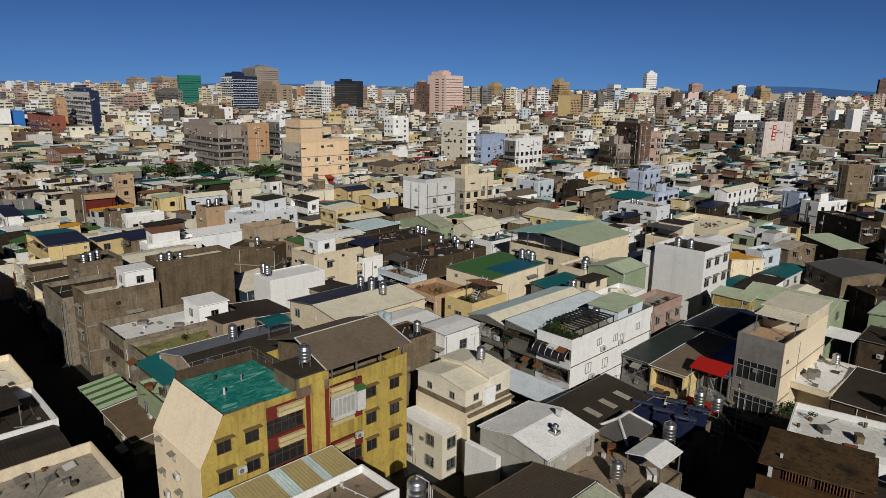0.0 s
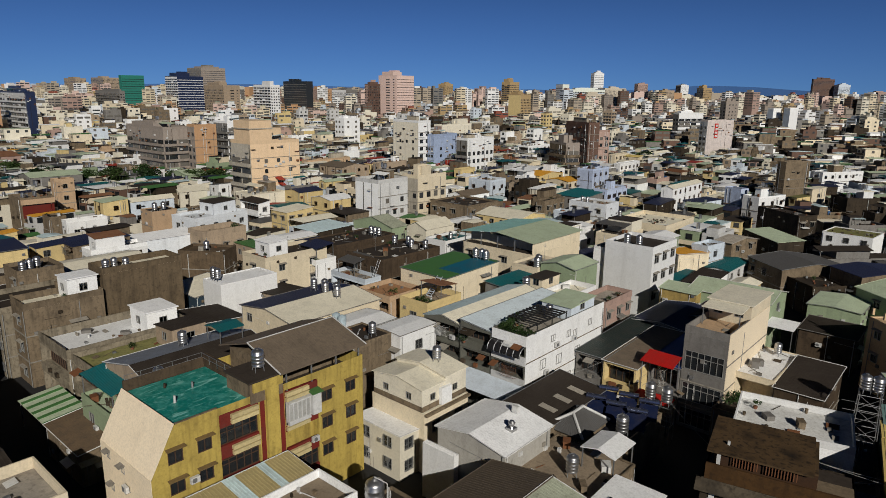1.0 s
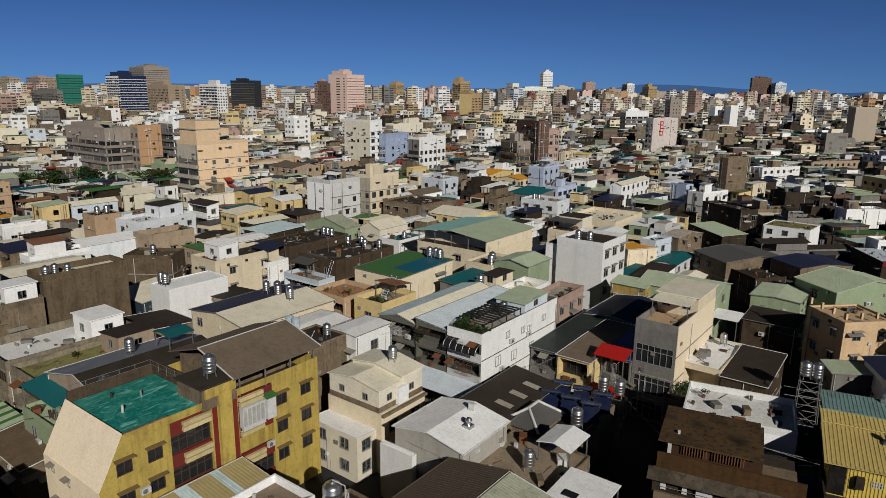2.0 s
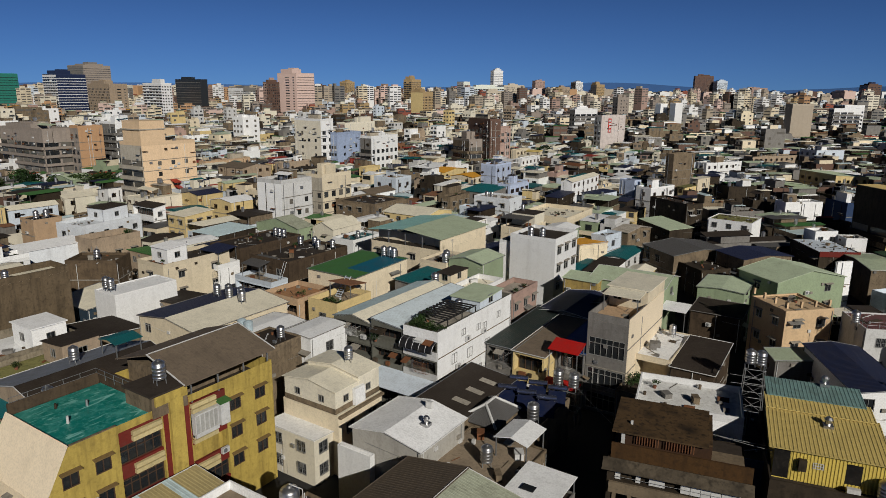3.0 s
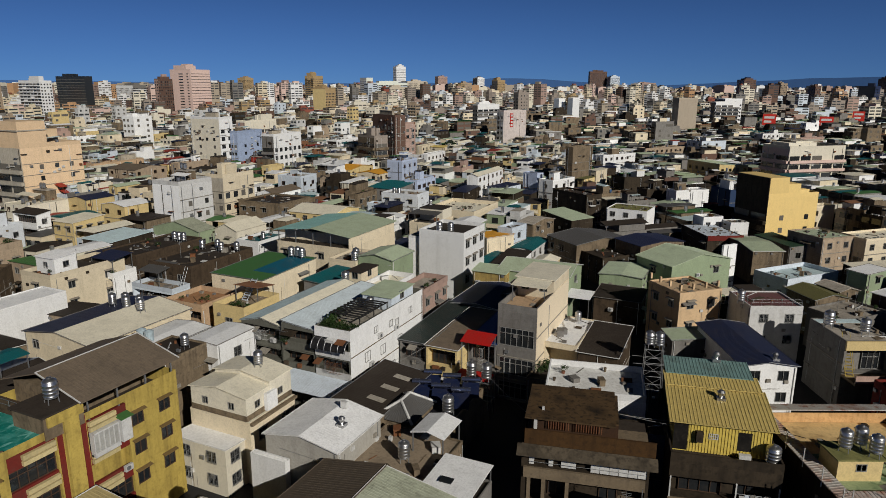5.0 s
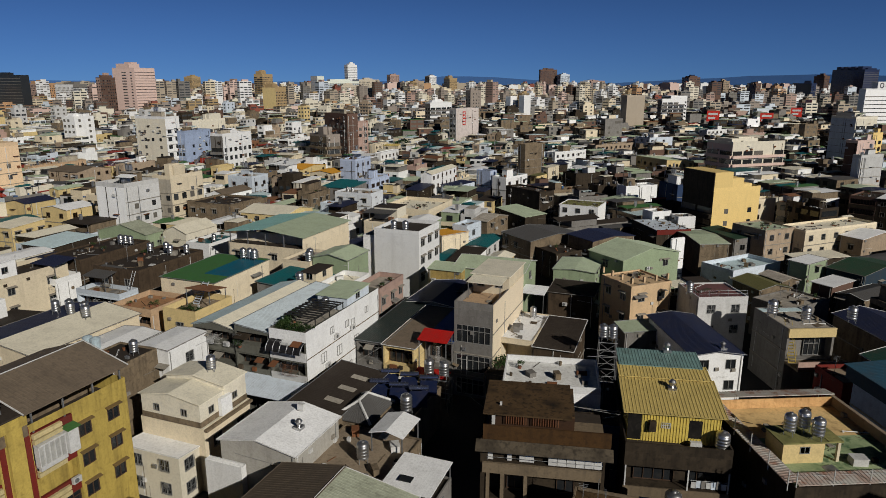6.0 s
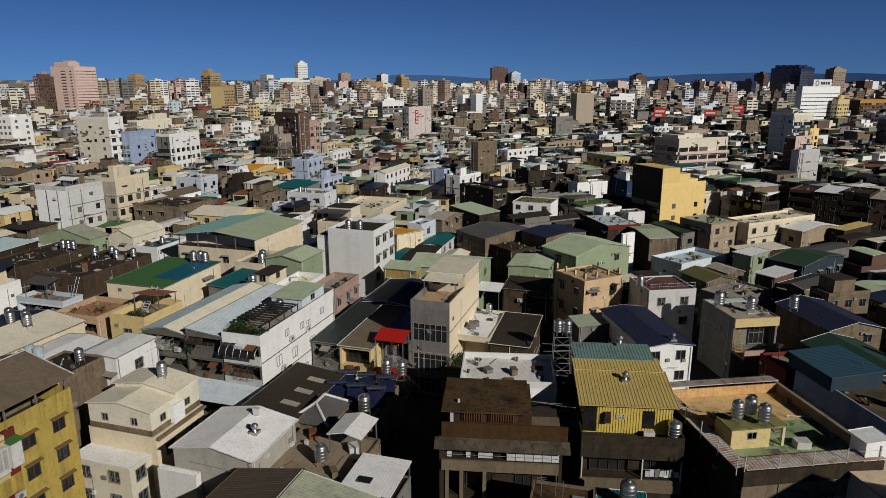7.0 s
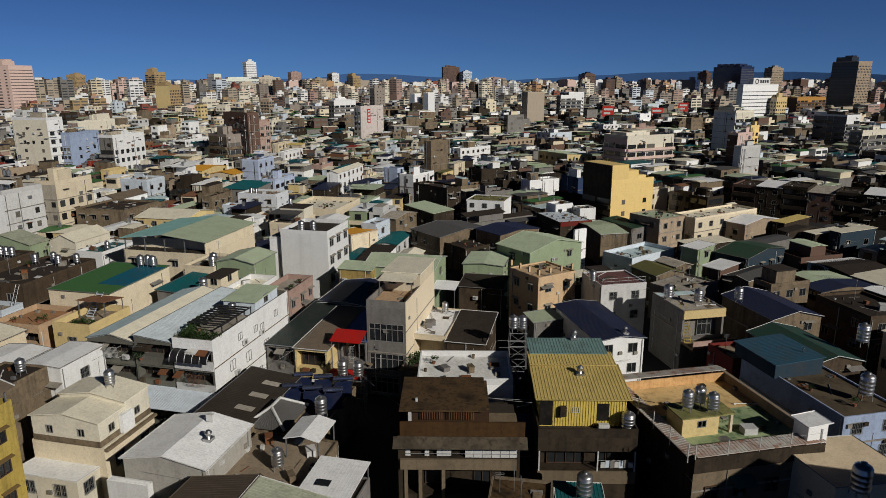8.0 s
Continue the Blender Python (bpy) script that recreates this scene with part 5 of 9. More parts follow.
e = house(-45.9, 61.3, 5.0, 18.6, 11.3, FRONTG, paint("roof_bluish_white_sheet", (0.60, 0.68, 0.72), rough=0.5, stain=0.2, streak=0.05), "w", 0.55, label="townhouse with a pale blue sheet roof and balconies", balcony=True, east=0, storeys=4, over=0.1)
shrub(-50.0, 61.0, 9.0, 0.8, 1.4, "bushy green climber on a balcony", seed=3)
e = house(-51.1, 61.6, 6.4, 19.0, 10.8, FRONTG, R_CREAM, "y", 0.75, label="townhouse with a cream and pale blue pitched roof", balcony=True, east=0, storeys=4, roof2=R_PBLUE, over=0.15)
air_con(-52.2, 61.5, 8.8)
air_con(-54.6, 61.5, 8.8)
canopy(-40.6, 57.6, 12.0, 3.5, 5.1, 0.0, BLUEWHITE, "n", 0.8, label="pale blue sheet awning over shop fronts")
m = Mesh()
m.cyl(0, 0, 0, 1.5, 0.7, 0.7, 16)
m.cyl(0, 0, 1.5, 1.62, 0.8, 0.8, 16)
ob = tagged(new("red_drum", m.data("red_drum", REDP)), "large red metal drum under a shop awning", "drum")
ob.location = (-44.5, 58.4, 0)

# ---- houses behind the white row ----
e = house(-64.8, 74.4, 10.0, 13.4, 11.6, CREAM, R_GREEN, "n", 0.35, over=0.15, label="cream house with a green and teal sheet roof", south=0, east=0)
m = gable_mesh(4.6, 9.0, 11.84, 0.23, "n", 0.0, cx=2.7, cy=1.2)
part("roof_patch", m, paint("roof_sea_blue_sheet", (0.008, 0.10, 0.15), rough=0.5, stain=0.3), e, "teal sheet covering")
for k in range(3):
    water_tank(-66.5 - 1.1 * k, 86.4 + 0.3 * (k % 2), 11.95, 1.15)
e = house(-61.6, 66.6, 5.6, 7.6, 9.3, YELLOWW, TAN, label="cream house with a roof terrace and pale blue steps", parapet=0.9, south=1, east=0)
m = Mesh()
for i in range(9):
    m.box(-0.5, 0.28 * i, 0.3 * i, 0.5, 0.28 * i + 0.3, 0.3 * i + 0.06)
m.bar((-0.5, 0, 0), (-0.5, 2.6, 2.7), 0.04)
m.bar((0.5, 0, 0), (0.5, 2.6, 2.7), 0.04)
ob = tagged(new("outdoor_stair", m.data("outdoor_stair", BLUEWHITE)), "pale blue steel stair on a roof terrace", "stair")
ob.location = (-65.8, 71.4, 9.3)
canopy(-62.5, 70.6, 4.2, 3.6, 11.4, 9.3, RUST, "s", 0.5, label="rusty sheet canopy on a terrace")
for i in range(4):
    shrub(-62.4 - 0.9 * i, 68.2, 9.3, 0.5, 0.7, seed=i)
house(-69.6, 66.8, 7.4, 7.4, 8.6, PEACH, paint("orange_tile_deck", (0.346, 0.187, 0.0936)), label="house with an orange tiled roof terrace", parapet=0.8, balcony=True)
e = house(-54.0, 81.5, 8.6, 9.2, 9.6, GREYW, R_TEAL, "w", 0.6, label="grey house with a teal sheet roof and stained walls", east=1, south=2)
water_tank(-55.5, 82.6, 10.0, 1.3)
volume(e, -53.8, 84.5, 2.6, 5.0, 9.6, 2.0, CREAM, R_CONC, south=1, east=1)
house(-52.6, 92.2, 6.6, 7.4, 11.8, SAGEW, R_SAGE, "y", 0.8, label="narrow house clad in sage green sheet", east=1, south=0)
water_tank(-60.8, 94.0, 10.6, 1.3)
water_tank(-60.0, 92.4, 10.6, 1.3)
house(-59.4, 91.6, 5.6, 8.2, 10.6, CREAM, R_PALE, label="cream house with water tanks", parapet=0.5)
house(-43.4, 85.6, 4.4, 8.6, 9.2, PINK, R_PALE, label="pink brick house with white windows", parapet=0.8, skip=0)
house(-48.0, 82.0, 4.6, 9.0, 9.8, WHITE, R_CREAM, label="white house with a cream roof terrace", parapet=0.8)
# big house with sage roof over an open attic
e = house(-65.9, 99.7, 16.6, 17.0, 10.8, CREAM, R_CONC, label="broad cream house under a sage green sheet roof", parapet=0, south=4, east=0)
part("roof", gable_mesh(16.6, 17.0, 13.0, 1.0, "y", 0.4, half="a"), R_SAGE, e, "sage green sheet roof")
part("roof", gable_mesh(16.6, 17.0, 13.0, 1.0, "y", 0.4, half="b"), paint("roof_pale_turquoise_sheet", (0.24, 0.44, 0.40), rough=0.5, stain=0.2, streak=0.06), e, "pale turquoise sheet roof")
m = Mesh()
m.box(8.1, -8.4, 10.8, 8.28, 8.4, 13.0)
m.box(-8.28, 6.5, 10.8, 8.08, 8.4, 12.9)
m.box(-8.28, -6.0, 10.8, 8.08, -5.7, 12.6)
part("attic_wall", m, CREAM, e)
for x in (-8.0, -4.0, 0, 4.0):
    m = Mesh()
    m.box(x, -8.4, 10.8, x + 0.15, -8.25, 12.98)
    part("post", m, GALV, e)
# big pale house
e = house(-46.4, 107.6, 9.1, 10.2, 13.4, WHITE, R_CONC, label="tall white house with arched windows on its side", parapet=0.7, south=0, east=3, skip=0, style="hood", storeys=4, win=(1.8, 1.6), messy=0)
water_tank(-52.0, 109.0, 13.4, 1.25)
water_tank(-50.0, 109.7, 13.4, 1.2)
house(-55.6, 108.4, 2.6, 9.5, 12.0, WHITE, R_CONC, label="narrow white annex of a house", parapet=0.4, south=0, east=0)

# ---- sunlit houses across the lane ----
# front's grey paint, with its shade put into the same colour
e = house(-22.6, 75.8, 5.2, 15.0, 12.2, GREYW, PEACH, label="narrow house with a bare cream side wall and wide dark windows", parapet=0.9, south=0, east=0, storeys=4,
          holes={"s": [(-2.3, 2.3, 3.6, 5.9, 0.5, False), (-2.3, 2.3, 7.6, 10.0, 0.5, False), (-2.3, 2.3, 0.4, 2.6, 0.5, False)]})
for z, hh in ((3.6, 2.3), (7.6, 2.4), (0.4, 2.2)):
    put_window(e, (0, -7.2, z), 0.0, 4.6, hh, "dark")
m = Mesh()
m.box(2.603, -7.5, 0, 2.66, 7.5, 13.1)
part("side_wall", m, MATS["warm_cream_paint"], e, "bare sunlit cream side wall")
v = volume(e, -22.6, 83.0, 5.2, 7.8, 12.2, 2.6, CREAM, R_CREAM, south=2, east=0, over=0.25)
canopy(-22.9, 80.0, 4.6, 3.2, 14.5, 12.2, R_CREAM, "n", 0.3, label="small grey sheet porch on a roof terrace")
house(-27.9, 75.6, 3.9, 16.0, 7.4, GREYW, paint("roof_bright_blue_sheet", (0.025, 0.06, 0.22), rough=0.5, stain=0.2, streak=0.05), "n", 0.5, label="house with a dark roof and a red awning", balcony=True, east=0)
canopy(-27.9, 73.2, 3.9, 2.4, 8.2, 4.2, plain("red_awning_sheet", (0.396, 0.0108, 0.00864), 0.6), "n", 0.7, label="bright red sheet awning over a balcony")
canopy(-27.4, 71.8, 4.4, 1.6, 4.0, 0.0, plain("red_awning_sheet", (0.396, 0.0108, 0.00864), 0.6), "n", 0.3, label="bright red sheet awning over a shop front")
house(-31.9, 72.2, 4.4, 15.0, 7.2, YELLOWW, R_GBROWN, "n", 0.5, label="cream yellow house with balconies", balcony=True, east=0, storeys=2)
house(-36.4, 72.5, 4.0, 16.0, 7.2, GREYW, paint("roof_dark_green_sheet", (0.0216, 0.0324, 0.0288), 0.5), "n", 0.5, label="grey house with a dark green sheet roof", east=0, balcony=True, storeys=2)
house(-31.8, 88.0, 8.4, 12.0, 7.6, GREYW, R_NAVY, "y", 0.6, label="low house with a dark sheet roof", east=0)
house(-29.0, 94.6, 6.0, 9.0, 7.8, GREYW, R_BROWN, "y", 0.6, label="low house with a brown sheet roof", east=0)
e = house(-18.2, 79.4, 4.5, 11.0, 7.4, CREAM, R_WHITE, label="house with a white flat roof over an open carport", parapet=0.15, south=0, east=0,
          holes={"s": [(-2.0, 2.0, 3.4, 6.8, 3.0, True)]})
shrub(-21.4, 76.0, 4.0, 1.1, 2.4, "bright green bush beside a house", seed=2, tint=1)
water_tank(-20.4, 88.6, 7.4, 1.0)
house(-13.0, 79.0, 5.0, 10.0, 7.0, DARKBR, R_BROWN, "n", 0.8, label="house with a dark brown sheet roof", south=0, east=0)
shrub(-15.6, 76.6, 4.6, 0.9, 1.5, "green shrub on a terrace", seed=5)
house(-12.6, 73.6, 10.4, 5.0, 4.6, CONC, R_CONC, label="low shaded front building", south=0, east=0, parapet=0.2)
# the shaded lot between the lanes
TAKEN.extend([(-36, 55, -12, 76), (-24, 44, -12, 58)])
# green sheet house
e = house(-26.4, 106.2, 12.6, 9.0, 8.6, SAGEW, R_SAGE, "x", 1.2, label="house clad in green sheet with a green gable roof", south=0, east=1)
house(-37.0, 104.0, 6.0, 3.4, 8.4, GOLDW, R_SAGE, "n", 0.5, label="lean-to clad in golden weathered sheet", south=0, east=0)
house(-15.6, 114.6, 7.4, 9.0, 7.6, SAGEW, R_SAGE, "y", 0.3, label="house clad in green sheet", south=0, east=0)
house(-14.6, 107.2, 7.6, 6.2, 5.6, DARKBR, R_BROWN, "n", 0.5, label="low dark brown shed beside a green sheet house", south=0, east=0)
canopy(-22.4, 104.6, 5.2, 3.4, 5.8, 0.0, R_WHITE, "n", 0.5, label="white sheet awning beside a low shed")
# tank pair on a tall frame
e = thing("tank_frame", -8.6, 78.0, 0, 12, "tall steel frame that carries two water tanks", "frame")
m = Mesh()
for x in (-1.0, 1.0):
    for y in (-0.8, 0.8):
        m.bar((x * 1.3, y * 1.3, 0), (x, y, 9.6), 0.05)
    m.bar((x, -0.8, 9.6), (x, 0.8, 9.6), 0.05)
for z in (4.5, 6.2, 7.9, 9.6):
    for y in (-0.8, 0.8):
        m.bar((-1.15, y, z), (1.15, y, z), 0.04)
    m.bar((-1.1, -0.8, z - 1.6), (1.1, -0.8, z), 0.03)
    m.bar((1.1, -0.8, z - 1.6), (-1.1, -0.8, z), 0.03)
m.bar((-2.4, -1.2, 7.9), (2.4, -1.2, 7.9), 0.03)
m.bar((-2.4, 1.2, 7.9), (2.4, 1.2, 7.9), 0.03)
part("frame", m, GALV, e)
water_tank(-9.15, 77.9, 9.65, 1.2)
water_tank(-8.05, 78.1, 9.65, 1.2)
e = thing("tank_frame", -28.2, 70.6, 0, 0, "steel frame before a house that carries two water tanks", "frame")
m = Mesh()
for x in (-1.8, 0, 1.8):
    for y in (-0.7, 0.7):
        m.bar((x, y, 0), (x, y, 4.6), 0.05)
for z in (2.3, 4.6):
    for y in (-0.7, 0.7):
        m.bar((-1.9, y, z), (1.9, y, z), 0.05)
    for x in (-1.8, 0, 1.8):
        m.bar((x, -0.7, z), (x, 0.7, z), 0.04)
part("frame", m, GALV, e)
water_tank(-29.2, 70.6, 4.65, 1.35)
water_tank(-27.2, 70.6, 4.65, 1.35)

# ---- brown house, yellow sheet house and terrace on the near right ----
RUSTB = paint("rust_brown_band", (0.060, 0.030, 0.010), stain=0.55, streak=0.6, dirt=(0.018, 0.010, 0.005))
BEAM = paint("sandy_beam", (0.17, 0.13, 0.085), stain=0.3, streak=0.5, dirt=(0.05, 0.04, 0.03))
ROOFDIRT = paint("roof_soiled_slab", (0.085, 0.052, 0.024), stain=0.9, streak=0, dirt=(0.012, 0.009, 0.006), blot=0.6)


def sheet_wall(x0, x1, z0, z1, y, holes=()):
    """A standing folded sheet that faces -y, left open at each hole (u0, u1, z0, z1)."""
    m = Mesh()
    n = max(2, round((x1 - x0) / 0.26))
    prof = []
    for i in range(n):
        for f, o in ((0, 0), (0.55, 0), (0.65, 0.05), (0.9, 0.05)):
            prof.append((x0 + (x1 - x0) * (i + f) / n, y - o))
    prof.append((x1, y))
    for (xa, ya), (xb, yb_) in zip(prof, prof[1:]):
        z = z0
        for h in sorted(k for k in holes if k[0] < (xa + xb) / 2 < k[1]):
            m.face((xa, ya, z), (xb, yb_, z), (xb, yb_, h[2]), (xa, ya, h[2]))
            z = h[3]
        m.face((xa, ya, z), (xb, yb_, z), (xb, yb_, z1), (xa, ya, z1))
    return m.weld()


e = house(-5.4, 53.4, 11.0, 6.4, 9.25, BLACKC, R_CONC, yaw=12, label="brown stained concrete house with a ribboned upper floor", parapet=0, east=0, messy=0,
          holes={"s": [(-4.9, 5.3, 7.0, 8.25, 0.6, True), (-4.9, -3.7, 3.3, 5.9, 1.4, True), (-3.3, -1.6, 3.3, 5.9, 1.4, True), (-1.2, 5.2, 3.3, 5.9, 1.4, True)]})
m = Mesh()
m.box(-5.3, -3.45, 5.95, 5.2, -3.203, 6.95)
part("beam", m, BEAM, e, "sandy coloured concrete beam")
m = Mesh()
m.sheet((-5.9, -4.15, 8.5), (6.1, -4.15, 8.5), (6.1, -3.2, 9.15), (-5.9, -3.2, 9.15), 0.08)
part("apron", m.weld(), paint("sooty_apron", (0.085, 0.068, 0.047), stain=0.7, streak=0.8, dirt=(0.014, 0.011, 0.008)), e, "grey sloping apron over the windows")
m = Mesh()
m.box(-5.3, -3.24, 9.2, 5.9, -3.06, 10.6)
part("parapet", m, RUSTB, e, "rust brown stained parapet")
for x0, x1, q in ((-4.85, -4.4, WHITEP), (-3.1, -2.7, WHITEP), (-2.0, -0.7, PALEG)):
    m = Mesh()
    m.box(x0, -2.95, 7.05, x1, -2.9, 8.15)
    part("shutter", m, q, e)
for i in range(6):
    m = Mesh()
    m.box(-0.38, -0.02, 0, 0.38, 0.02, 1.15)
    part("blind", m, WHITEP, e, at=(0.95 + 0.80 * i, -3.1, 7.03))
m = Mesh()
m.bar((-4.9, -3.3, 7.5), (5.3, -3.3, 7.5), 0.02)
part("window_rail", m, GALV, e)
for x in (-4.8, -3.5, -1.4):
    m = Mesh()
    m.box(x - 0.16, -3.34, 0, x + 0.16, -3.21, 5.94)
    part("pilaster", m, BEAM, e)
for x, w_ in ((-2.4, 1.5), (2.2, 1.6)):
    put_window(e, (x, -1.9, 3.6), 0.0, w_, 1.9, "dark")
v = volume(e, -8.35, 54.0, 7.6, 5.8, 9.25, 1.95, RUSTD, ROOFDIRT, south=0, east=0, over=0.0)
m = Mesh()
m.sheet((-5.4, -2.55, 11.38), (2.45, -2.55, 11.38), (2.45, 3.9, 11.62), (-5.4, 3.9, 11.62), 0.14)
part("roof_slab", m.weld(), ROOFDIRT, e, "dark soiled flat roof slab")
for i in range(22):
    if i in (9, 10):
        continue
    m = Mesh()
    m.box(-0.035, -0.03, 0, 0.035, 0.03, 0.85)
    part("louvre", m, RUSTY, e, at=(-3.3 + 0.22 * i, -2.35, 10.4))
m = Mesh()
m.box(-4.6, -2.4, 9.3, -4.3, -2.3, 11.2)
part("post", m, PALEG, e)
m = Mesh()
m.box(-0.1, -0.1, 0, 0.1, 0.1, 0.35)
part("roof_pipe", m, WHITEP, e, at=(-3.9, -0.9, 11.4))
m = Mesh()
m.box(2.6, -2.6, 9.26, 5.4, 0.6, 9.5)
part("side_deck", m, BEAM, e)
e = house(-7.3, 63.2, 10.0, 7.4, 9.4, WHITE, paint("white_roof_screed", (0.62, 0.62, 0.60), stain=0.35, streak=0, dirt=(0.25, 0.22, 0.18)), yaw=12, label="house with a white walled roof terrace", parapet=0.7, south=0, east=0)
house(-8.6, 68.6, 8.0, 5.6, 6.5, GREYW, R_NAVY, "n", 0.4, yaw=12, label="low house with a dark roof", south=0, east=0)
# wall blue here is painted shade
house(-3.2, 60.5, 4.4, 10.0, 7.6, SHADEBLUEW, R_CONC, yaw=12, label="dark house in shade with a flat roof", parapet=0.3, south=0, east=0)
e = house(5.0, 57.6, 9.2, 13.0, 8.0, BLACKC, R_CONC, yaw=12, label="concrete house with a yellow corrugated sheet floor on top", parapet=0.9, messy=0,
          holes={"s": [(-4.35, 4.35, 4.65, 6.6, 1.3, True)], "e": [(-3.0, -1.6, 4.8, 6.2, 0.14, False), (1.0, 2.4, 4.8, 6.2, 0.14, False)]})
m = Mesh()
m.box(-4.6, -6.62, 3.3, 4.6, -6.503, 4.6)
part("beam", m, BEAM, e, "sandy balcony front")
put_window(e, (-1.8, -5.35, 4.7), 0.0, 3.6, 1.7, "dark")
put_window(e, (2.4, -5.35, 4.7), 0.0, 2.4, 1.7, "dark")
for x in (-4.45, 1.0, 4.45):
    m = Mesh()
    m.box(x - 0.06, -6.6, 4.603, x + 0.06, -6.51, 6.65)
    part("post", m, PALEG, e)
v = volume(e, 3.9, 59.6, 8.2, 5.2, 8.0, 2.9, paint("yellow_sheet_wall", (0.518, 0.396, 0.0864), stain=0.12, streak=0.15), R_YELLOW, "n", 0.9, south=0, east=1, over=0.45)
YSHEET = paint("yellow_sheet_wall", (0.518, 0.396, 0.0864))
lx, ly = local(e, 3.9, 59.6)
m = sheet_wall(lx - 6.9, lx - 0.02, 8.02, 10.85, ly - 0.03, ((lx - 2.85, lx - 1.55, 8.6, 10.4), (lx - 5.15, lx - 4.45, 9.5, 9.95)))
part("sheet_wall", m, YSHEET, e, "bright yellow ribbed sheet wall")
# black panels stand in for the shade inside doorway and porch
m = Mesh()
m.box(lx - 2.9, ly - 0.025, 8.55, lx - 1.5, ly - 0.005, 10.45)
part("door_opening", m, DARK, e, "dark open doorway")
m = Mesh()
m.box(lx - 8.18, ly - 0.025, 8.1, lx - 6.95, ly - 0.005, 10.8)
part("door_opening", m, DARK, e, "dark open porch")
m = Mesh()
side(m, lx - 5.2, lx - 4.4, 9.45, 10.0, [(lx - 5.15 + 0.18 * i, lx - 5.02 + 0.18 * i, z_, z_ + 0.2, 0.02, False) for i in range(4) for z_ in (9.5, 9.75)], lambda u, o, z: (u, ly - 0.1 - o, z))
part("grille", m.weld(), WHITEP, e, "small white window grille")
m = Mesh()
m.box(lx - 6.3, ly - 0.5, 9.2, lx - 5.7, ly - 0.1, 10.2)
part("meter_box", m, BLACKC, e)
m = Mesh()
m.box(-0.5, -0.2, 0, 0.5, 0.2, 0.6)
ob = tagged(new("cooler", m.data("cooler", WHITEP)), "old white cooler unit standing on a balcony", "cooler")
ob.location, ob.rotation_euler = (1.9, 58.55, 8.0), (0, 0, radians(12))
m = gable_mesh(8.2, 2.2, 12.0, 0.25, "n", 0.3, cx=-0.3, cy=0.3 + 2.0, rib=0.035)
part("roof", m, R_YELLOW, e, "straw yellow corrugated sheet")
m = gable_mesh(7.6, 3.0, 12.3, 0.3, "n", 0.3, cx=-0.4, cy=2.0 + 2.9, rib=0.03)
part("roof", m, paint("roof_blue_green_sheet", (0.158, 0.259, 0.245), rough=0.5), e, "blue green corrugated sheet")
m = Mesh()
m.box(-4.2, 1.0, 8.0, 3.5, 6.4, 11.9)
part("upper_wall", m, GOLDW, e)
for i in range(7):
    m = Mesh()
    m.box(-0.22, -0.02, 0, 0.22, 0.02, 0.6 + 0.1 * (i % 3))
    g_ = new("laundry", m.data("laundry", (WHITEP, BLUEWHITE, GREYW)[i % 3]))
    g_.location, g_.rotation_euler = (2.0 + 0.42 * i, 57.05 + 0.09 * i, 4.85 + 0.05 * (i % 2)), (0, 0, radians(12 + 7 * (i % 3)))
    tagged(g_, "pale shirt hung out to dry on a balcony", "laundry", "washing on the balcony")
m = Mesh()
m.bar((1.5, 56.93, 5.62), (5.0, 57.68, 5.62), 0.02)
tagged(new("clothes_line", m.data("clothes_line", GALV)), "thin metal pole that carries washing", "clothes line")
vent(-0.6, 62.6, 11.75, 12)
vent(-1.5, 69.4, 12.85, 12)
water_tank(4.1, 58.75, 8.0, 1.35, 0.85)
# unseen taller house added beside the view to shade the lots before the terrace
house(47.0, 18.0, 12.0, 25.0, 19.5, GREYW, R_CONC, label="grey apartment house that shades the lots beside it", parapet=0.8, south=3, east=0, messy=0)
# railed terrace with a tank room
# black walls put the shade of the left face into the colour
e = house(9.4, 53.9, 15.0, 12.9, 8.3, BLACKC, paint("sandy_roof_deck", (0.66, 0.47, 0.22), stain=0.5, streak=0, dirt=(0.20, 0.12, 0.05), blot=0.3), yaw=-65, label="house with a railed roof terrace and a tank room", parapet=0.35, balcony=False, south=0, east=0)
m = Mesh()
for i in range(6):
    m.bar((-7.2 + 2.9 * i, -6.95, 8.3), (-7.2 + 2.9 * i, -6.95, 10.1), 0.05)
for i in range(5):
    m.bar((7.55, -6.4 + 3.1 * i, 8.3), (7.55, -6.4 + 3.1 * i, 10.1), 0.05)
part("railing", m, WHITEP, e, "thin white posts along the terrace edge")
m = Mesh()
m.bar((-7.2, -6.95, 9.7), (7.55, -6.95, 9.7), 0.012, 4)
m.bar((7.55, -6.95, 9.7), (7.55, 6.2, 9.7), 0.012, 4)
part("wire", m, GALV, e)
m = Mesh()
m.box(-0.6, -6.0, 8.3, 7.3, 6.1, 8.325)
part("green_deck", m, paint("green_algae_deck", (0.30, 0.36, 0.20), stain=0.9, streak=0, dirt=(0.035, 0.095, 0.04), blot=0.3), e, "green algae covered part of the deck")
m = Mesh()
m.box(-7.3, 5.72, 8.32, 7.3, 6.1, 9.35)
part("side_parapet", m, TAN, e, "tan wall along one side of the deck")
m = Mesh()
m.box(-6.42, -5.9, 8.32, -6.3, 5.7, 9.3)
part("fascia", m, paint("orange_stained_band", (0.62, 0.38, 0.17), stain=0.4, streak=0.4, dirt=(0.2, 0.08, 0.02)), e, "orange stained band under a rusty sheet")
m = Mesh()
m.box(7.503, -6.45, 7.3, 7.62, 6.45, 8.7)
part("band", m, BLACKC, e, "black stained band below the terrace edge")
# plate keeps the lit front sandy over the shade-black wall
m = Mesh()
m.box(7.503, -6.44, 0, 7.53, 6.44, 7.29)
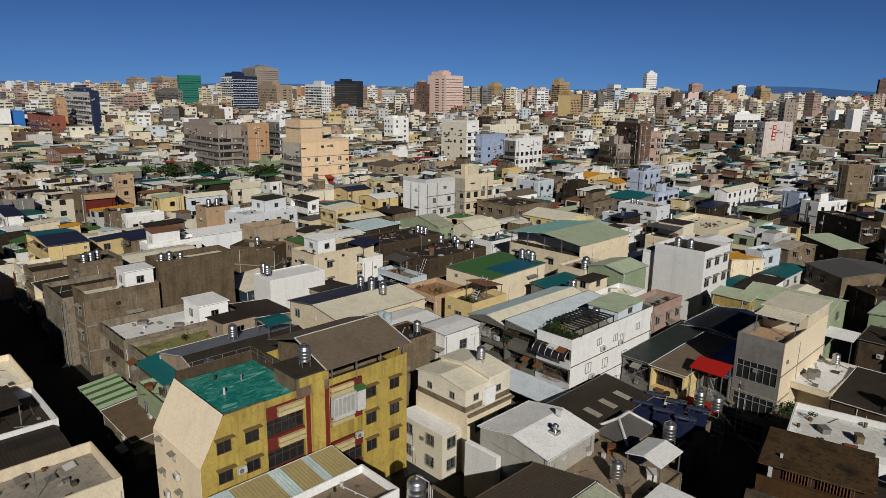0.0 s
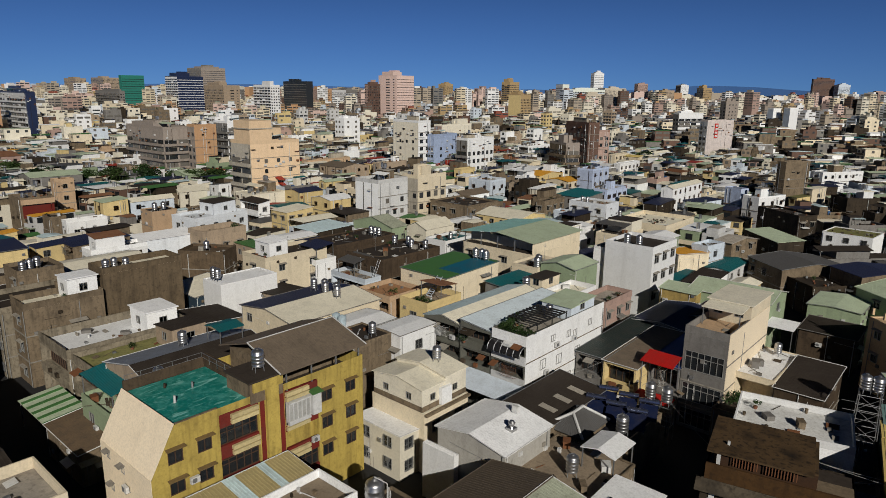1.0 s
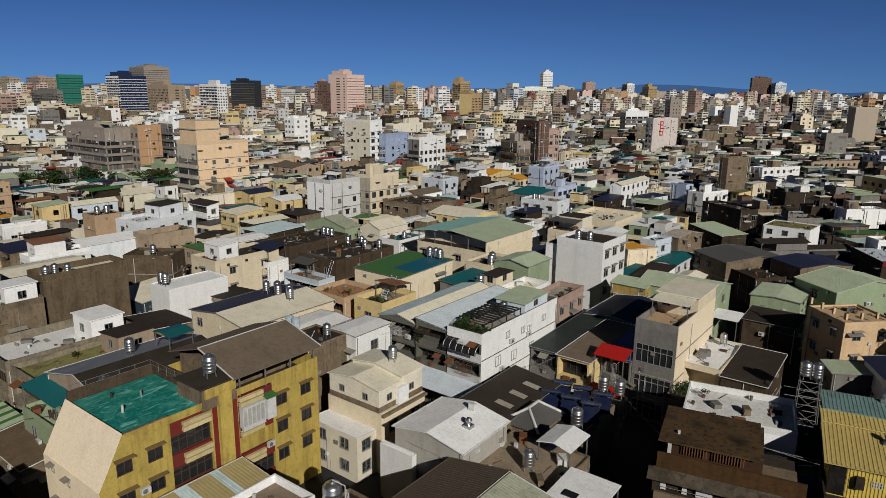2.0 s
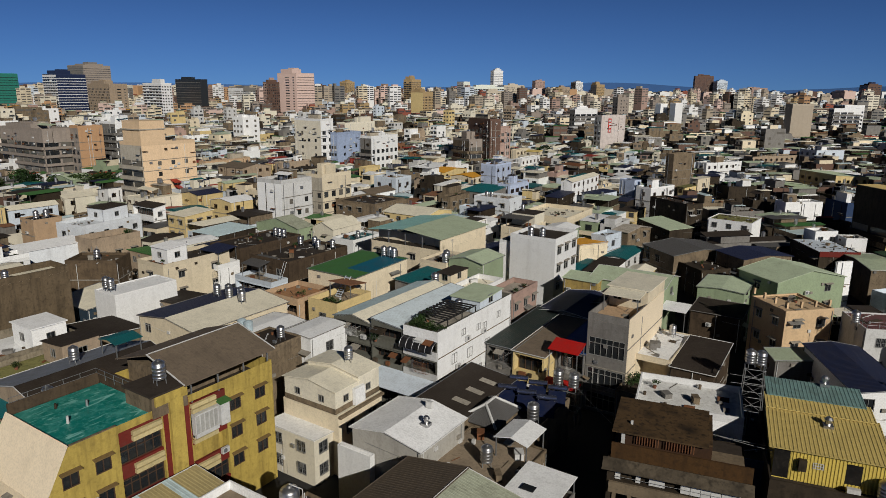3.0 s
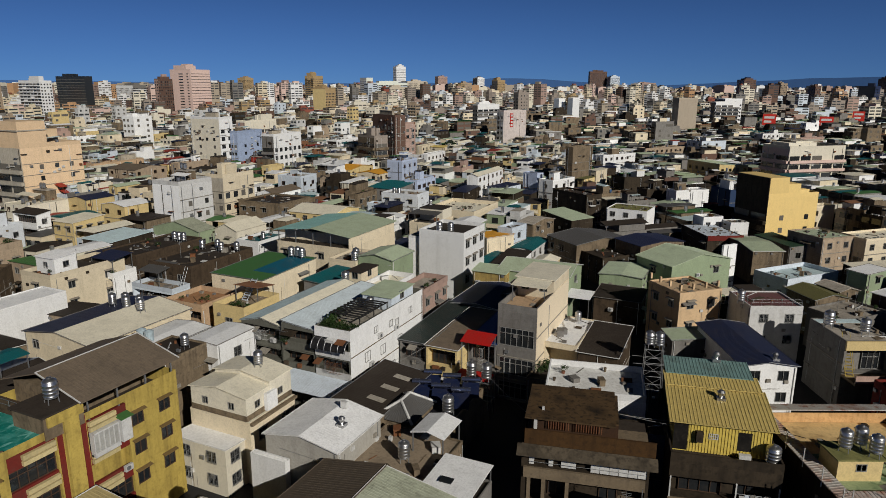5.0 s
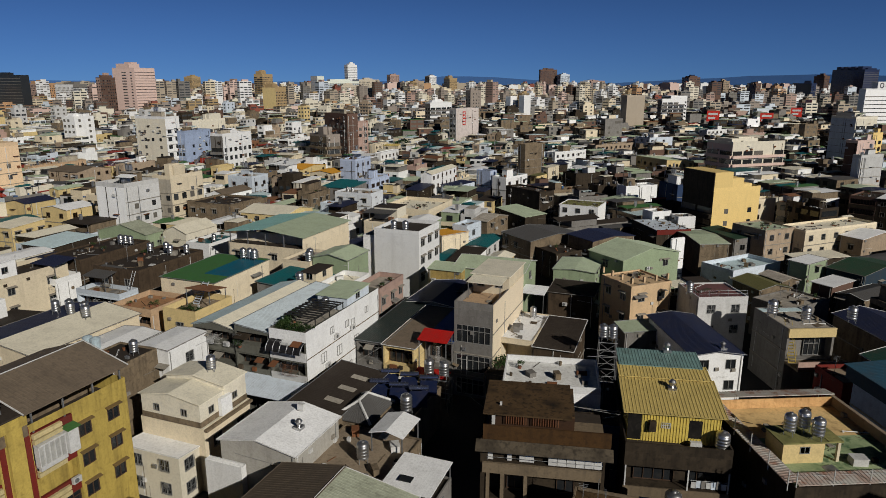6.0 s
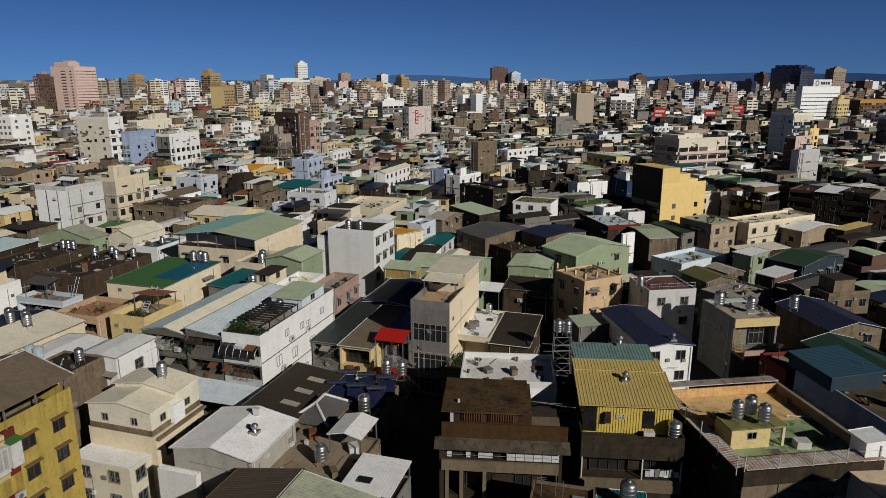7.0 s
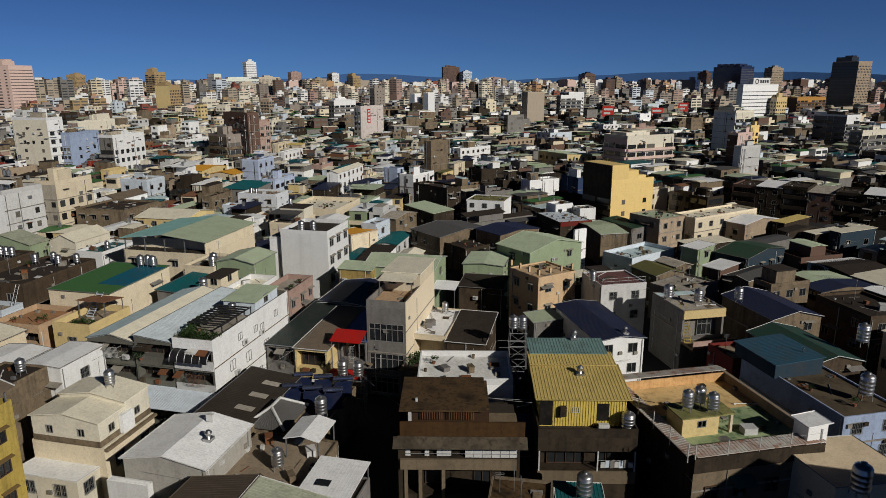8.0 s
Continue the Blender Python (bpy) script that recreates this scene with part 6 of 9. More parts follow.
part("front_wall", m, BEAM, e, "sandy sunlit front wall")
for y in (-4.6, -1.8, 1.4, 4.4):
    put_window(e, (7.64, y, 4.6), math.pi / 2, 1.3, 1.3, "dark")
m = Mesh()
m.sheet((7.5, -2.8, 6.6), (8.7, -2.8, 6.1), (8.7, -0.8, 6.1), (7.5, -0.8, 6.6), 0.06)
part("hood", m.weld(), R_TEAL, e, "teal sheet hood over a window")
m = gable_mesh(14.6, 1.2, 9.0, 0.15, "n", 0.0, cy=-6.5, rib=0.035)
part("edge_sheet", m, RUSTYPALE, e, "grey ribbed sheet along the terrace edge")
m = gable_mesh(1.5, 12.6, 9.0, 0.15, "w", 0.0, cx=7.0, rib=0.035)
part("edge_sheet", m, RUSTYPALE, e, "grey ribbed sheet along the terrace edge")
m = gable_mesh(1.6, 12.0, 9.4, 0.2, "e", 0.0, cx=-7.2, rib=0.035)
part("edge_sheet", m, RUSTYPALE, e, "rusty ribbed sheet along the terrace edge")
v = volume(e, 8.8, 57.9, 2.7, 3.7, 8.3, 1.95, YELLOWW, MOSS, south=0, east=1, over=0.2, win=(0.9, 0.7))
qx, qy = local(e, 8.8, 57.9)
m = Mesh()
m.box(qx - 2.75, qy + 3.7 + 0.2, 10.253, qx + 0.2, qy + 5.2, 10.41)
part("porch_roof", m, MOSS, e, "mossy slab over an open porch")
m = Mesh()
m.box(qx - 0.25, qy + 4.9, 8.3, qx, qy + 5.15, 10.25)
part("porch_post", m, CREAM, e)
m = Mesh()
m.box(qx - 2.7, qy + 3.71, 8.3, qx - 2.5, qy + 5.15, 10.25)
part("porch_wall", m, CREAM, e)
for k, (x, y) in enumerate(((9.3, 59.5), (10.5, 60.6), (11.5, 59.5))):
    water_tank(x, y, 10.42, 1.12, 1.05)
# navy gabled house
e = house(1.2, 80.2, 14.4, 6.4, 8.2, WHITE, R_NAVY, "x", 0.5, yaw=-65, label="white house with a navy blue sheet roof", east=2, south=0, skip=0)
vent(4.6, 83.0, 8.75, -65)
house(-7.5, 88.5, 4.0, 6.0, 7.0, GREYW, R_SAGE, "n", 0.4, yaw=-65, label="low shed with a sage roof", south=0, east=0)
SANDY = paint("sandy_peach_render", (0.56, 0.40, 0.24), stain=0.15, streak=0.3)
e = house(-8.0, 99.8, 7.4, 7.8, 10.0, SANDY, SANDY, yaw=-45, label="peach coloured house with posts on its roof edge", parapet=0.25, south=2, east=2, skip=0)
for k in range(4):
    for (a, b) in ((-3.5 + 2.3 * k, -3.7), (3.5, -3.7 + 2.3 * k)):
        m = Mesh()
        m.box(a - 0.15, b - 0.15, 10.6, a + 0.15, b + 0.15, 11.5)
        part("roof_post", m, SANDY, e)
e = house(-11.2, 118.0, 9.0, 14.0, 9.4, SAGEW, R_SAGE, "x", 1.6, yaw=-40, label="green sheet house with a wide green gable roof", south=1, east=2)
house(-3.7, 134.5, 0.5, 3.5, 10.5, WHITE, R_WHITE, yaw=-40, label="tall white panel wall at the end of a shed", south=0, east=0, parapet=0, messy=0)
house(-8.2, 126.9, 0.4, 6.6, 7.6, WHITE, R_WHITE, yaw=-40, label="long low white wall beside a shed", south=0, east=0, parapet=0, messy=0)
e = house(1.6, 99.5, 7.3, 7.5, 9.6, PALEG, paint("maroon_deck", (0.144, 0.0648, 0.0648)), yaw=-65, label="white house with a maroon roof deck", parapet=0.2, south=0, east=2, skip=0)
rail(e, ((-3.5, -3.6), (3.5, -3.6), (3.5, 3.6)), 9.8, 0.9)
water_tank(0.2, 101.0, 9.6, 1.2)
e = house(12.6, 91.4, 8.4, 6.4, 9.2, GREYW, R_PALE, yaw=-65, label="grey house with a cream front and an outdoor stair", parapet=0.15,
          holes={"e": [(-2.9, 2.9, 5.0, 8.1, 1.3, True)]})
m = Mesh()
m.box(4.203, -3.2, 8.15, 4.5, 3.2, 9.35)
part("fascia", m, YELLOWW, e, "cream fascia over an open porch")
put_window(e, (3.1, 0.9, 5.1), math.pi / 2, 2.2, 2.4)
m = Mesh()
m.box(4.21, -3.2, 4.6, 7.2, 3.2, 4.9)
part("terrace", m, BEAM, e, "sandy front terrace")
m = Mesh()
m.box(7.0, -3.2, 4.903, 7.2, 3.2, 5.9)
part("terrace_wall", m, PINK, e, "pinkish terrace wall")
m = Mesh()
m.box(-4.0, -3.05, 9.21, -2.6, 3.05, 9.26)
part("roof_strip", m, R_PBLUE, e, "pale teal strip along the roof edge")
m = Mesh()
for i in range(11):
    m.box(-0.45, 0.26 * i, 0.36 * i, 0.45, 0.26 * i + 0.28, 0.36 * i + 0.05)
for x in (-0.45, 0.45):
    m.bar((x, 0, 0), (x, 2.9, 4.0), 0.05)
    m.bar((x, 0, 0.9), (x, 2.9, 4.9), 0.03)
ob = tagged(new("outdoor_stair", m.data("outdoor_stair", OCHRE)), "ochre steel stair from a terrace up to a roof", "stair")
ob.location = (e.location.x + 5.0 * math.cos(radians(-65)) + 2.6 * math.sin(radians(-65)), e.location.y + 5.0 * math.sin(radians(-65)) - 2.6 * math.cos(radians(-65)), 4.9)
ob.rotation_euler = (0, 0, radians(-65 + 80))
water_tank(11.0, 96.2, 9.2, 1.4)
water_tank(15.0, 95.4, 9.2, 1.3)
house(17.5, 81.5, 5.2, 4.0, 6.4, BRICKR, TAN, yaw=-65, label="low red walled terrace", parapet=0.5, south=0, east=0)
e = house(24.4, 92.8, 11.3, 7.6, 8.4, CONC, R_NAVY, "x", 1.0, yaw=-65, label="house with a wide dark blue sheet roof", south=0, east=2)
water_tank(20.6, 97.0, 9.4, 1.3)
house(37.0, 95.0, 10.0, 8.0, 8.8, DARKBR, R_BROWN, yaw=-65, label="dark brown house with beige sills", parapet=0.4, south=2, east=2)
# white side walls get the blue of their shade as base colour
e = house(24.6, 65.4, 15.6, 7.0, 8.2, PALEBLUEW, paint("brown_dirty_screed", (0.10, 0.078, 0.05), stain=0.7, streak=0, dirt=(0.03, 0.022, 0.014), blot=0.35), yaw=-65, label="long house with pale blue side walls and a soiled roof", parapet=0.2, south=0, east=2)
volume(e, 20.2, 73.6, 7.0, 6.0, 8.2, 1.6, NAVYW, paint("roof_dull_blue_sheet", (0.03, 0.085, 0.13), rough=0.5), "n", 0.4, south=0, east=0)
house(19.4, 58.6, 1.8, 2.0, 10.4, WHITE, R_WHITE, "n", 0.2, yaw=-65, label="white sheet box house", south=0, east=0)
house(20.4, 53.6, 7.0, 8.0, 7.4, PALECREAM, TANROOF, "s", 0.5, yaw=-65, label="house with a cream sheet roof", south=0, east=0)
house(8.4, 66.0, 5.0, 6.0, 6.6, CONC, RUST, "n", 0.4, yaw=-65, label="low shed with a rusty roof", south=0, east=0)
house(25.0, 78.0, 11.0, 7.0, 8.2, DARKBR, paint("roof_dirty_green_sheet", (0.018, 0.05, 0.038), rough=0.6, stain=0.5), "x", 1.0, yaw=-65, label="house with a dark teal sheet roof", south=0, east=1)
water_tank(32.0, 83.5, 9.2, 1.5, 1.1)
water_tank(27.9, 70.0, 8.45, 1.5, 1.1)
water_tank(21.6, 52.4, 7.9, 1.6, 1.1)
# long cream block and its neighbours
house(22.7, 159.1, 7.0, 23.5, 8.8, CREAM, R_CREAM, yaw=-45, label="long cream house with a flat roof", parapet=0.5, south=2, east=5)
house(14.5, 155.0, 9.0, 9.0, 9.2, BEIGE, R_SAGE, yaw=-45, label="beige house with a sage flat roof", parapet=0.3, south=2, east=2)
house(34.3, 162.6, 5.1, 13.1, 7.5, BEIGE, R_WHITE, "x", 1.0, label="house with a white sheet gable roof", south=1, east=0, yaw=-45)
# left middle
house(-91.7, 51.5, 5.4, 10.4, 9.8, WHITE, R_WHITE, label="white house with a flat roof and two tanks", parapet=0.15, south=1, east=0, messy=0)
house(-99.0, 51.0, 9.6, 7.6, 6.4, NAVYW, R_CREAM, "n", 0.8, label="low house with a pale cream sheet roof", south=0, east=0)
for k in range(2):
    water_tank(-95.6 + 1.2 * k, 52.6, 9.9, 1.2)
e = house(-71.2, 50.2, 12.6, 16.0, 8.8, CREAM, R_CREAM, "y", 0.9, label="broad house with a roof half navy and half cream", roof2=R_NAVY, south=3, east=0)
for k in range(5):
    water_tank(-80.5 + 1.4 * k, 61.0 + 1.0 * (k % 2), 9.4, 1.15)
house(-64.4, 54.5, 6.0, 8.4, 8.2, BLUEWHITE, R_WHITE, "y", 0.3, label="bluish white sheet clad house with plastic tanks", south=1, east=0)
for k in range(2):
    m = Mesh()
    m.cyl(0, 0, 0, 1.3, 0.55, 0.6, 14)
    m.cyl(0, 0, 1.3, 1.5, 0.6, 0.2, 14)
    ob = tagged(new("plastic_tank", m.data("plastic_tank", plain("pale_blue_plastic", (0.36, 0.446, 0.49), 0.4))), "pale blue plastic water tank on a roof", "water tank", "plastic tanks")
    ob.location = (-68.4 + 1.3 * k, 55.4, 8.5)
e = house(-100.2, 65.3, 7.4, 14.0, 9.6, CREAM, R_CONC, label="cream house with an outdoor roof stair and planters", parapet=0.7, south=1, east=2)
volume(e, -102.0, 67.5, 4.6, 4.0, 9.6, 2.7, WHITE, R_WHITE, "n", 0.3)
house(-82.9, 77.9, 9.8, 15.2, 10.4, DARKBR, R_CONC, label="broad brown house with a black stained flat roof", parapet=0.35, south=2, east=0, messy=8)
for k in range(4):
    water_tank(-84.2 - 2.3 * k, 90.4 - 1.5 * (k % 2), 10.4, 1.1)
canopy(-87.6, 75.4, 4.6, 4.2, 9.7, 7.2, R_GREY, "n", 0.8, label="grey sheet canopy on a front terrace")
house(-83.2, 74.0, 9.2, 3.8, 7.2, BLUEWHITE, TAN, label="pale blue front terrace with potted plants", parapet=0.7, balcony=True, east=0, messy=6)
house(-98.9, 80.7, 8.7, 16.0, 10.0, DARKBR, R_BROWN, label="old brown house with a soiled flat roof", parapet=0.3, south=1, east=0, messy=6)
for k in range(3):
    water_tank(-100.0 - 1.2 * k, 93.0, 10.0, 1.15)
house(-98.9, 75.6, 8.0, 4.9, 7.4, WHITE, TAN, label="white front part of an old house", parapet=0.8, balcony=True, east=0)
canopy(-99.2, 76.0, 5.4, 4.2, 10.4, 7.4, R_NAVY, "n", 0.5, label="dark blue sheet canopy over a front terrace")
for i in range(5):
    shrub(-99.6 - 1.2 * i, 76.2, 7.4, 0.5, 0.8, seed=i, tint=i % 3)
TAKEN.extend([(-108, 62, -73, 97), (-96, 42, -84, 52), (-142, 13.5, -58, 25), (-60, 14, -26, 45)])
m = Mesh()
for i in range(10):
    m.bar((-0.3, 0.16 * i, 0.33 * i), (0.3, 0.16 * i, 0.33 * i), 0.03)
for x in (-0.3, 0.3):
    m.bar((x, -0.1, -0.2), (x, 1.6, 3.3), 0.04)
ob = tagged(new("ladder", m.data("ladder", GALV)), "steel ladder leaning on a roof canopy", "ladder")
ob.location = (-83.6, 76.2, 7.4)
house(-84.6, 43.0, 8.0, 8.2, 6.6, CONC, R_BROWN, "s", 0.7, label="low house with a brown sheet roof between taller ones", south=1, east=0)
house(-86.0, 58.8, 8.0, 5.6, 7.0, BEIGE, R_BROWN, "e", 0.6, label="low beige house with a brown sheet roof", south=1, east=0)
house(-1.9, 43.6, 5.2, 7.2, 6.6, CONC, ROOFDIRT, yaw=3, label="low house with a soiled brown roof and pale edges", parapet=0.25, south=0, east=0)
house(2.4, 49.0, 3.8, 5.4, 4.4, CONC, R_TEAL, "n", 0.3, yaw=8, label="low shed with a teal sheet roof", south=0, east=0)
water_tank(0.4, 52.2, 4.6, 1.5, 1.0, "large ribbed steel water tank on a low shed")
e = house(-143.3, 75.2, 9.0, 15.3, 9.6, COOLW, COOLW, yaw=8, label="cool white house with a roof room and walled roof", parapet=0.7, south=2, east=4)
volume(e, -147.2, 82.4, 5.6, 6.4, 9.6, 2.9, COOLW, R_BROWN, "n", 0.3, south=1, east=1)
house(-156.5, 71.2, 6.0, 6.4, 10.4, PEACH, R_CONC, label="peach box house with tanks on its roof", parapet=0.3, south=0, east=1)
for k in range(2):
    water_tank(-157.8, 72.6 + 2.2 * k, 10.4, 1.3)
e = house(-133.0, 71.2, 6.3, 10.8, 8.0, BEIGE, TAN, label="tan house with a walled roof yard and plants", parapet=1.3, south=1, east=1)
shrub(-134.4, 80.2, 8.0, 1.1, 1.9, "green shrub in a walled roof yard", seed=15)
house(-138.6, 59.2, 5.0, 13.5, 8.0, COOLW, R_WHITE, "w", 0.6, label="long low house with a bluish white sheet roof", south=0, east=0)
house(-111.4, 63.5, 9.0, 6.0, 9.3, BROWNW, BROWNW, yaw=35, label="dark brown stained house with a flat roof", parapet=0.5, south=0, east=0)
water_tank(-116.6, 63.1, 9.3, 1.15)
house(-208.0, 67.4, 3.0, 5.3, 13.5, PEACH, R_CONC, "flat", label="narrow peach stair tower house", parapet=0.4, south=0, east=1, skip=0, yaw=0)
e = house(-194.5, 54.5, 9.4, 8.0, 11.0, CONC, TAN, label="brown house with a red painted front under a cream band", parapet=0.4, south=0, east=0, messy=0)
m = Mesh()
m.box(4.70, -3.70, 6.0, 4.82, 3.90, 9.2)
part("front", m, BRICKR, e, "dark red painted front")
m = Mesh()
m.box(4.70, -4.00, 9.6, 5.40, 4.00, 10.9)
part("cornice", m, PEACH, e, "sandy cream band over the front")
PALESAGE = paint("roof_pale_sage_sheet", (0.58, 0.62, 0.52), rough=0.5, stain=0.2, streak=0.06)
house(-111.3, 107.8, 14.0, 5.0, 8, SAGEW, PALESAGE, "y", 1.9, label="sage painted house with a pale sheet gable", south=1, east=2, skip=0, yaw=0)
house(-105.6, 113.6, 6.6, 10.3, 7.5, PALECREAM, R_CREAM, "y", 1.5, label="low cream house with a cream sheet gable", south=0, east=4, skip=0, yaw=0)
house(-91.2, 104.2, 5.8, 9.9, 8, WHITE, R_TEAL, "flat", label="white walled roof terrace with a teal floor", parapet=0.6, south=0, east=1, yaw=0)

# ---- cables across the lane ----
for i, (a, b) in enumerate((((-9.5, 57.5, 10.6), (3.4, 60.0, 10.4)), ((-9.0, 58.2, 10.2), (3.0, 61.0, 10.9)), ((-30, 72.0, 7.0), (-17, 60, 6.4)), ((-41, 60.5, 6.2), (-36.6, 72.3, 6.8)))):
    m = Mesh()
    a, b = Vector(a), Vector(b)
    pts = [a.lerp(b, t / 8) - Vector((0, 0, 0.5 * math.sin(math.pi * t / 8))) for t in range(9)]
    for q, r in zip(pts, pts[1:]):
        m.bar(q, r, 0.025, 4)
    tagged(new("cable", m.weld().data("cable", PIPE)), "thin sagging cable strung between houses", "cable", "cables")

# ---- middle distance ----
OLIVE = paint("roof_olive_sheet", (0.13, 0.125, 0.05), rough=0.55, stain=0.2, streak=0.05)
house(-111.1, 136.1, 13.9, 13.4, 9.5, CONC, R_CONC, "flat", label="old brown concrete house with a rough flat roof", parapet=0.5, south=1, east=1, yaw=0)
house(-133.2, 174.4, 9.3, 8.7, 10.7, BLUEWHITE, R_PALE, "flat", label="blue grey apartment house of four storeys", parapet=0.6, south=1, east=2, skip=0, yaw=0, panes=False, messy=0, style="dark")
house(-138.3, 211.6, 9.7, 16.6, 9, YELLOWW, R_ORANGE, "x", 1.0, label="house with a bright orange sheet roof", south=2, east=1, yaw=0, panes=False, messy=0, style="dark")
house(-122.2, 205.4, 9.1, 10.6, 9, CREAM, R_ORANGE, "y", 0.8, label="house with an orange sheet roof", south=1, east=1, yaw=0, panes=False, messy=0, style="dark")
house(-179.7, 206.8, 9.9, 9.2, 9.5, R_RED, R_RED, "flat", label="house with bright red sheet walls", parapet=0.3, south=0, east=0, yaw=0, panes=False, messy=0, style="dark")
SKYW = paint("sky_blue_painted_wall", (0.42, 0.49, 0.64), stain=0.15, streak=0.25)
house(-116.1, 211.7, 6.2, 12.1, 13, SKYW, R_PALE, "flat", label="tall sky blue house with a plain side wall", parapet=0.6, south=0, east=2, yaw=0, panes=False, messy=0, style="dark")
house(-85.7, 164.7, 11.5, 7.9, 9.5, COOLW, R_PALE, "flat", label="cool white house with tanks on a walled roof", parapet=0.6, south=1, east=1, yaw=0)
house(-91.3, 154.6, 4.7, 3.5, 8, BLUEWHITE, R_PALE, "flat", label="low pale blue annex with a walled roof", parapet=0.6, south=0, east=0, yaw=0)
house(-94.0, 135.2, 13.6, 12.3, 8.5, YELLOWW, R_CREAM, "x", 1.2, label="pale yellow house with a cream gable roof", south=1, east=1, yaw=0)
house(-99.1, 176.7, 10.2, 12.4, 9, GREYW, R_TEAL, "n", 0.8, label="house with a teal sheet roof", south=1, east=1, yaw=0, panes=False, messy=0, style="dark")
house(-80.9, 198.4, 3.8, 23.6, 11.5, WHITE, R_CREAM, "y", 0.8, label="white house of four storeys with a sheet roof", south=0, east=3, skip=0, yaw=0, panes=False, messy=0, style="dark")
house(-80.0, 186.9, 5.0, 11.0, 8, BLACKC, R_NAVY, "n", 0.6, label="low dark house with a navy sheet roof", south=0, east=0, yaw=0)
house(-58.6, 208.2, 5.6, 12.3, 10, WHITE, R_TEAL, "flat", label="white house with a teal roof", parapet=0.5, south=1, east=2, skip=0, yaw=-20, panes=False, messy=0, style="dark")
house(-66.3, 215.8, 6.0, 3.5, 11, SKYW, R_CONC, "flat", label="house with a sky blue side wall", parapet=0.4, south=0, east=0, yaw=-20, panes=False, messy=0, style="dark")
house(-41.0, 180.3, 14.8, 5.5, 10.5, BLACKC, R_CONC, "flat", label="dark sheet clad block of a house", parapet=0.4, south=0, east=2, yaw=-35)
house(-60.6, 146.6, 13.3, 16.7, 9.4, CREAM, R_CREAM, "flat", label="broad cream house with a bright flat roof", parapet=0.9, south=2, east=2, yaw=0)
house(-35.1, 242.0, 4.6, 22.7, 9, SAGEW, R_SAGE, "x", 1.4, label="sage green house with a wide gable roof", south=0, east=2, yaw=-45, panes=False, messy=0, style="dark")
house(-12.5, 282.3, 18.6, 14.3, 9.5, YELLOWW, R_SAGE, "s", 1.0, label="pale yellow house with a sage sheet roof", south=1, east=1, yaw=-45, panes=False, messy=0, style="dark")
house(-20.0, 203.6, 5.0, 11.1, 10, WHITE, R_WHITE, "flat", label="house with a tall white end wall", parapet=0.4, south=0, east=0, yaw=-50, panes=False, messy=0, style="dark")
# dark blue stands for the shade on these walls
house(-5.7, 213.9, 9.1, 5.6, 9.8, SHADEBLUEW, R_CONC, "flat", label="dark blue house in shade", parapet=0.4, south=0, east=1, yaw=-50, panes=False, messy=0, style="dark")
house(-9.8, 168.6, 4.1, 5.5, 9, WHITE, R_WHITE, "flat", label="small white roof house with a parapet", parapet=0.5, south=0, east=2, yaw=-50)
e = house(-7.8, 155.4, 13.4, 8.3, 7.5, BLACKC, BLUEWHITE, "flat", label="dark house with a pale blue roof deck and a red fascia", parapet=0.1, south=0, east=0, yaw=-60)
m = Mesh()
m.box(6.7, -4.15, 6.6, 6.85, 4.15, 7.75)
part("fascia", m, BRICKR, e, "red painted fascia band")
house(-3.7, 168.7, 4.0, 4.5, 8.5, WHITE, R_PALE, "flat", label="small white house with a wide window", parapet=0.2, south=0, east=1, yaw=-60)
house(-34.5, 175.8, 9.0, 10.6, 8.5, WHITE, MOSS, "flat", label="white house with a grassy flat roof", parapet=0.2, south=0, east=2, yaw=-95)
# two dark blocks added where deep shadow lies; their black is that shade
house(-39.1, 226.6, 7.9, 10.2, 10, BLACKC, R_CONC, "flat", label="blackened house with a dark flat roof", parapet=0.4, south=0, east=0, yaw=-45, panes=False, messy=0, style="dark")
house(-29.1, 209.1, 5.1, 10.3, 9, BLACKC, R_CONC, "flat", label="blackened low house with a dark flat roof", parapet=0.4, south=0, east=0, yaw=-45, panes=False, messy=0, style="dark")
house(-136.3, 140.2, 6.6, 11.0, 9, WHITE, R_GREY, "y", 1.0, label="white shed with a grey brown gable", south=1, east=1, yaw=0, panes=False, messy=0, style="dark")
house(-145.6, 117.0, 8.8, 8.5, 9.5, YELLOWW, R_WHITE, "y", 0.8, label="pale yellow house with a white sheet roof", south=1, east=1, yaw=0, panes=False, messy=0, style="dark")
house(-163.3, 119.6, 7.5, 8.7, 9.5, YELLOWW, R_NAVY, "y", 0.8, label="pale yellow house with a navy solar roof", south=0, east=0, yaw=0, panes=False, messy=0, style="dark")
house(-171.0, 108.3, 10.0, 12.3, 9.0, PALECREAM, R_CREAM, "flat", label="small pale cream house", parapet=0.2, south=1, east=0, yaw=0, panes=False, messy=0, style="dark")
house(-138.4, 97.1, 6.6, 8.2, 9.5, YELLOWW, R_CREAM, "n", 0.6, label="pale yellow house with a row of windows", south=2, east=3, skip=0, yaw=0)
DIRTYGREEN = paint("roof_dirty_green_paint", (0.022, 0.052, 0.03), rough=0.6, stain=0.45, streak=0.1)
house(-32.6, 136.6, 10.9, 14.7, 7, CONC, R_GREY, "x", 1.0, label="low shed with a brown grey gable roof", south=1, east=0, yaw=-40)
house(-26.2, 132.8, 9.3, 6.9, 5.5, BLACKC, R_BROWN, "flat", label="low blackened house with a soiled roof", parapet=0.3, south=0, east=0, yaw=-40)
house(-39.8, 160.0, 15.1, 6.1, 7.5, BLACKC, R_SAGE, "n", 0.5, label="dark house under a pale sage sheet roof", south=0, east=0, yaw=-45)
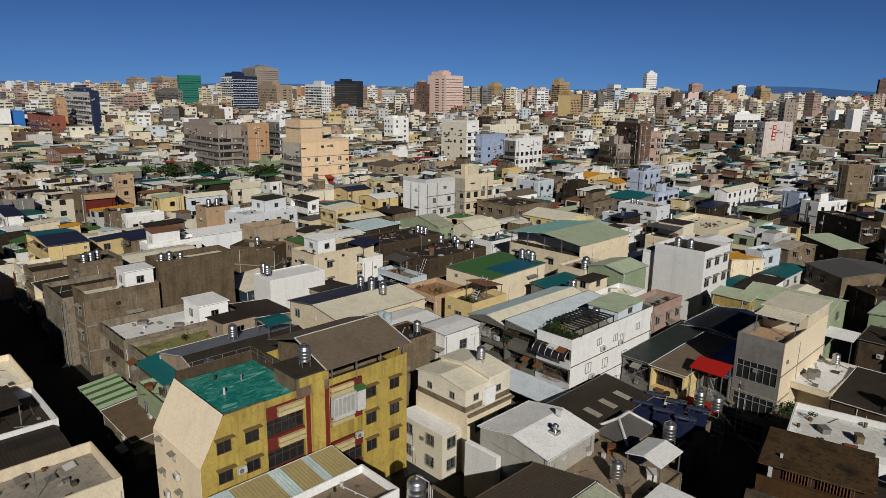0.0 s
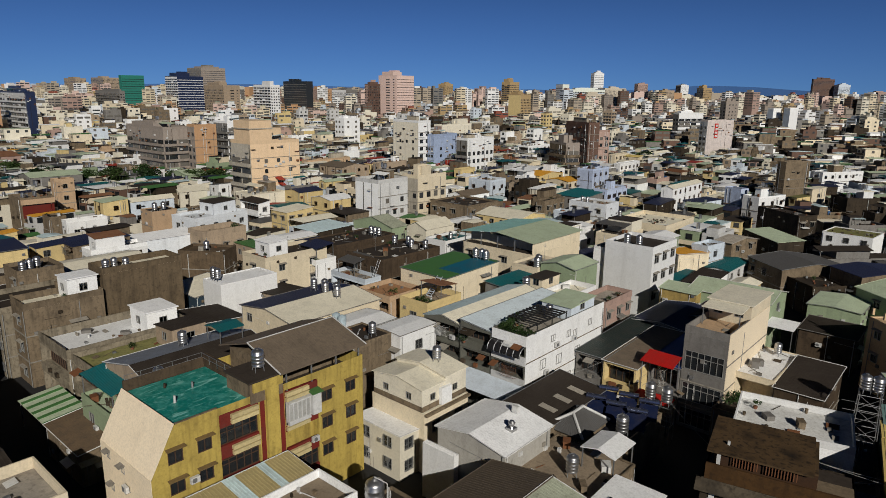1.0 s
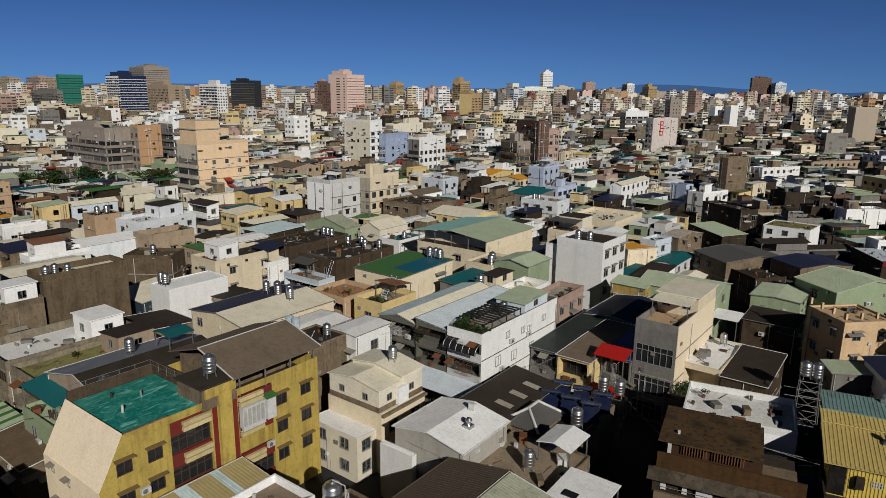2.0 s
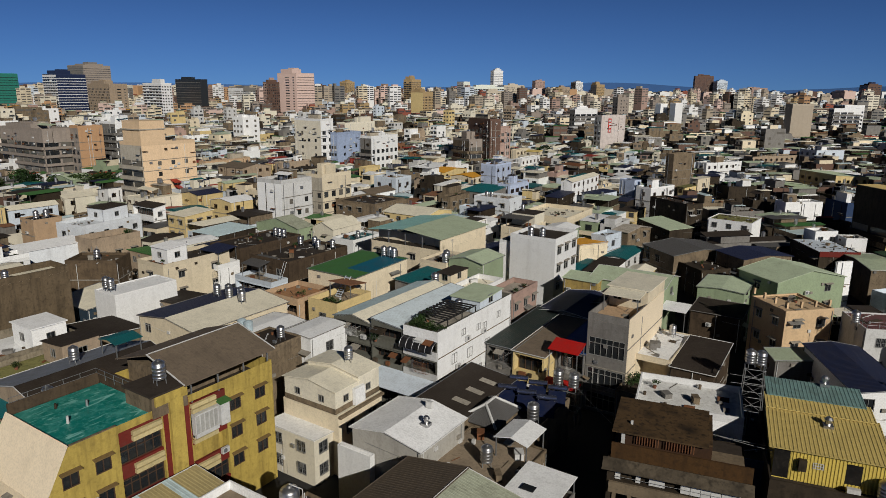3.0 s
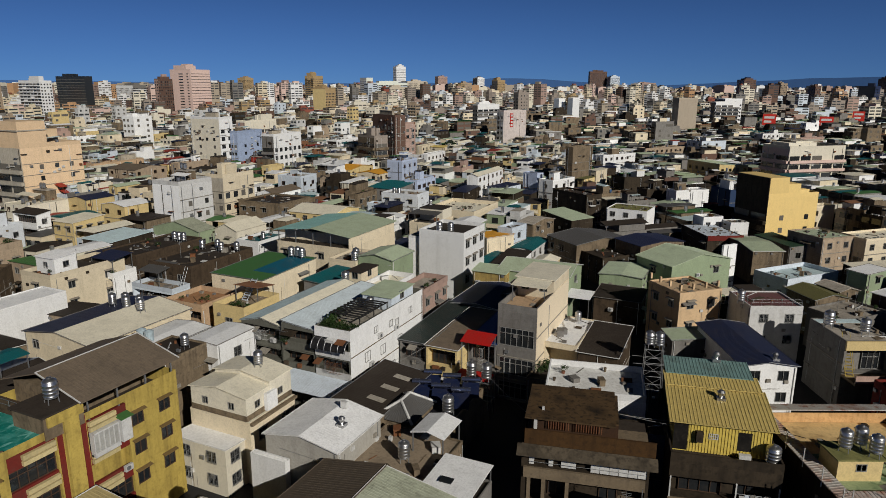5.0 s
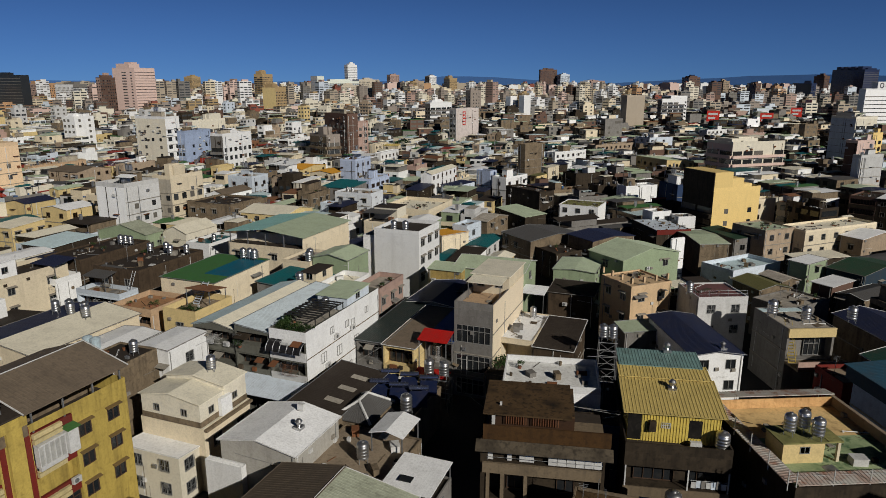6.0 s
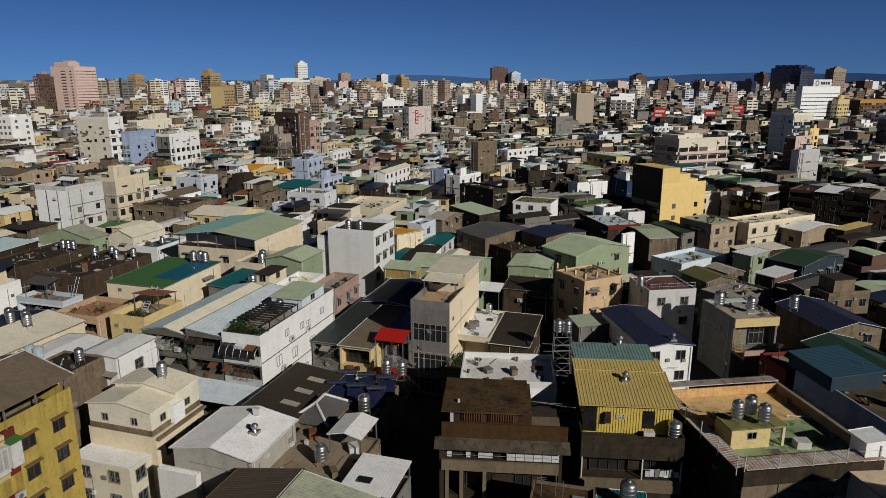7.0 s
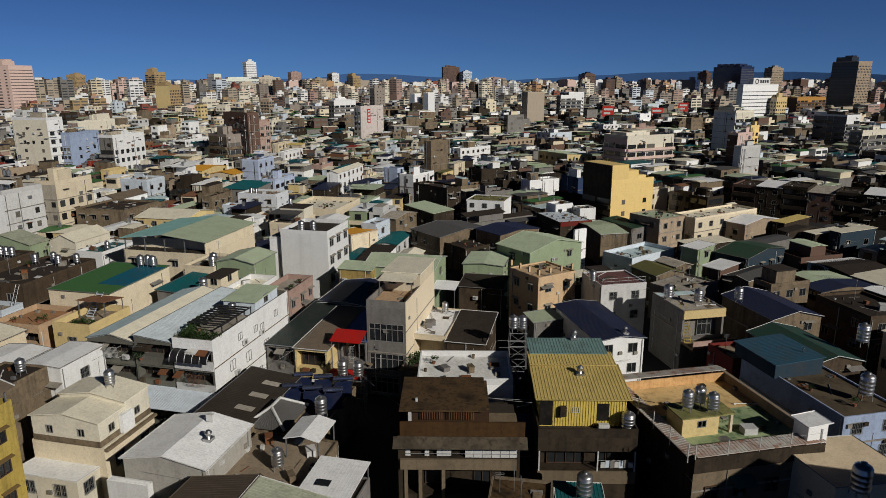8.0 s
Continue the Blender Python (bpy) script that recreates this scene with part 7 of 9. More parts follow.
house(-45.6, 146.6, 4.1, 9.5, 8.5, CONC, R_PALE, "x", 0.8, label="stained concrete house with a pale sheet gable", south=0, east=2, yaw=-15)
house(-50.8, 130.6, 5.4, 6.7, 8.0, CREAM, R_ORANGE, "n", 0.3, label="small house with an orange sheet roof", south=0, east=0, yaw=-40)
house(-46.9, 135.6, 3.7, 6.7, 9, BLUEWHITE, BLUEWHITE, "flat", label="house with a pale blue roof yard", parapet=0.6, south=0, east=1, yaw=-10)
house(-19.5, 137.3, 8.1, 11.7, 8.0, CONC, R_NAVY, "x", 0.6, label="house with a navy blue sheet roof", south=0, east=0, yaw=-40)
house(1.6, 147.4, 13.9, 6.4, 7.0, CONC, R_SAGE, "y", 0.6, label="low house with a pale sage sheet roof", south=0, east=0, yaw=-65)
house(8.7, 155.3, 12.0, 4.2, 7.0, GREYW, DIRTYGREEN, "n", 0.4, label="low house with a green sheet roof", south=0, east=1, yaw=-55)
house(43.5, 166.3, 3.0, 10.4, 7.5, BLACKC, R_YELLOW, "n", 0.5, label="house with a straw coloured sheet roof", south=0, east=0, yaw=-45)
house(42.6, 159.6, 3.0, 10.8, 6.8, BLACKC, R_BROWN, "x", 0.8, label="low house with a dark brown sheet roof", south=0, east=0, yaw=-60)
house(47.8, 157.8, 3.0, 8.4, 7.0, BLACKC, R_CREAM, "n", 0.5, label="low dark house with a cream sheet roof", south=0, east=0, yaw=-60)
house(52.2, 155.7, 3.0, 9.8, 8.0, NAVYW, R_CREAM, "n", 0.5, label="dark blue house with a cream sheet roof", south=0, east=1, yaw=-60)
house(7.5, 128.5, 7.2, 13.6, 6.0, BLUEWHITE, R_PBLUE, "flat", label="low house with a pale cyan walled terrace", parapet=0.8, south=0, east=0, yaw=-40)
house(11.2, 117.9, 7.0, 6.2, 6.5, CONC, OLIVE, "x", 0.8, label="low shed with an olive sheet roof", south=0, east=0, yaw=-55)
house(15.0, 122.9, 5.0, 3.8, 7.0, CONC, R_PALE, "x", 0.6, label="low shed with a pale grey roof", south=0, east=0, yaw=-50)
house(19.7, 131.1, 3.7, 5.9, 8.5, SAGEW, R_WHITE, "n", 0.3, label="pale green sheet house with a white roof", south=1, east=1, yaw=-40)
# red brick toned down to brown to carry its shade
house(22.2, 120.8, 3.5, 6.0, 7.5, BROWNT, R_WHITE, "n", 0.3, label="brown brick house with a white sheet roof", south=0, east=2, skip=0, yaw=-40)
# navy wall colour is the blue shadow lying on it
house(28.5, 130.1, 6.7, 14.0, 7.5, NAVYW, DIRTYGREEN, "x", 1.0, label="house with a dark green gable roof", south=0, east=1, yaw=-40)
house(26.4, 118.1, 4.4, 10.3, 6.5, CONC, R_GREY, "y", 0.6, label="low house with a grey brown sheet roof", south=0, east=0, yaw=-40)
house(15.1, 110.0, 6.8, 10.0, 6.0, GREYW, R_PALE, "flat", label="low house with a cluttered pale roof", parapet=0.3, south=0, east=0, messy=9, yaw=-40)
house(-283.0, 62.1, 7.3, 10.6, 9, PALECREAM, R_WHITE, "x", 0.7, label="long pale cream house under a white sheet roof", south=1, east=4, skip=0, yaw=0, panes=False, messy=0, style="dark")
house(-243.4, 55.4, 5.4, 12.9, 9, WHITE, R_PALE, "flat", label="white house with a pale flat roof", parapet=0.5, south=1, east=3, yaw=0, panes=False, messy=0, style="dark")
house(-329.6, 85.3, 25.0, 9.7, 10, PINK, RUST, "y", 1.4, label="dull pink house with a rusty brown gable roof", south=1, east=2, yaw=0, panes=False, messy=0, style="dark")
house(-343.9, 125.2, 11.3, 15.6, 9.0, PEACH, R_CREAM, "flat", label="pale peach house with rows of small windows", parapet=0.6, south=1, east=4, skip=0, yaw=0, panes=False, messy=0, style="dark")
house(-308.7, 124.9, 7.8, 8.5, 10, WHITE, R_BROWN, "y", 1.2, label="white house with a brown gable roof", south=1, east=1, yaw=0, panes=False, messy=0, style="dark")
house(-255.7, 75.7, 12.6, 16.7, 9, GREYW, R_SAGE, "y", 1.2, label="grey house with a wide sage sheet roof", south=1, east=3, yaw=0, panes=False, messy=0, style="dark")
house(-183.1, 77.7, 3.4, 12.4, 9, BLUEWHITE, R_CREAM, "y", 1.0, label="pale blue house with a cream gable roof", south=1, east=2, yaw=0, panes=False, messy=0, style="dark")
house(-181.5, 69.8, 5.9, 6.6, 10, YELLOWW, R_SAGE, "n", 0.5, label="pale yellow house with a sage lean-to roof", south=1, east=1, yaw=0, panes=False, messy=0, style="dark")
house(-169.9, 56.6, 3.0, 9.5, 8, WHITE, R_PALE, "flat", label="low white walled roof house", parapet=0.6, south=1, east=1, yaw=0)
house(-173.0, 54.1, 4.9, 3.7, 9.0, CONC, R_CONC, "flat", label="brown stained concrete block of a house", parapet=0.4, south=0, east=0, yaw=0)
house(-207.5, 38.3, 10.0, 7.3, 9, GREYW, R_PALE, "flat", label="grey house with a pale screed roof", parapet=0.3, south=1, east=1, yaw=0, panes=False, messy=0, style="dark")
house(-174.4, 36.0, 3.6, 7.1, 8, CREAM, R_CREAM, "n", 0.4, label="low cream house with a cream sheet roof", south=1, east=1, yaw=0)
house(-163.7, 41.0, 3.4, 3.5, 8.5, YELLOWW, R_ORANGE, "n", 0.4, label="small yellow house with an orange sheet roof", south=1, east=0, yaw=0)
house(-177.7, 33.0, 17.6, 3.5, 10, WHITE, R_NAVY, "y", 0.6, label="white house with a navy sheet roof", south=2, east=1, yaw=0)
house(-363.2, 261.6, 4.4, 16.3, 9.8, WHITE, R_PALE, "flat", label="white stacked roof house", parapet=0.6, south=1, east=2, yaw=0, panes=False, messy=0, style="dark")
house(-401.0, 319.7, 24.0, 21.4, 11.5, WHITE, R_PALE, "flat", label="white apartment house with long balconies", parapet=0.6, balcony=True, east=3, yaw=0, panes=False, messy=0, style="dark")
house(-338.1, 292.1, 9.3, 17.8, 9.8, YELLOWW, R_CREAM, "flat", label="pale yellow apartment house with balconies", parapet=0.8, balcony=True, east=2, yaw=0, panes=False, messy=0, style="dark")
house(-238.0, 179.4, 4.6, 24.1, 9.0, PEACH, R_PALE, "flat", label="peach painted house with a flat roof", parapet=0.5, south=1, east=3, yaw=0, panes=False, messy=0, style="dark")
house(-208.9, 174.1, 14.2, 14.9, 9, BEIGE, R_GBROWN, "x", 1.3, label="beige house with a grey brown gable roof", south=1, east=1, yaw=0, panes=False, messy=0, style="dark")
house(-179.4, 142.3, 3.8, 8.7, 9, YELLOWW, R_SAGE, "y", 0.6, label="small pale yellow house with a sage roof", south=1, east=1, yaw=0, panes=False, messy=0, style="dark")
house(-228.0, 117.6, 13.5, 8.8, 9, SAGEW, R_SAGE, "y", 1.2, label="sage sheet clad house with a gable roof", south=1, east=1, yaw=0, panes=False, messy=0, style="dark")
house(-230.7, 128.9, 6.1, 5.9, 9, CREAM, R_RED, "n", 0.6, label="cream house with a red sheet roof", south=1, east=1, yaw=0, panes=False, messy=0, style="dark")
house(-194.8, 111.1, 5.9, 7.0, 9, WHITE, R_GREY, "e", 0.8, label="white house with an open grey sheet roof", south=1, east=1, yaw=0, panes=False, messy=0, style="dark")
house(-190.8, 95.9, 5.2, 8.9, 9, PALECREAM, R_CREAM, "y", 0.9, label="pale cream house with cream sheet roofs", south=2, east=2, yaw=0, panes=False, messy=0, style="dark")
house(-152.5, 98.2, 8.8, 3.5, 10, WHITE, R_BROWN, "n", 0.6, label="white house with dark balconies and a brown roof", balcony=True, east=1, yaw=0)
house(-197.7, 184.5, 3.8, 15.7, 10.7, BEIGE, R_CONC, "flat", label="tan house with a stained flat roof", parapet=0.5, south=1, east=2, yaw=0, panes=False, messy=0, style="dark")
house(-164.7, 196.6, 3.4, 9.0, 10, YELLOWW, R_PALE, "flat", label="small pale yellow house with a walled roof", parapet=0.6, south=1, east=1, yaw=0, panes=False, messy=0, style="dark")
house(-130.6, 157.8, 6.8, 12.8, 8, WHITE, R_GBROWN, "y", 1.2, label="white house with a grey brown gable roof", south=1, east=1, yaw=0, panes=False, messy=0, style="dark")
house(-225.2, 289.6, 3.9, 13.7, 9.8, RUST, R_RED, "flat", label="red brown sheet clad house", parapet=0.4, south=0, east=1, yaw=0, panes=False, messy=0, style="dark")
house(-176.7, 235.6, 4.7, 17.3, 10, RUST, R_BROWN, "flat", label="brick red house with dark openings", parapet=0.4, south=0, east=3, skip=0, yaw=0, panes=False, messy=0, style="dark")
# grey balcony fronts put the dark side's shade into their colour
house(-201.4, 295.9, 6.8, 21.5, 11.5, WHITE, R_PALE, "flat", label="white apartment house with shaded balconies", parapet=0.6, balcony=True, east=2, front=GREYW, yaw=0, panes=False, messy=0, style="dark")
house(-311.5, 379.1, 5.9, 35.1, 11.5, CREAM, R_PALE, "flat", label="cream apartment house with rows of balconies", parapet=0.6, balcony=True, east=5, skip=0, yaw=0, panes=False, messy=0, style="dark")
house(-126.3, 180.7, 3.9, 10.1, 10, BEIGE, R_GBROWN, "y", 1.2, label="beige house with a brown gable front", south=1, east=1, yaw=0, panes=False, messy=0, style="dark")
house(-115.8, 175.9, 3.0, 11.6, 10, PALECREAM, R_WHITE, "n", 0.5, label="pale cream house with a white sheet roof", south=0, east=1, yaw=0, panes=False, messy=0, style="dark")
house(-99.7, 155.8, 3.0, 10.4, 10, CONC, R_CONC, "flat", label="brown stained house with a tank on its roof", parapet=0.5, south=1, east=1, yaw=0)
house(-97.6, 187.9, 4.5, 13.7, 10, SKYW, R_PALE, "flat", label="sky blue house with bands of windows", parapet=0.6, south=1, east=3, skip=0, win=(2.2, 1.3), yaw=0, panes=False, messy=0, style="dark")
house(-137.1, 256.9, 8.4, 12.5, 9.0, CONC, R_WHITE, "n", 0.5, label="concrete house under a white sheet roof", south=1, east=1, yaw=0, panes=False, messy=0, style="dark")
house(-133.2, 266.6, 3.0, 19.0, 10, WHITE, R_WHITE, "flat", label="plain white walled house", parapet=0.3, south=0, east=1, yaw=0, panes=False, messy=0, style="dark")
house(-159.7, 313.2, 3.2, 15.7, 9.0, CREAM, R_PALE, "flat", label="small cream roof house", parapet=0.4, south=0, east=1, yaw=0, panes=False, messy=0, style="dark")
house(-149.9, 328.5, 3.2, 29.3, 9.0, WHITE, R_CREAM, "y", 0.8, label="white house with a cream gable roof", south=0, east=2, yaw=0, panes=False, messy=0, style="dark")
house(-146.7, 312.7, 7.8, 4.7, 9, CREAM, R_YELLOW, "n", 0.6, label="house with an olive yellow sheet roof", south=1, east=0, yaw=0, panes=False, messy=0, style="dark")
house(-100.6, 248.4, 14.8, 14.7, 8.5, BLACKC, R_CONC, "flat", label="low dark concrete house with a sage canopy", parapet=0.3, south=0, east=2, yaw=-20, panes=False, messy=0, style="dark")
house(-73.4, 199.5, 5.7, 10.5, 8, BLUEWHITE, R_NAVY, "n", 0.4, label="house with a navy blue sheet roof", south=1, east=1, yaw=-20, panes=False, messy=0, style="dark")
house(-61.6, 299.3, 6.0, 21.7, 10, WHITE, R_WHITE, "flat", label="house with a bright white roof slab", parapet=0.2, south=1, east=2, yaw=-30, panes=False, messy=0, style="dark")
house(-50.6, 235.0, 3.0, 6.4, 11, CREAM, R_CREAM, "n", 0.4, label="cream house with a sloping cream roof", south=1, east=1, skip=0, yaw=-25, panes=False, messy=0, style="dark")
house(-53.4, 229.4, 3.0, 5.9, 8.5, YELLOWW, OLIVE, "n", 0.4, label="low yellow house with an olive sheet roof", south=1, east=1, skip=0, yaw=-25, panes=False, messy=0, style="dark")
house(-25.9, 368.7, 11.4, 15.6, 12.3, BLUEWHITE, R_PALE, "flat", label="pale blue white apartment house", parapet=0.5, south=1, east=3, yaw=-45, panes=False, messy=0, style="dark")
house(-51.3, 352.1, 5.9, 34.2, 9.0, BEIGE, R_CONC, "flat", label="long brown house with rows of openings", parapet=0.5, south=1, east=6, skip=0, yaw=-35, panes=False, messy=0, style="dark")
house(2.5, 460.5, 6.8, 17.0, 11.5, WHITE, R_PALE, "flat", label="white house with stacked roof rooms", parapet=0.5, south=1, east=2, yaw=-45, panes=False, messy=0, style="dark")
house(15.9, 455.3, 5.0, 29.8, 9.8, PINK, R_PALE, "flat", label="dull pink house with a flat roof", parapet=0.5, south=1, east=4, yaw=-45, panes=False, messy=0, style="dark")
house(5.5, 189.5, 3.6, 19.6, 9, CREAM, R_PALE, "flat", label="cream house with a low flat roof", parapet=0.6, south=1, east=3, yaw=-50, panes=False, messy=0, style="dark")
house(-61.1, 242.4, 3.4, 11.5, 18, CONC, R_CONC, "flat", label="tall bare concrete stair block", parapet=0.4, south=0, east=0, yaw=-25, messy=0)
water_tank(-93.9, 166.3, 9.5, 1.1)
water_tank(-92.3, 166.3, 9.5, 1.1)
water_tank(-93.2, 108.2, 8.0, 1.0)
# long row of houses along an open street, shade put into their dark walls
TAKEN.append((38, 176, 108, 213))
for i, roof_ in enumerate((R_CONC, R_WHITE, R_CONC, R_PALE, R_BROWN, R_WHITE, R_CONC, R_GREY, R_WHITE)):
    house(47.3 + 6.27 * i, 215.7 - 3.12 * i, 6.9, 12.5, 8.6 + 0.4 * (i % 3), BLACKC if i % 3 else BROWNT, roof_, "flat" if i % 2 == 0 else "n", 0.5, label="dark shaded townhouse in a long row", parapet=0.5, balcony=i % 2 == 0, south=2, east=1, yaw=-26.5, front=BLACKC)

# ---- towers and larger blocks further off ----
NAVYT = paint("navy_glass_wall", (0.0158, 0.0252, 0.0648), 0.3, stain=0.1, streak=0.1)
DARKT = paint("black_glass_wall", (0.0216, 0.0245, 0.0274), 0.3, stain=0.1, streak=0.1)
NETG = paint("green_netting", (0.0216, 0.187, 0.144), 0.8, stain=0.2, streak=0.3)
PINKP = paint("pale_pink_tile", (0.62, 0.46, 0.40), stain=0.1, streak=0.15)
OCHRET = paint("ochre_tile", (0.374, 0.266, 0.137), stain=0.15, streak=0.2)
DIMCREAM = paint("dull_cream_tile", (0.50, 0.44, 0.345), stain=0.25, streak=0.25)
ORANGET = paint("orange_tile", (0.396, 0.202, 0.0504), stain=0.12, streak=0.15)
BEIGEG = paint("grey_beige_tile", (0.288, 0.245, 0.209), stain=0.2, streak=0.3)
BEIGEP = paint("plain_beige_render", (0.374, 0.317, 0.245), stain=0.1, streak=0.2)
CREAMG = paint("pale_grey_cream_render", (0.418, 0.382, 0.317), stain=0.2, streak=0.4)
SALMON = paint("salmon_render", (0.446, 0.266, 0.144), stain=0.1, streak=0.15)
PEACHC = paint("peach_cream_render", (0.68, 0.50, 0.32), stain=0.1, streak=0.15)
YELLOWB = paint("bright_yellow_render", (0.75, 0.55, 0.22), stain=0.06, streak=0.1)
BLUEB = paint("bright_blue_sheet", (0.03, 0.17, 0.50), stain=0.1, streak=0.1)
REDB = paint("red_brown_tile", (0.24, 0.075, 0.05), stain=0.15, streak=0.2)
trng = random.Random(3)
BUILT = {}


def glaze(m, bands, face, z0, z1, kind, rng, every=3.2):
    """Windows of one side as shallow boxes of dark glass; for bands also balcony fronts."""
    a, b, place = face

    def slab(to, u0, u1, o0, o1, za, zb):
        if to is m:
            m.slot = rng.choice((0, 0, 1, 2))
        p, q = place(u0, o0, za), place(u1, o1, zb)
        to.box(min(p[0], q[0]), min(p[1], q[1]), za, max(p[0], q[0]), max(p[1], q[1]), zb)

    n = max(1, int((z1 - z0) / every))
    span = b - a
    if kind == "none":
        return
    for i in range(n):
        z = z0 + i * every + 0.9
        if kind == "few":
            for c in range(3):
                if c != 1 or rng.random() < 0.5:
                    u = a + (0.3 + 0.25 * c) * span
                    slab(m, u - 0.6, u + 0.6, -0.05, 0.05, z, z + 1.3)
        elif kind == "mid":
            slab(m, a + span * 0.42, a + span * 0.62, -0.05, 0.06, z, z + 1.2)
            slab(m, a + span * 0.80, a + span * 0.88, -0.05, 0.06, z, z + 1.2)
        elif kind == "curtain":
            slab(bands, a, b, 0.0, 0.12, z - 0.25, z + 0.35)
        elif kind == "lines":
            slab(m, a + 0.4, b - 0.4, -0.05, 0.05, z + 0.5, z + 1.1)
        elif kind == "bands":
            cols = max(1, int(span / 5.0))
            for c in range(cols):
                if rng.random() < 0.9:
                    u = a + (c + 0.5) * span / cols
                    slab(m, u - span / cols * 0.43, u + span / cols * 0.43, -0.05, 0.05, z + 0.1, z + 1.7)
            slab(bands, a, b, -0.1, 0.9, z - 0.95, z + 0.05)
        else:
            cols = max(1, int(span / 2.7))
            ww = span / cols * 0.52
            for c in range(cols):
                if rng.random() < 0.93:
                    u = a + (c + 0.5) * span / cols
                    slab(m, u - ww / 2, u + ww / 2, -0.05, 0.05, z, z + 1.6)


def tower(x, y, w, d, h, wall, flank, label, yaw=0, ks="grid", ke="grid", crown=""):
    """A tall block with its near corner at x, y; ks and ke: the windows of its two outward sides; crown: how it ends."""
    c, s = math.cos(radians(yaw)), math.sin(radians(yaw))
    mx, my = x - w / 2 * c - d / 2 * s, y - w / 2 * s + d / 2 * c
    rx, ry = (abs(w * c) + abs(d * s)) / 2, (abs(w * s) + abs(d * c)) / 2
    TAKEN.append((mx - rx, my - ry, mx + rx, my + ry))
    e = thing("building", mx, my, 0, yaw, label, "building")
    a = Mesh()
    f = faces_of(w, d)
    # a wall darker than flank can hold the unlit side's shade in its colour
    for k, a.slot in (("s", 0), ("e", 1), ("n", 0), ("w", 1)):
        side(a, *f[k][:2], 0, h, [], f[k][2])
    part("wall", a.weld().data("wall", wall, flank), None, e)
    part("roof", slab_mesh(w - 0.2, d - 0.2, h - 0.02), R_CONC, e)
    part("parapet", parapet_mesh(w, d, h + 0.003, 1.0, 0.25), flank, e)

    def block(x0, y0, x1, y1, z0, z1, mat):
        m = Mesh()
        m.box(x0 * w, y0 * d, z0, x1 * w, y1 * d, z1)
        return part("roof_house", m, mat, e)

    cap = wall if wall in (DARKT, NAVYT) else flank
    if crown == "turrets":
        for i in range(4):
            block(-0.42 + 0.22 * i, -0.4, -0.28 + 0.22 * i, 0.2, h, h + 0.10 * h, wall)
        block(0.05, -0.2, 0.45, 0.4, h, h + 0.05 * h, flank)
    elif crown == "stepped":
        block(-0.499, -0.499, 0.499, -0.12, h - 0.02, h + 5.0, flank)
        # black panel painted as the unlit side of the top step
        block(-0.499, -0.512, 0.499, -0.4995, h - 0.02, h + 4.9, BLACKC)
        block(-0.3, -0.12, 0.499, 0.12, h - 0.02, h + 3.3, flank)
        block(-0.3, 0.12, 0.499, 0.30, h - 0.02, h + 1.8, flank)
    elif crown == "steps":
        block(-0.36, -0.3, 0.3, 0.36, h, h + 3.4, flank)
        block(-0.15, -0.12, 0.2, 0.2, h + 3.4, h + 6.0, wall)
    elif crown == "core":
        block(-0.45, -0.35, 0.15, 0.15, h, h + 0.10 * h, cap)
        block(-0.2, -0.2, 0.1, 0.1, h + 0.10 * h, h + 0.13 * h, cap)
    elif crown == "stair":
        block(-0.3, -0.499, 0.499, -0.06, h - 0.02, h + 7.2, flank)
        block(-0.36, -0.52, 0.52, -0.04, h + 4.6, h + 4.9, wall)
        block(-0.1, -0.05, 0.2, 0.25, h, h + 4.6, flank)
    elif crown != "flat":
        for i in range(2):
            bw, bd, bh = trng.uniform(0.25, 0.45), trng.uniform(0.25, 0.45), trng.uniform(2.5, 0.06 * h + 3)
            bx, by = trng.uniform(-0.2, 0.2), trng.uniform(-0.25, 0.25)
            block(bx - bw / 2, by - bd / 2, bx + bw / 2, by + bd / 2, h, h + bh, flank)
    m, q = Mesh(), Mesh()
    glaze(m, q, f["s"], 0, h - 1, ks, trng)
    glaze(m, q, f["e"], 0, h - 1, ke, trng)
    if m.f:
        tagged(part("glazing", m.data("glazing", GLASS, CURTAIN, SHADEDGLASS), None, e), kind="stuff")
    if math.hypot(x, y) < 520:
        if crown != "stepped":
            fittings(e, w, d, h, trng)
        if crown in ("flat", "stair", "core", ""):
            rooftop(e, w, d, h, trng, flank)
    if q.f:
        tagged(part("balcony_front", q, flank if wall in (NAVYT, DARKT) and flank not in (NAVYT, DARKT) else GREYW if wall in (NAVYT, DARKT) else wall, e), kind="stuff")
    BUILT[label] = (e, w, d, h)
    return e


tower(-483, 121, 55, 9, 19, REDB, REDB, "red brown block of flats", 0, "bands", "grid", "flat")
tower(-541, 114, 33, 6, 20, BLUEB, BLUEB, "bright blue sheet clad building", 0, "none", "none", "flat")
tower(-503, 131, 10, 6, 30, SALMON, SALMON, "salmon coloured slim block", 0, "grid", "none", "flat")
tower(-487, 147, 56, 6, 35, PALEG, NAVYT, "grey tower with long white balconies", 0, "bands", "none", "")
tower(-823, 349, 70, 6, 34, GREYW, GREYW, "pale grey apartment tower", 0, "bands", "grid", "")
tower(-943, 404, 8, 31, 54, NETG, NETG, "tower wrapped in green scaffold netting", 0, "none", "lines", "flat")
tower(-1670, 612, 70, 23, 56, BEIGE, BEIGE, "long beige apartment slab", 0, "grid", "grid", "")
tower(-1676, 675, 70, 40, 59, BEIGEG, BEIGE, "long beige apartment slab with brown piers", 0, "grid", "grid", "")
tower(-839, 430, 32, 36, 53, WHITE, NAVYT, "dark blue glass tower with a white side", 0, "bands", "curtain", "core")
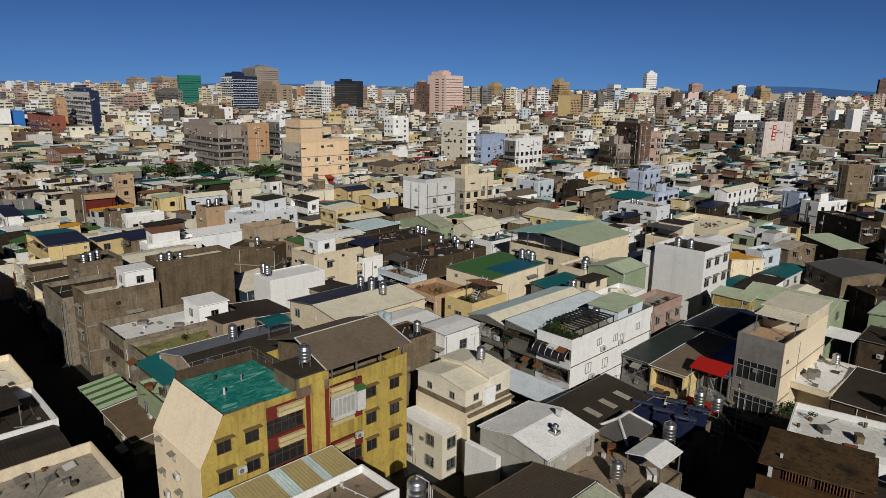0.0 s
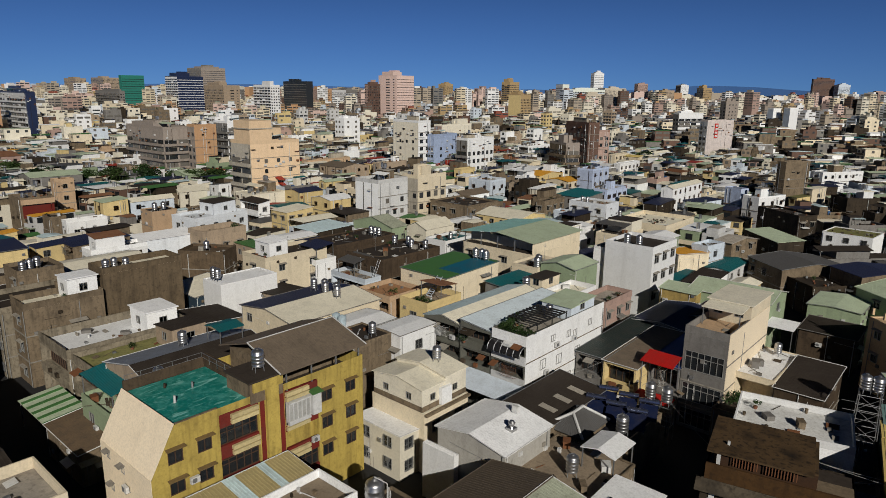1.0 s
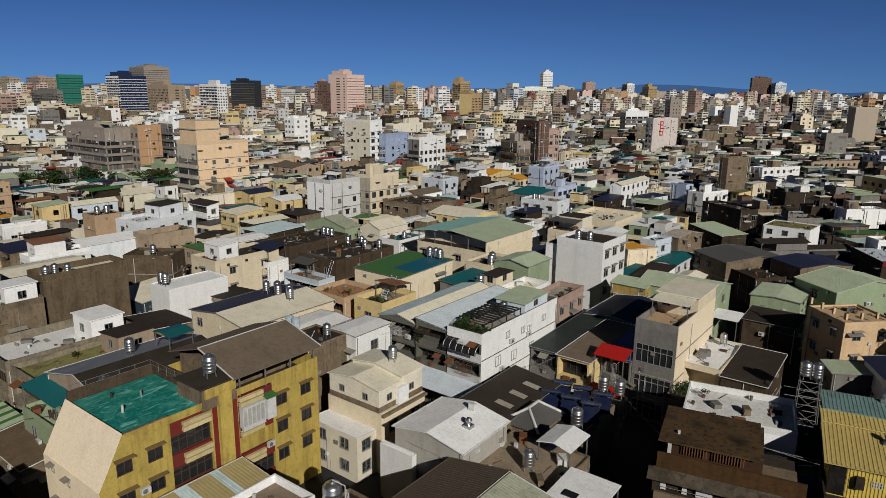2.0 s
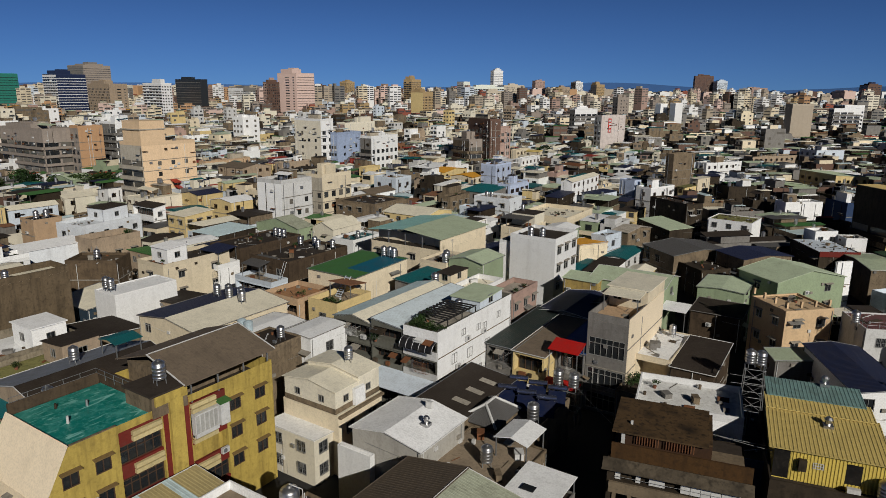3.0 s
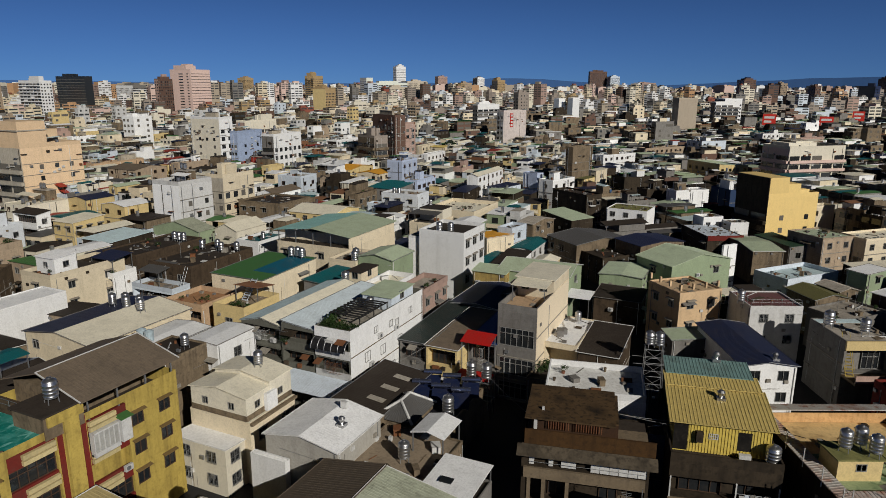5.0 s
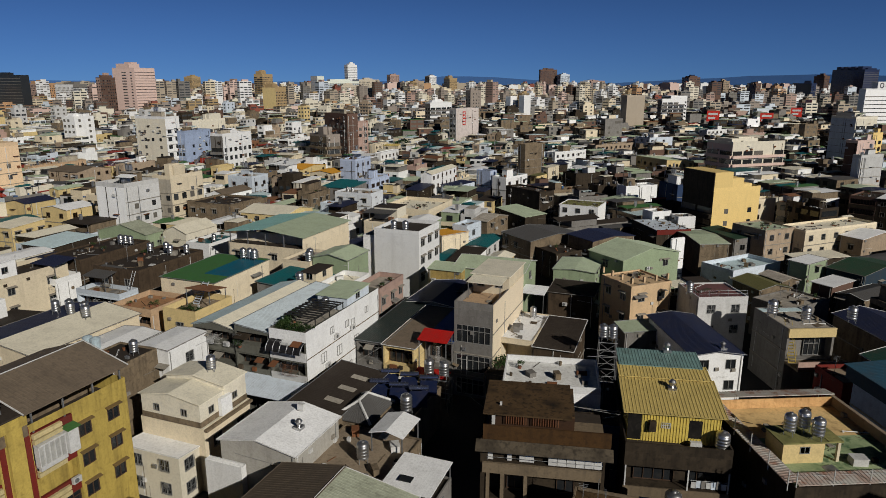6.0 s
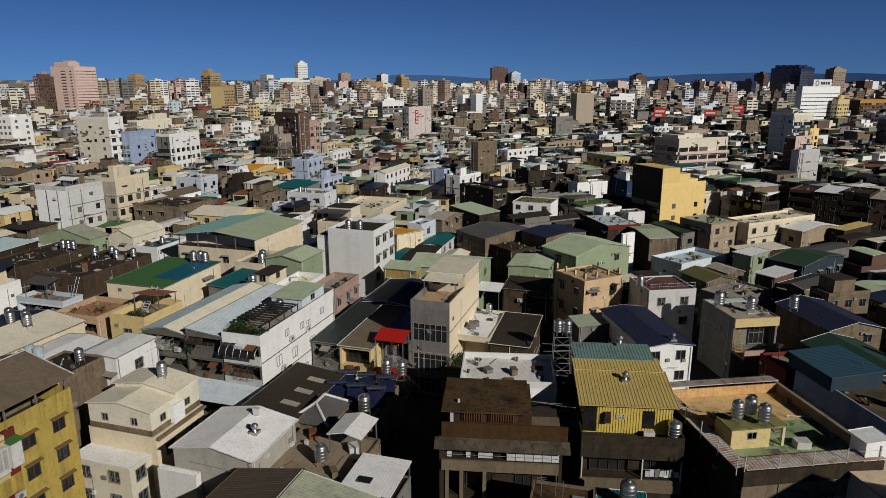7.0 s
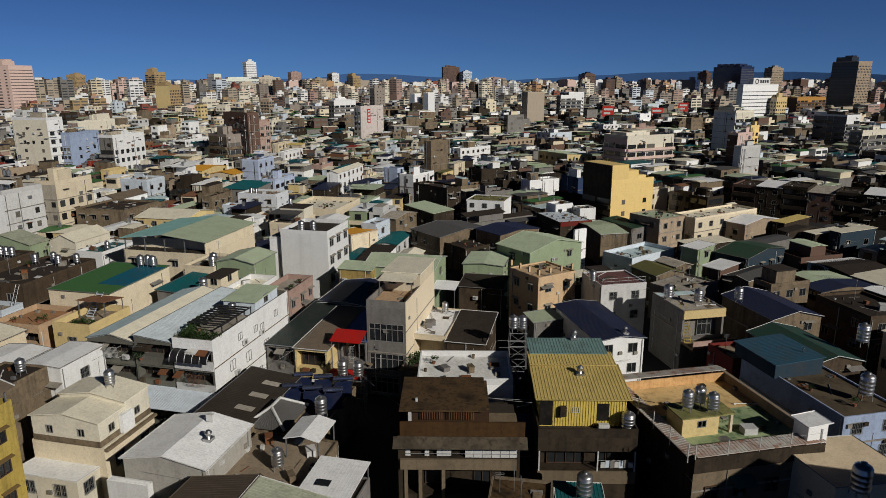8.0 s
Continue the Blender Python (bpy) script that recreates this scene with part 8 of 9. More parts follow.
tower(-1020, 564, 44, 43, 70, GREYW, BEIGEG, "tall grey tower under construction", 0, "lines", "lines", "steps")
tower(-734, 433, 44, 22, 42, BEIGE, BEIGE, "beige tiled apartment tower", 0, "grid", "mid", "core")
tower(-670, 455, 34, 13, 43, WHITE, WHITE, "white block with coloured panels", 0, "bands", "grid", "")
tower(-748, 565, 52, 11, 49, DARKT, DARKT, "black glass office tower", 0, "curtain", "none", "")
tower(-864, 694, 39, 9, 40, PINK, SALMON, "pink tiled apartment tower", 0, "grid", "grid", "core")
tower(-907, 769, 38, 26, 39, WHITE, GREYW, "white painted apartment tower", 0, "grid", "bands", "")
tower(-626, 566, 6, 21, 46, PINK, BROWNT, "red brown apartment tower", 0, "grid", "grid", "steps")
tower(-611, 601, 33, 31, 57, PINKP, PINKP, "tall pink tiled tower", 0, "mid", "lines", "core")
tower(-870, 920, 21, 22, 43, BROWNT, BROWNT, "brown tiled apartment tower", 0, "grid", "grid", "")
tower(-1279, 1451, 26, 34, 58, OCHRET, OCHRET, "ochre tiled apartment tower", 0, "grid", "grid", "steps")
tower(-759, 959, 16, 23, 44, BROWNT, PINK, "brown tower with red top", 0, "grid", "grid", "")
tower(-729, 953, 7, 25, 40, BROWNT, BROWNT, "brown tiled apartment block", 0, "grid", "lines", "")
tower(-639, 880, 16, 26, 54, OCHRET, OCHRET, "ochre apartment tower with balconies", 0, "bands", "grid", "core")
tower(-464, 662, 18, 21, 36, YELLOWW, OCHRET, "yellow and ochre apartment block", 0, "none", "grid", "core")
ROSYW = paint("pale_rosy_tile", (0.52, 0.46, 0.43), stain=0.2, streak=0.3)
MINTW = paint("pale_mint_tile", (0.60, 0.63, 0.56), stain=0.12, streak=0.15)
tower(-604, 981, 20, 13, 52, WHITE, MINTW, "tall white end wing of a broad cream block", -25, "lines", "none", "flat")
tower(-598, 993, 20, 72, 44, BLUEWHITE, MINTW, "pale mint middle wing with long balconies", -25, "lines", "bands", "")
tower(-568, 1059, 20, 44, 47, BLUEWHITE, DIMCREAM, "cream wing of a broad block with many windows", -25, "lines", "grid", "")
tower(-575, 1010, 12, 40, 37, WHITE, DIMCREAM, "cream block standing before a broad pale block", -25, "grid", "grid", "core")
tower(-553, 1057, 12, 36, 33, WHITE, MINTW, "low pale wing before a broad cream block", -25, "grid", "grid", "flat")
tower(-660, 1185, 11, 23, 76, WHITE, WHITE, "white tower with stepped top", -25, "lines", "lines", "steps")
tower(-995, 2074, 17, 41, 70, PINK, PINK, "pink tiled apartment tower", -25, "grid", "grid", "")
tower(-766, 1753, 25, 37, 48, BROWNT, BEIGE, "brown and beige apartment tower", -25, "grid", "grid", "")
tower(-874, 2128, 23, 32, 66, GREYW, WHITE, "grey and white tower", -25, "bands", "grid", "steps")
tower(-492, 1306, 17, 22, 51, GREYW, OCHRET, "grey and ochre tower", -25, "grid", "grid", "core")
tower(-417, 1081, 21, 17, 32, CREAM, CREAM, "cream painted apartment block", -25, "few", "grid", "")
tower(-269, 130, 34, 12, 23, BEIGEG, BEIGEG, "grey brown apartment block of nine storeys", 0, "bands", "bands", "core")
tower(-262, 140, 6, 10, 24, BEIGEG, SALMON, "apartment block with an orange end wall", 0, "grid", "none", "flat")
tower(-280, 166, 12, 13, 24, GREYW, WHITE, "white block with long balconies", 0, "bands", "bands", "")
tower(-181.5, 115.0, 11.1, 18.4, 23, CREAMG, PEACHC, "peach cream apartment block with a tall core", 0, "bands", "few", "stair")
tower(-144.9, 396.5, 6, 20.5, 24.4, PALEG, ROSYW, "pale rosy tiled block with a red sign", -25, "grid", "none", "flat")
tower(-227, 664, 7, 16, 33, GREYW, BEIGEG, "grey stair tower block", -25, "grid", "few", "")
tower(-172.4, 621.4, 6, 9, 28, BLUEWHITE, WHITE, "narrow white slab of flats", -25, "none", "none", "flat")
tower(-158.3, 617.6, 6, 9.8, 29, BLUEWHITE, WHITE, "narrow white slab of flats", -25, "none", "none", "flat")
tower(-204, 498, 6, 24, 25, GREYW, WHITE, "white block with long balconies", -25, "grid", "bands", "core")
tower(-151, 269, 18, 6, 26, BROWNT, BROWNT, "brown tiled apartment block", -25, "grid", "none", "")
tower(-165, 299, 6, 10, 21, BROWNT, PINK, "dark brown tiled block", -25, "grid", "grid", "flat")
tower(-150, 249, 13, 7, 18, CONC, BEIGEG, "brownish grey apartment block", -25, "bands", "bands", "")
tower(-202, 222, 6, 16, 20, PALEBLUEW, PALEBLUEW, "pale blue painted block", 0, "few", "few", "flat")
tower(-176, 214, 6, 18, 20, GREYW, WHITE, "white block of four storeys", 0, "bands", "grid", "core")
tower(-206, 216, 16, 8, 26, PALECREAM, WHITE, "creamy white apartment block", 0, "few", "grid", "")
tower(-257, 289, 6, 27, 20, PINK, PALECREAM, "pale pink block with long balconies", 0, "bands", "bands", "")
tower(-127, 118, 9, 11, 16, WHITE, PALEG, "pale grey sheet clad house", 0, "none", "few", "flat")
tower(-127, 133, 6, 12, 16, CREAMG, CREAM, "cream house with grey windows", 0, "few", "grid", "")
tower(-306, 896, 7, 15, 26, BEIGE, BEIGE, "beige painted apartment block", -25, "grid", "grid", "")
tower(-521, 2240, 11, 62, 87, BROWNT, BROWNT, "red brown tiled tower", -50, "grid", "grid", "")
tower(-456, 2254, 25, 34, 71, BLUEWHITE, BLUEWHITE, "pale blue glass tower", -50, "grid", "grid", "steps")
tower(-358, 2272, 43, 52, 51, PINK, PINK, "pink tiled apartment tower", -50, "grid", "grid", "")
# some first materials below are darkened to hold the sunless side's shade
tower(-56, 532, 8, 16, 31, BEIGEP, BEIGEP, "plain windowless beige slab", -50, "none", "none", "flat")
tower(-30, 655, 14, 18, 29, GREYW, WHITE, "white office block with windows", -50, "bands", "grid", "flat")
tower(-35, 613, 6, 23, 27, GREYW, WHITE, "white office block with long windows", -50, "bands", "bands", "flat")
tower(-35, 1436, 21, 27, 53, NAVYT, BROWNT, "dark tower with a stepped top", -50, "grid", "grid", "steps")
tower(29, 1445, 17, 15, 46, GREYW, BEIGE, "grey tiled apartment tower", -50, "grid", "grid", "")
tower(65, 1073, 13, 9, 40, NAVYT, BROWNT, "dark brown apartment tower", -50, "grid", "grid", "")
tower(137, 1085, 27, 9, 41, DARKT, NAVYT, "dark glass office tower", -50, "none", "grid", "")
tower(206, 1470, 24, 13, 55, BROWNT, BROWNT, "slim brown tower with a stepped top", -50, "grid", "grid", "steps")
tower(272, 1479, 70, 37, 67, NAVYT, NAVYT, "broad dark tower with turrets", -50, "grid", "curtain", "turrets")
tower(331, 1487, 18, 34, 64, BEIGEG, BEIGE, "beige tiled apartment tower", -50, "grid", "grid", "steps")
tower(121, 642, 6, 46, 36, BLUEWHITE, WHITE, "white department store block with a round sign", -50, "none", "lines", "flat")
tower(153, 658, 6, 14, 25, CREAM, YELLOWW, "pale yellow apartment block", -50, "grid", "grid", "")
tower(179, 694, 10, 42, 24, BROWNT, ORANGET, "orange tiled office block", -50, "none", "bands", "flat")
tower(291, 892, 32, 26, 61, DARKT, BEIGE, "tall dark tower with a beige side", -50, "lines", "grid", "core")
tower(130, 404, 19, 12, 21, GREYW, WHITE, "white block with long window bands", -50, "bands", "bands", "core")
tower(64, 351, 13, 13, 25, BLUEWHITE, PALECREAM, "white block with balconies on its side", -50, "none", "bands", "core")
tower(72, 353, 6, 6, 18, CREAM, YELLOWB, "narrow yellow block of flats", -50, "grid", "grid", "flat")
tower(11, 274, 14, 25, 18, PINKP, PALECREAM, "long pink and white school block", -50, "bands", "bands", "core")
# black side is painted shade; the sunlit flank keeps the yellow
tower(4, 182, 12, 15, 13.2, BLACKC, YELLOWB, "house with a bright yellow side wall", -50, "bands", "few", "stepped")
# brown side stands for the pink block's unlit face
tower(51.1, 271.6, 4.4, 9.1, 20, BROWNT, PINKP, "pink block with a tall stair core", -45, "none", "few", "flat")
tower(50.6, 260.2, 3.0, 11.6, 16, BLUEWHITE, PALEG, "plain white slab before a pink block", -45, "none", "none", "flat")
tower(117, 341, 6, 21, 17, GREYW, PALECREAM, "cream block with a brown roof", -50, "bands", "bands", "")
# red sheet roofs stepping down the side of the peach block
e, w, d, h = BUILT["peach cream apartment block with a tall core"]
RSTAIR = plain("stair_roof_red", (0.30, 0.035, 0.02), 0.6)
for i, (u, z) in enumerate(((0.02, 0.50), (0.08, 0.42), (0.14, 0.34))):
    m = Mesh()
    m.sheet((w / 2, u * d - 1.2, z * h + 0.9), (w / 2 + 2.2, u * d - 1.0, z * h), (w / 2 + 2.2, u * d + 1.4, z * h), (w / 2, u * d + 1.2, z * h + 0.9), 0.12)
    part("stair_roof", m.weld(), RSTAIR, e, "red sheet roof of an outdoor stair")
# signs: plain shapes and bars
SIGNRED = plain("sign_red", (0.50, 0.03, 0.02), 0.5)
SIGNDARK = plain("sign_dark", (0.03, 0.03, 0.04), 0.5)
e, w, d, h = BUILT["pale rosy tiled block with a red sign"]
m = Mesh()
m.box(w / 2, -d * 0.22, h - 9.5, w / 2 + 0.3, -d * 0.10, h - 1.0)
sg = part("sign", m, SIGNRED, e, "tall red sign board")
for i in range(4):
    m = Mesh()
    m.box(w / 2 + 0.303, -d * 0.20, h - 8.9 + 2.0 * i, w / 2 + 0.36, -d * 0.12, h - 7.7 + 2.0 * i)
    part("bar", m, WHITEP, sg)
e, w, d, h = BUILT["white department store block with a round sign"]
m = Mesh()
m.box(-w / 2, -d * 0.22, h, w / 2 - 0.5, d * 0.26, h + 6.5)
sg = part("sign_box", m, WHITE, e, "white sign box on the roof")
m = Mesh()
for i in range(20):
    a, b = 2 * math.pi * i / 20, 2 * math.pi * (i + 1) / 20
    p = [(w / 2 - 0.4, -d * 0.12 + r_ * math.cos(k), h + 3.4 + r_ * math.sin(k)) for k in (a, b) for r_ in (1.5, 2.3)]
    m.face(p[0], p[1], p[3], p[2])
part("ring", m.weld(), SIGNDARK, sg)
for i in range(4):
    m = Mesh()
    m.box(w / 2 - 0.499, -d * 0.03 + 2.9 * i, h + 2.2, w / 2 - 0.40, -d * 0.03 + 2.9 * i + 2.2, h + 4.6)
    part("bar", m, SIGNDARK, sg)
for i, (x, y, bw, top) in enumerate(((6, 550, 9, 20.8), (46, 591, 9.6, 18.3), (75, 665, 9, 20.4))):
    e = thing("billboard", x, y, 0, 8, "red roadside billboard with pale bars on steel legs", "billboard", "red billboards")
    m = Mesh()
    m.box(-bw / 2, -0.2, top - 8, bw / 2, 0.2, top)
    b = part("board", m, SIGNRED, e)
    for k in range(2):
        m = Mesh()
        m.box(-bw * 0.38, -0.26, top - 3.2 - 3.0 * k, bw * (0.38 - 0.2 * k), -0.203, top - 1.6 - 3.0 * k)
        part("bar", m, WHITEP, b)
    for sx in (-0.35, 0.35):
        m = Mesh()
        m.bar((sx * bw, 0, 0), (sx * bw, 0, top - 7.9), 0.2)
        part("leg", m, GALV, e)


# ---- the rows of houses behind ----
rng = random.Random(7)
WALLS = [(WHITE, 22), (PALECREAM, 18), (CREAM, 14), (BLUEWHITE, 8), (YELLOWW, 6), (PALEG, 8), (CONC, 17), (BLACKC, 9), (BEIGE, 4), (PINK, 3), (BROWNT, 4), (SAGEW, 3), (GREYW, 6)]
ROOFS = [(R_CONC, 28), (R_PALE, 8), (R_BROWN, 14), (R_WHITE, 12), (R_CREAM, 15), (R_GREY, 7), (R_SAGE, 11), (R_GREEN, 4), (R_TEAL, 5), (R_PBLUE, 5), (R_NAVY, 6), (R_RED, 2), (R_ORANGE, 0.5), (RUST, 2)]
WORD = {"pale_cream_render": "pale cream", "pale_grey_render": "pale grey", "sage_sheet_wall": "sage green sheet", "white_render": "white", "bluish_white_render": "bluish white", "cream_render": "cream", "beige_render": "beige", "grey_render": "grey", "stained_concrete": "stained concrete",
        "pink_tile": "pink tiled", "brown_tile": "brown tiled", "yellow_render": "yellow", "pale_grey_cream_render": "greyish cream", "blackened_concrete": "blackened concrete"}
ROOFWORD = {"roof_concrete": "dark flat", "roof_pale_screed": "pale flat", "roof_brown_sheet": "brown sheet", "roof_white_sheet": "white sheet", "roof_cream_sheet": "cream sheet",
            "roof_grey_sheet": "grey sheet", "roof_sage_sheet": "sage green sheet", "roof_green_sheet": "green sheet", "roof_teal_sheet": "teal sheet", "roof_pale_blue_sheet": "pale blue sheet",
            "roof_navy_sheet": "navy sheet", "roof_red_sheet": "red sheet", "roof_orange_sheet": "orange sheet", "rusty_sheet": "rusty sheet"}


def pick(table):
    return rng.choices([a for a, _ in table], [b for _, b in table])[0]


def bearing(x, y):
    return math.degrees(math.atan2(-x, y)) - 45


def lots(reach0, reach1, yaw, lo, hi, scale=1.0, gap=0.045):
    """Building lots in rows turned by yaw, within two distances and two bearings of the viewpoint."""
    c, s = math.cos(radians(yaw)), math.sin(radians(yaw))
    span, row = int(reach1), 0
    v = -span
    while v < span:
        d = rng.uniform(10.5, 15.0) * scale
        u = -span + rng.uniform(0, 10)
        while u < span:
            w = rng.choice((4.2, 4.5, 4.8, 5.2, 5.8, 7.0, 9.5)) * scale
            x, y = u * c - v * s, u * s + v * c
            r = math.hypot(x, y)
            if reach0 <= r < reach1 and lo <= bearing(x, y) < hi:
                dd = d - rng.uniform(0.2, 3.0) * scale
                hx = (abs(w * c) + abs(dd * s)) / 2 * (1 if yaw in (0, -90) else 0.8)
                hy = (abs(w * s) + abs(dd * c)) / 2 * (1 if yaw in (0, -90) else 0.8)
                mx, my = x - w / 2 * c - dd / 2 * s, y - w / 2 * s + dd / 2 * c
                if free(mx - hx, my - hy, mx + hx, my + hy, 0.6):
                    yield x, y, w, dd, r, level(row, u)
            u += w + 0.05
            if rng.random() < gap * 2.2:
                u += rng.uniform(0.8, 4) * scale
        v += d + (0.3 if row % 2 == 0 else rng.uniform(3.5, 5.5) * scale)
        row += 1


def level(row, u):
    """The usual number of storeys of a stretch of a row."""
    return random.Random(row * 991 + int(u // 28)).choice((2, 2, 2, 3))


def townhouse(x, y, w, d, yaw, usual, walls):
    even = yaw != 0
    storeys = usual if even or rng.random() < 0.72 else rng.choice((2, 2, 2, 3))
    h = storeys * (2.9 if even else 3.0) + rng.uniform(-0.35, 0.35) * (0.4 if even else 1)
    wall, roof = pick(walls), pick(ROOFS)
    flat = roof in (R_CONC, R_PALE) or rng.random() < 0.15
    top = "flat" if flat else rng.choice(("x", "y", "n", "s", "y"))
    e = house(x, y, w, d, h, wall, roof, top, rise=rng.uniform(0.25, 0.7), parapet=rng.uniform(0.4, 1.0), storeys=storeys, south=rng.choice((1, 2, 2)), east=rng.choice((0, 1, 2, 3)),
              balcony=rng.random() < 0.5, panes=True, messy=2, skip=0.3, rng=rng, reserve=False, yaw=yaw,
              label=f"{WORD[wall.name]} townhouse of {storeys} storeys with a {ROOFWORD[roof.name]} roof")
    if flat:
        cy = rng.uniform(0.05, 0.5) * d
        bw, bd, bh = w - rng.uniform(0.3, 1.6), rng.uniform(3.0, d * 0.55), rng.uniform(2.2, 2.9)
        wall2 = wall if rng.random() < 0.6 else pick(walls)
        m = Mesh()
        y0 = min(d / 2 - bd, -d / 2 + cy)
        m.box(-bw / 2, y0, h - 0.01, bw / 2, y0 + bd, h + bh)
        v = part("upper_floor", m, wall2, e)
        r2 = pick(ROOFS)
        if r2 in (R_CONC, R_PALE):
            q = Mesh()
            q.box(-bw / 2 - 0.15, y0 - 0.15, h + bh + 0.002, bw / 2 + 0.15, y0 + bd + 0.15, h + bh + 0.12)
        else:
            q = gable_mesh(bw, bd, h + bh + 0.1, rng.uniform(0.2, 0.5), rng.choice("yxnsew"), 0.25, cy=y0 + bd / 2)
        part("roof", q, r2, v)
        if rng.random() < 0.7:
            put_window(v, (rng.uniform(-0.8, 0.8) * (bw / 2 - 0.8), y0 - 0.02, h + 0.8), 0.0, 1.1, 1.1)
        room = y0 + d / 2
        if room > 2.2 and rng.random() < 0.75:
            cd = min(room - 0.3, rng.uniform(2.2, 4.5))
            q = gable_mesh(w - 0.5, cd, h + 2.0, 0.35, "n", 0.05, cy=y0 - 0.1 - cd / 2)
            cn = part("roof_canopy", q, pick(ROOFS[2:]), e)
            for sx in (-1, 1):
                q = Mesh()
                q.box(-0.05, -0.05, h, 0.05, 0.05, h + 1.98)
                part("post", q, GALV, cn, at=(sx * (w / 2 - 0.4), y0 + 0.1 - cd, 0))
        if rng.random() < 0.55:
            c, s = math.cos(radians(yaw)), math.sin(radians(yaw))
            for k in range(rng.choice((1, 1, 2))):
                lx, ly = -bw / 4 + 1.1 * k, y0 + bd * 0.5
                if r2 in (R_CONC, R_PALE):
                    water_tank(e.location.x + lx * c - ly * s, e.location.y + lx * s + ly * c, h + bh + 0.12, rng.uniform(0.9, 1.2))
    return e


# darker palette: shade of walls turned from the sun is in these colours
SHADEWALLS = [(WHITE, 10), (CREAM, 8), (GREYW, 18), (CONC, 26), (BLUEWHITE, 4), (BLACKC, 26), (BROWNT, 8)]
for x, y, w, d, r, k in lots(62, 150, 0, -31, 42, 0.92):
    townhouse(x, y, w, d, 0, k, WALLS)
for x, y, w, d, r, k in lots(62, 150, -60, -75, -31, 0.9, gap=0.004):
    townhouse(x, y, w, d, -60, k, SHADEWALLS)

tagged(new("roof_scrap", SCRAP.data("roof_scrap", *SCRAPS)), "boards, pots, tins and bricks strewn over the roofs", "clutter", kind="stuff")
tagged(new("wall_fittings", WALLBITS.data("wall_fittings", *SCRAPS)), "conduits, meter boxes and small awnings on the house walls", "fittings", kind="stuff")

# ---- the city beyond, joined ----
CITY = [a for a, _ in WALLS] + [a for a, _ in ROOFS] + [GLASS, STEEL, DARK, WHITEP, RUSTY, BLUEP, PINKP, BEIGEG, SALMON, OCHRET, BEIGEP, REDB, CURTAIN, SHADEDGLASS]
FARWALLS = [(WHITE, 22), (PALECREAM, 18), (CREAM, 12), (PINKP, 14), (BEIGEG, 8), (BEIGEP, 10), (PINK, 8), (BROWNT, 4), (GREYW, 5), (BLUEWHITE, 8), (OCHRET, 4), (SALMON, 6), (REDB, 3)]
# far walls dimmed the same way, for sides the sun misses
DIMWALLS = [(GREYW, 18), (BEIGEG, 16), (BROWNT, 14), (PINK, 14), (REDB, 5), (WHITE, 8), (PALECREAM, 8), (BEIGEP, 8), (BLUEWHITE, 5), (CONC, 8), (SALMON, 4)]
SLOT = {m.name: i for i, m in enumerate(CITY)}


def turned_box(m, cx, cy, c, s, x0, y0, z0, x1, y1, z1, wall, roof):
    """A box in a turned frame, its top in another material."""
    i = len(m.v)
    for z in (z0, z1):
        for x, y in ((x0, y0), (x1, y0), (x1, y1), (x0, y1)):
            m.v.append((cx + x * c - y * s, cy + x * s + y * c, z))
    m.f.extend(((i, i + 1, i + 5, i + 4), (i + 1, i + 2, i + 6, i + 5), (i + 2, i + 3, i + 7, i + 6), (i + 3, i, i + 4, i + 7), (i + 4, i + 5, i + 6, i + 7)))
    m.k.extend((wall, wall, wall, wall, roof))


def turned_ridge(m, cx, cy, c, s, x0, y0, x1, y1, z, rise, roof, along_y):
    i = len(m.v)
    mx, my = (x0 + x1) / 2, (y0 + y1) / 2
    pts = [(x0, y0, z), (x1, y0, z), (x1, y1, z), (x0, y1, z)] + ([(mx, y0, z + rise), (mx, y1, z + rise)] if along_y else [(x0, my, z + rise), (x1, my, z + rise)])
    for x, y, zz in pts:
        m.v.append((cx + x * c - y * s, cy + x * s + y * c, zz))
    if along_y:
        m.f.extend(((i, i + 4, i + 5, i + 3), (i + 1, i + 2, i + 5, i + 4), (i, i + 1, i + 4), (i + 2, i + 3, i + 5)))
    else:
        m.f.extend(((i, i + 1, i + 5, i + 4), (i + 2, i + 3, i + 4, i + 5), (i + 1, i + 2, i + 5), (i + 3, i, i + 4)))
    m.k.extend((roof,) * 4)


def pane(m, cx, cy, c, s, p, q, z0, z1, slot):
    """A window of a far house: a thin pane with its upper edge, before the wall."""
    i = len(m.v)
    n = ((q[1] - p[1]), -(q[0] - p[0]))
    k = 0.1 / math.hypot(*n)
    for x, y, z in ((*p, z0), (*q, z0), (*q, z1), (*p, z1), (q[0] - n[0] * k, q[1] - n[1] * k, z1), (p[0] - n[0] * k, p[1] - n[1] * k, z1)):
        m.v.append((cx + x * c - y * s, cy + x * s + y * c, z))
    m.f.extend(((i, i + 1, i + 2, i + 3), (i + 3, i + 2, i + 4, i + 5)))
    m.k.extend((slot, slot))


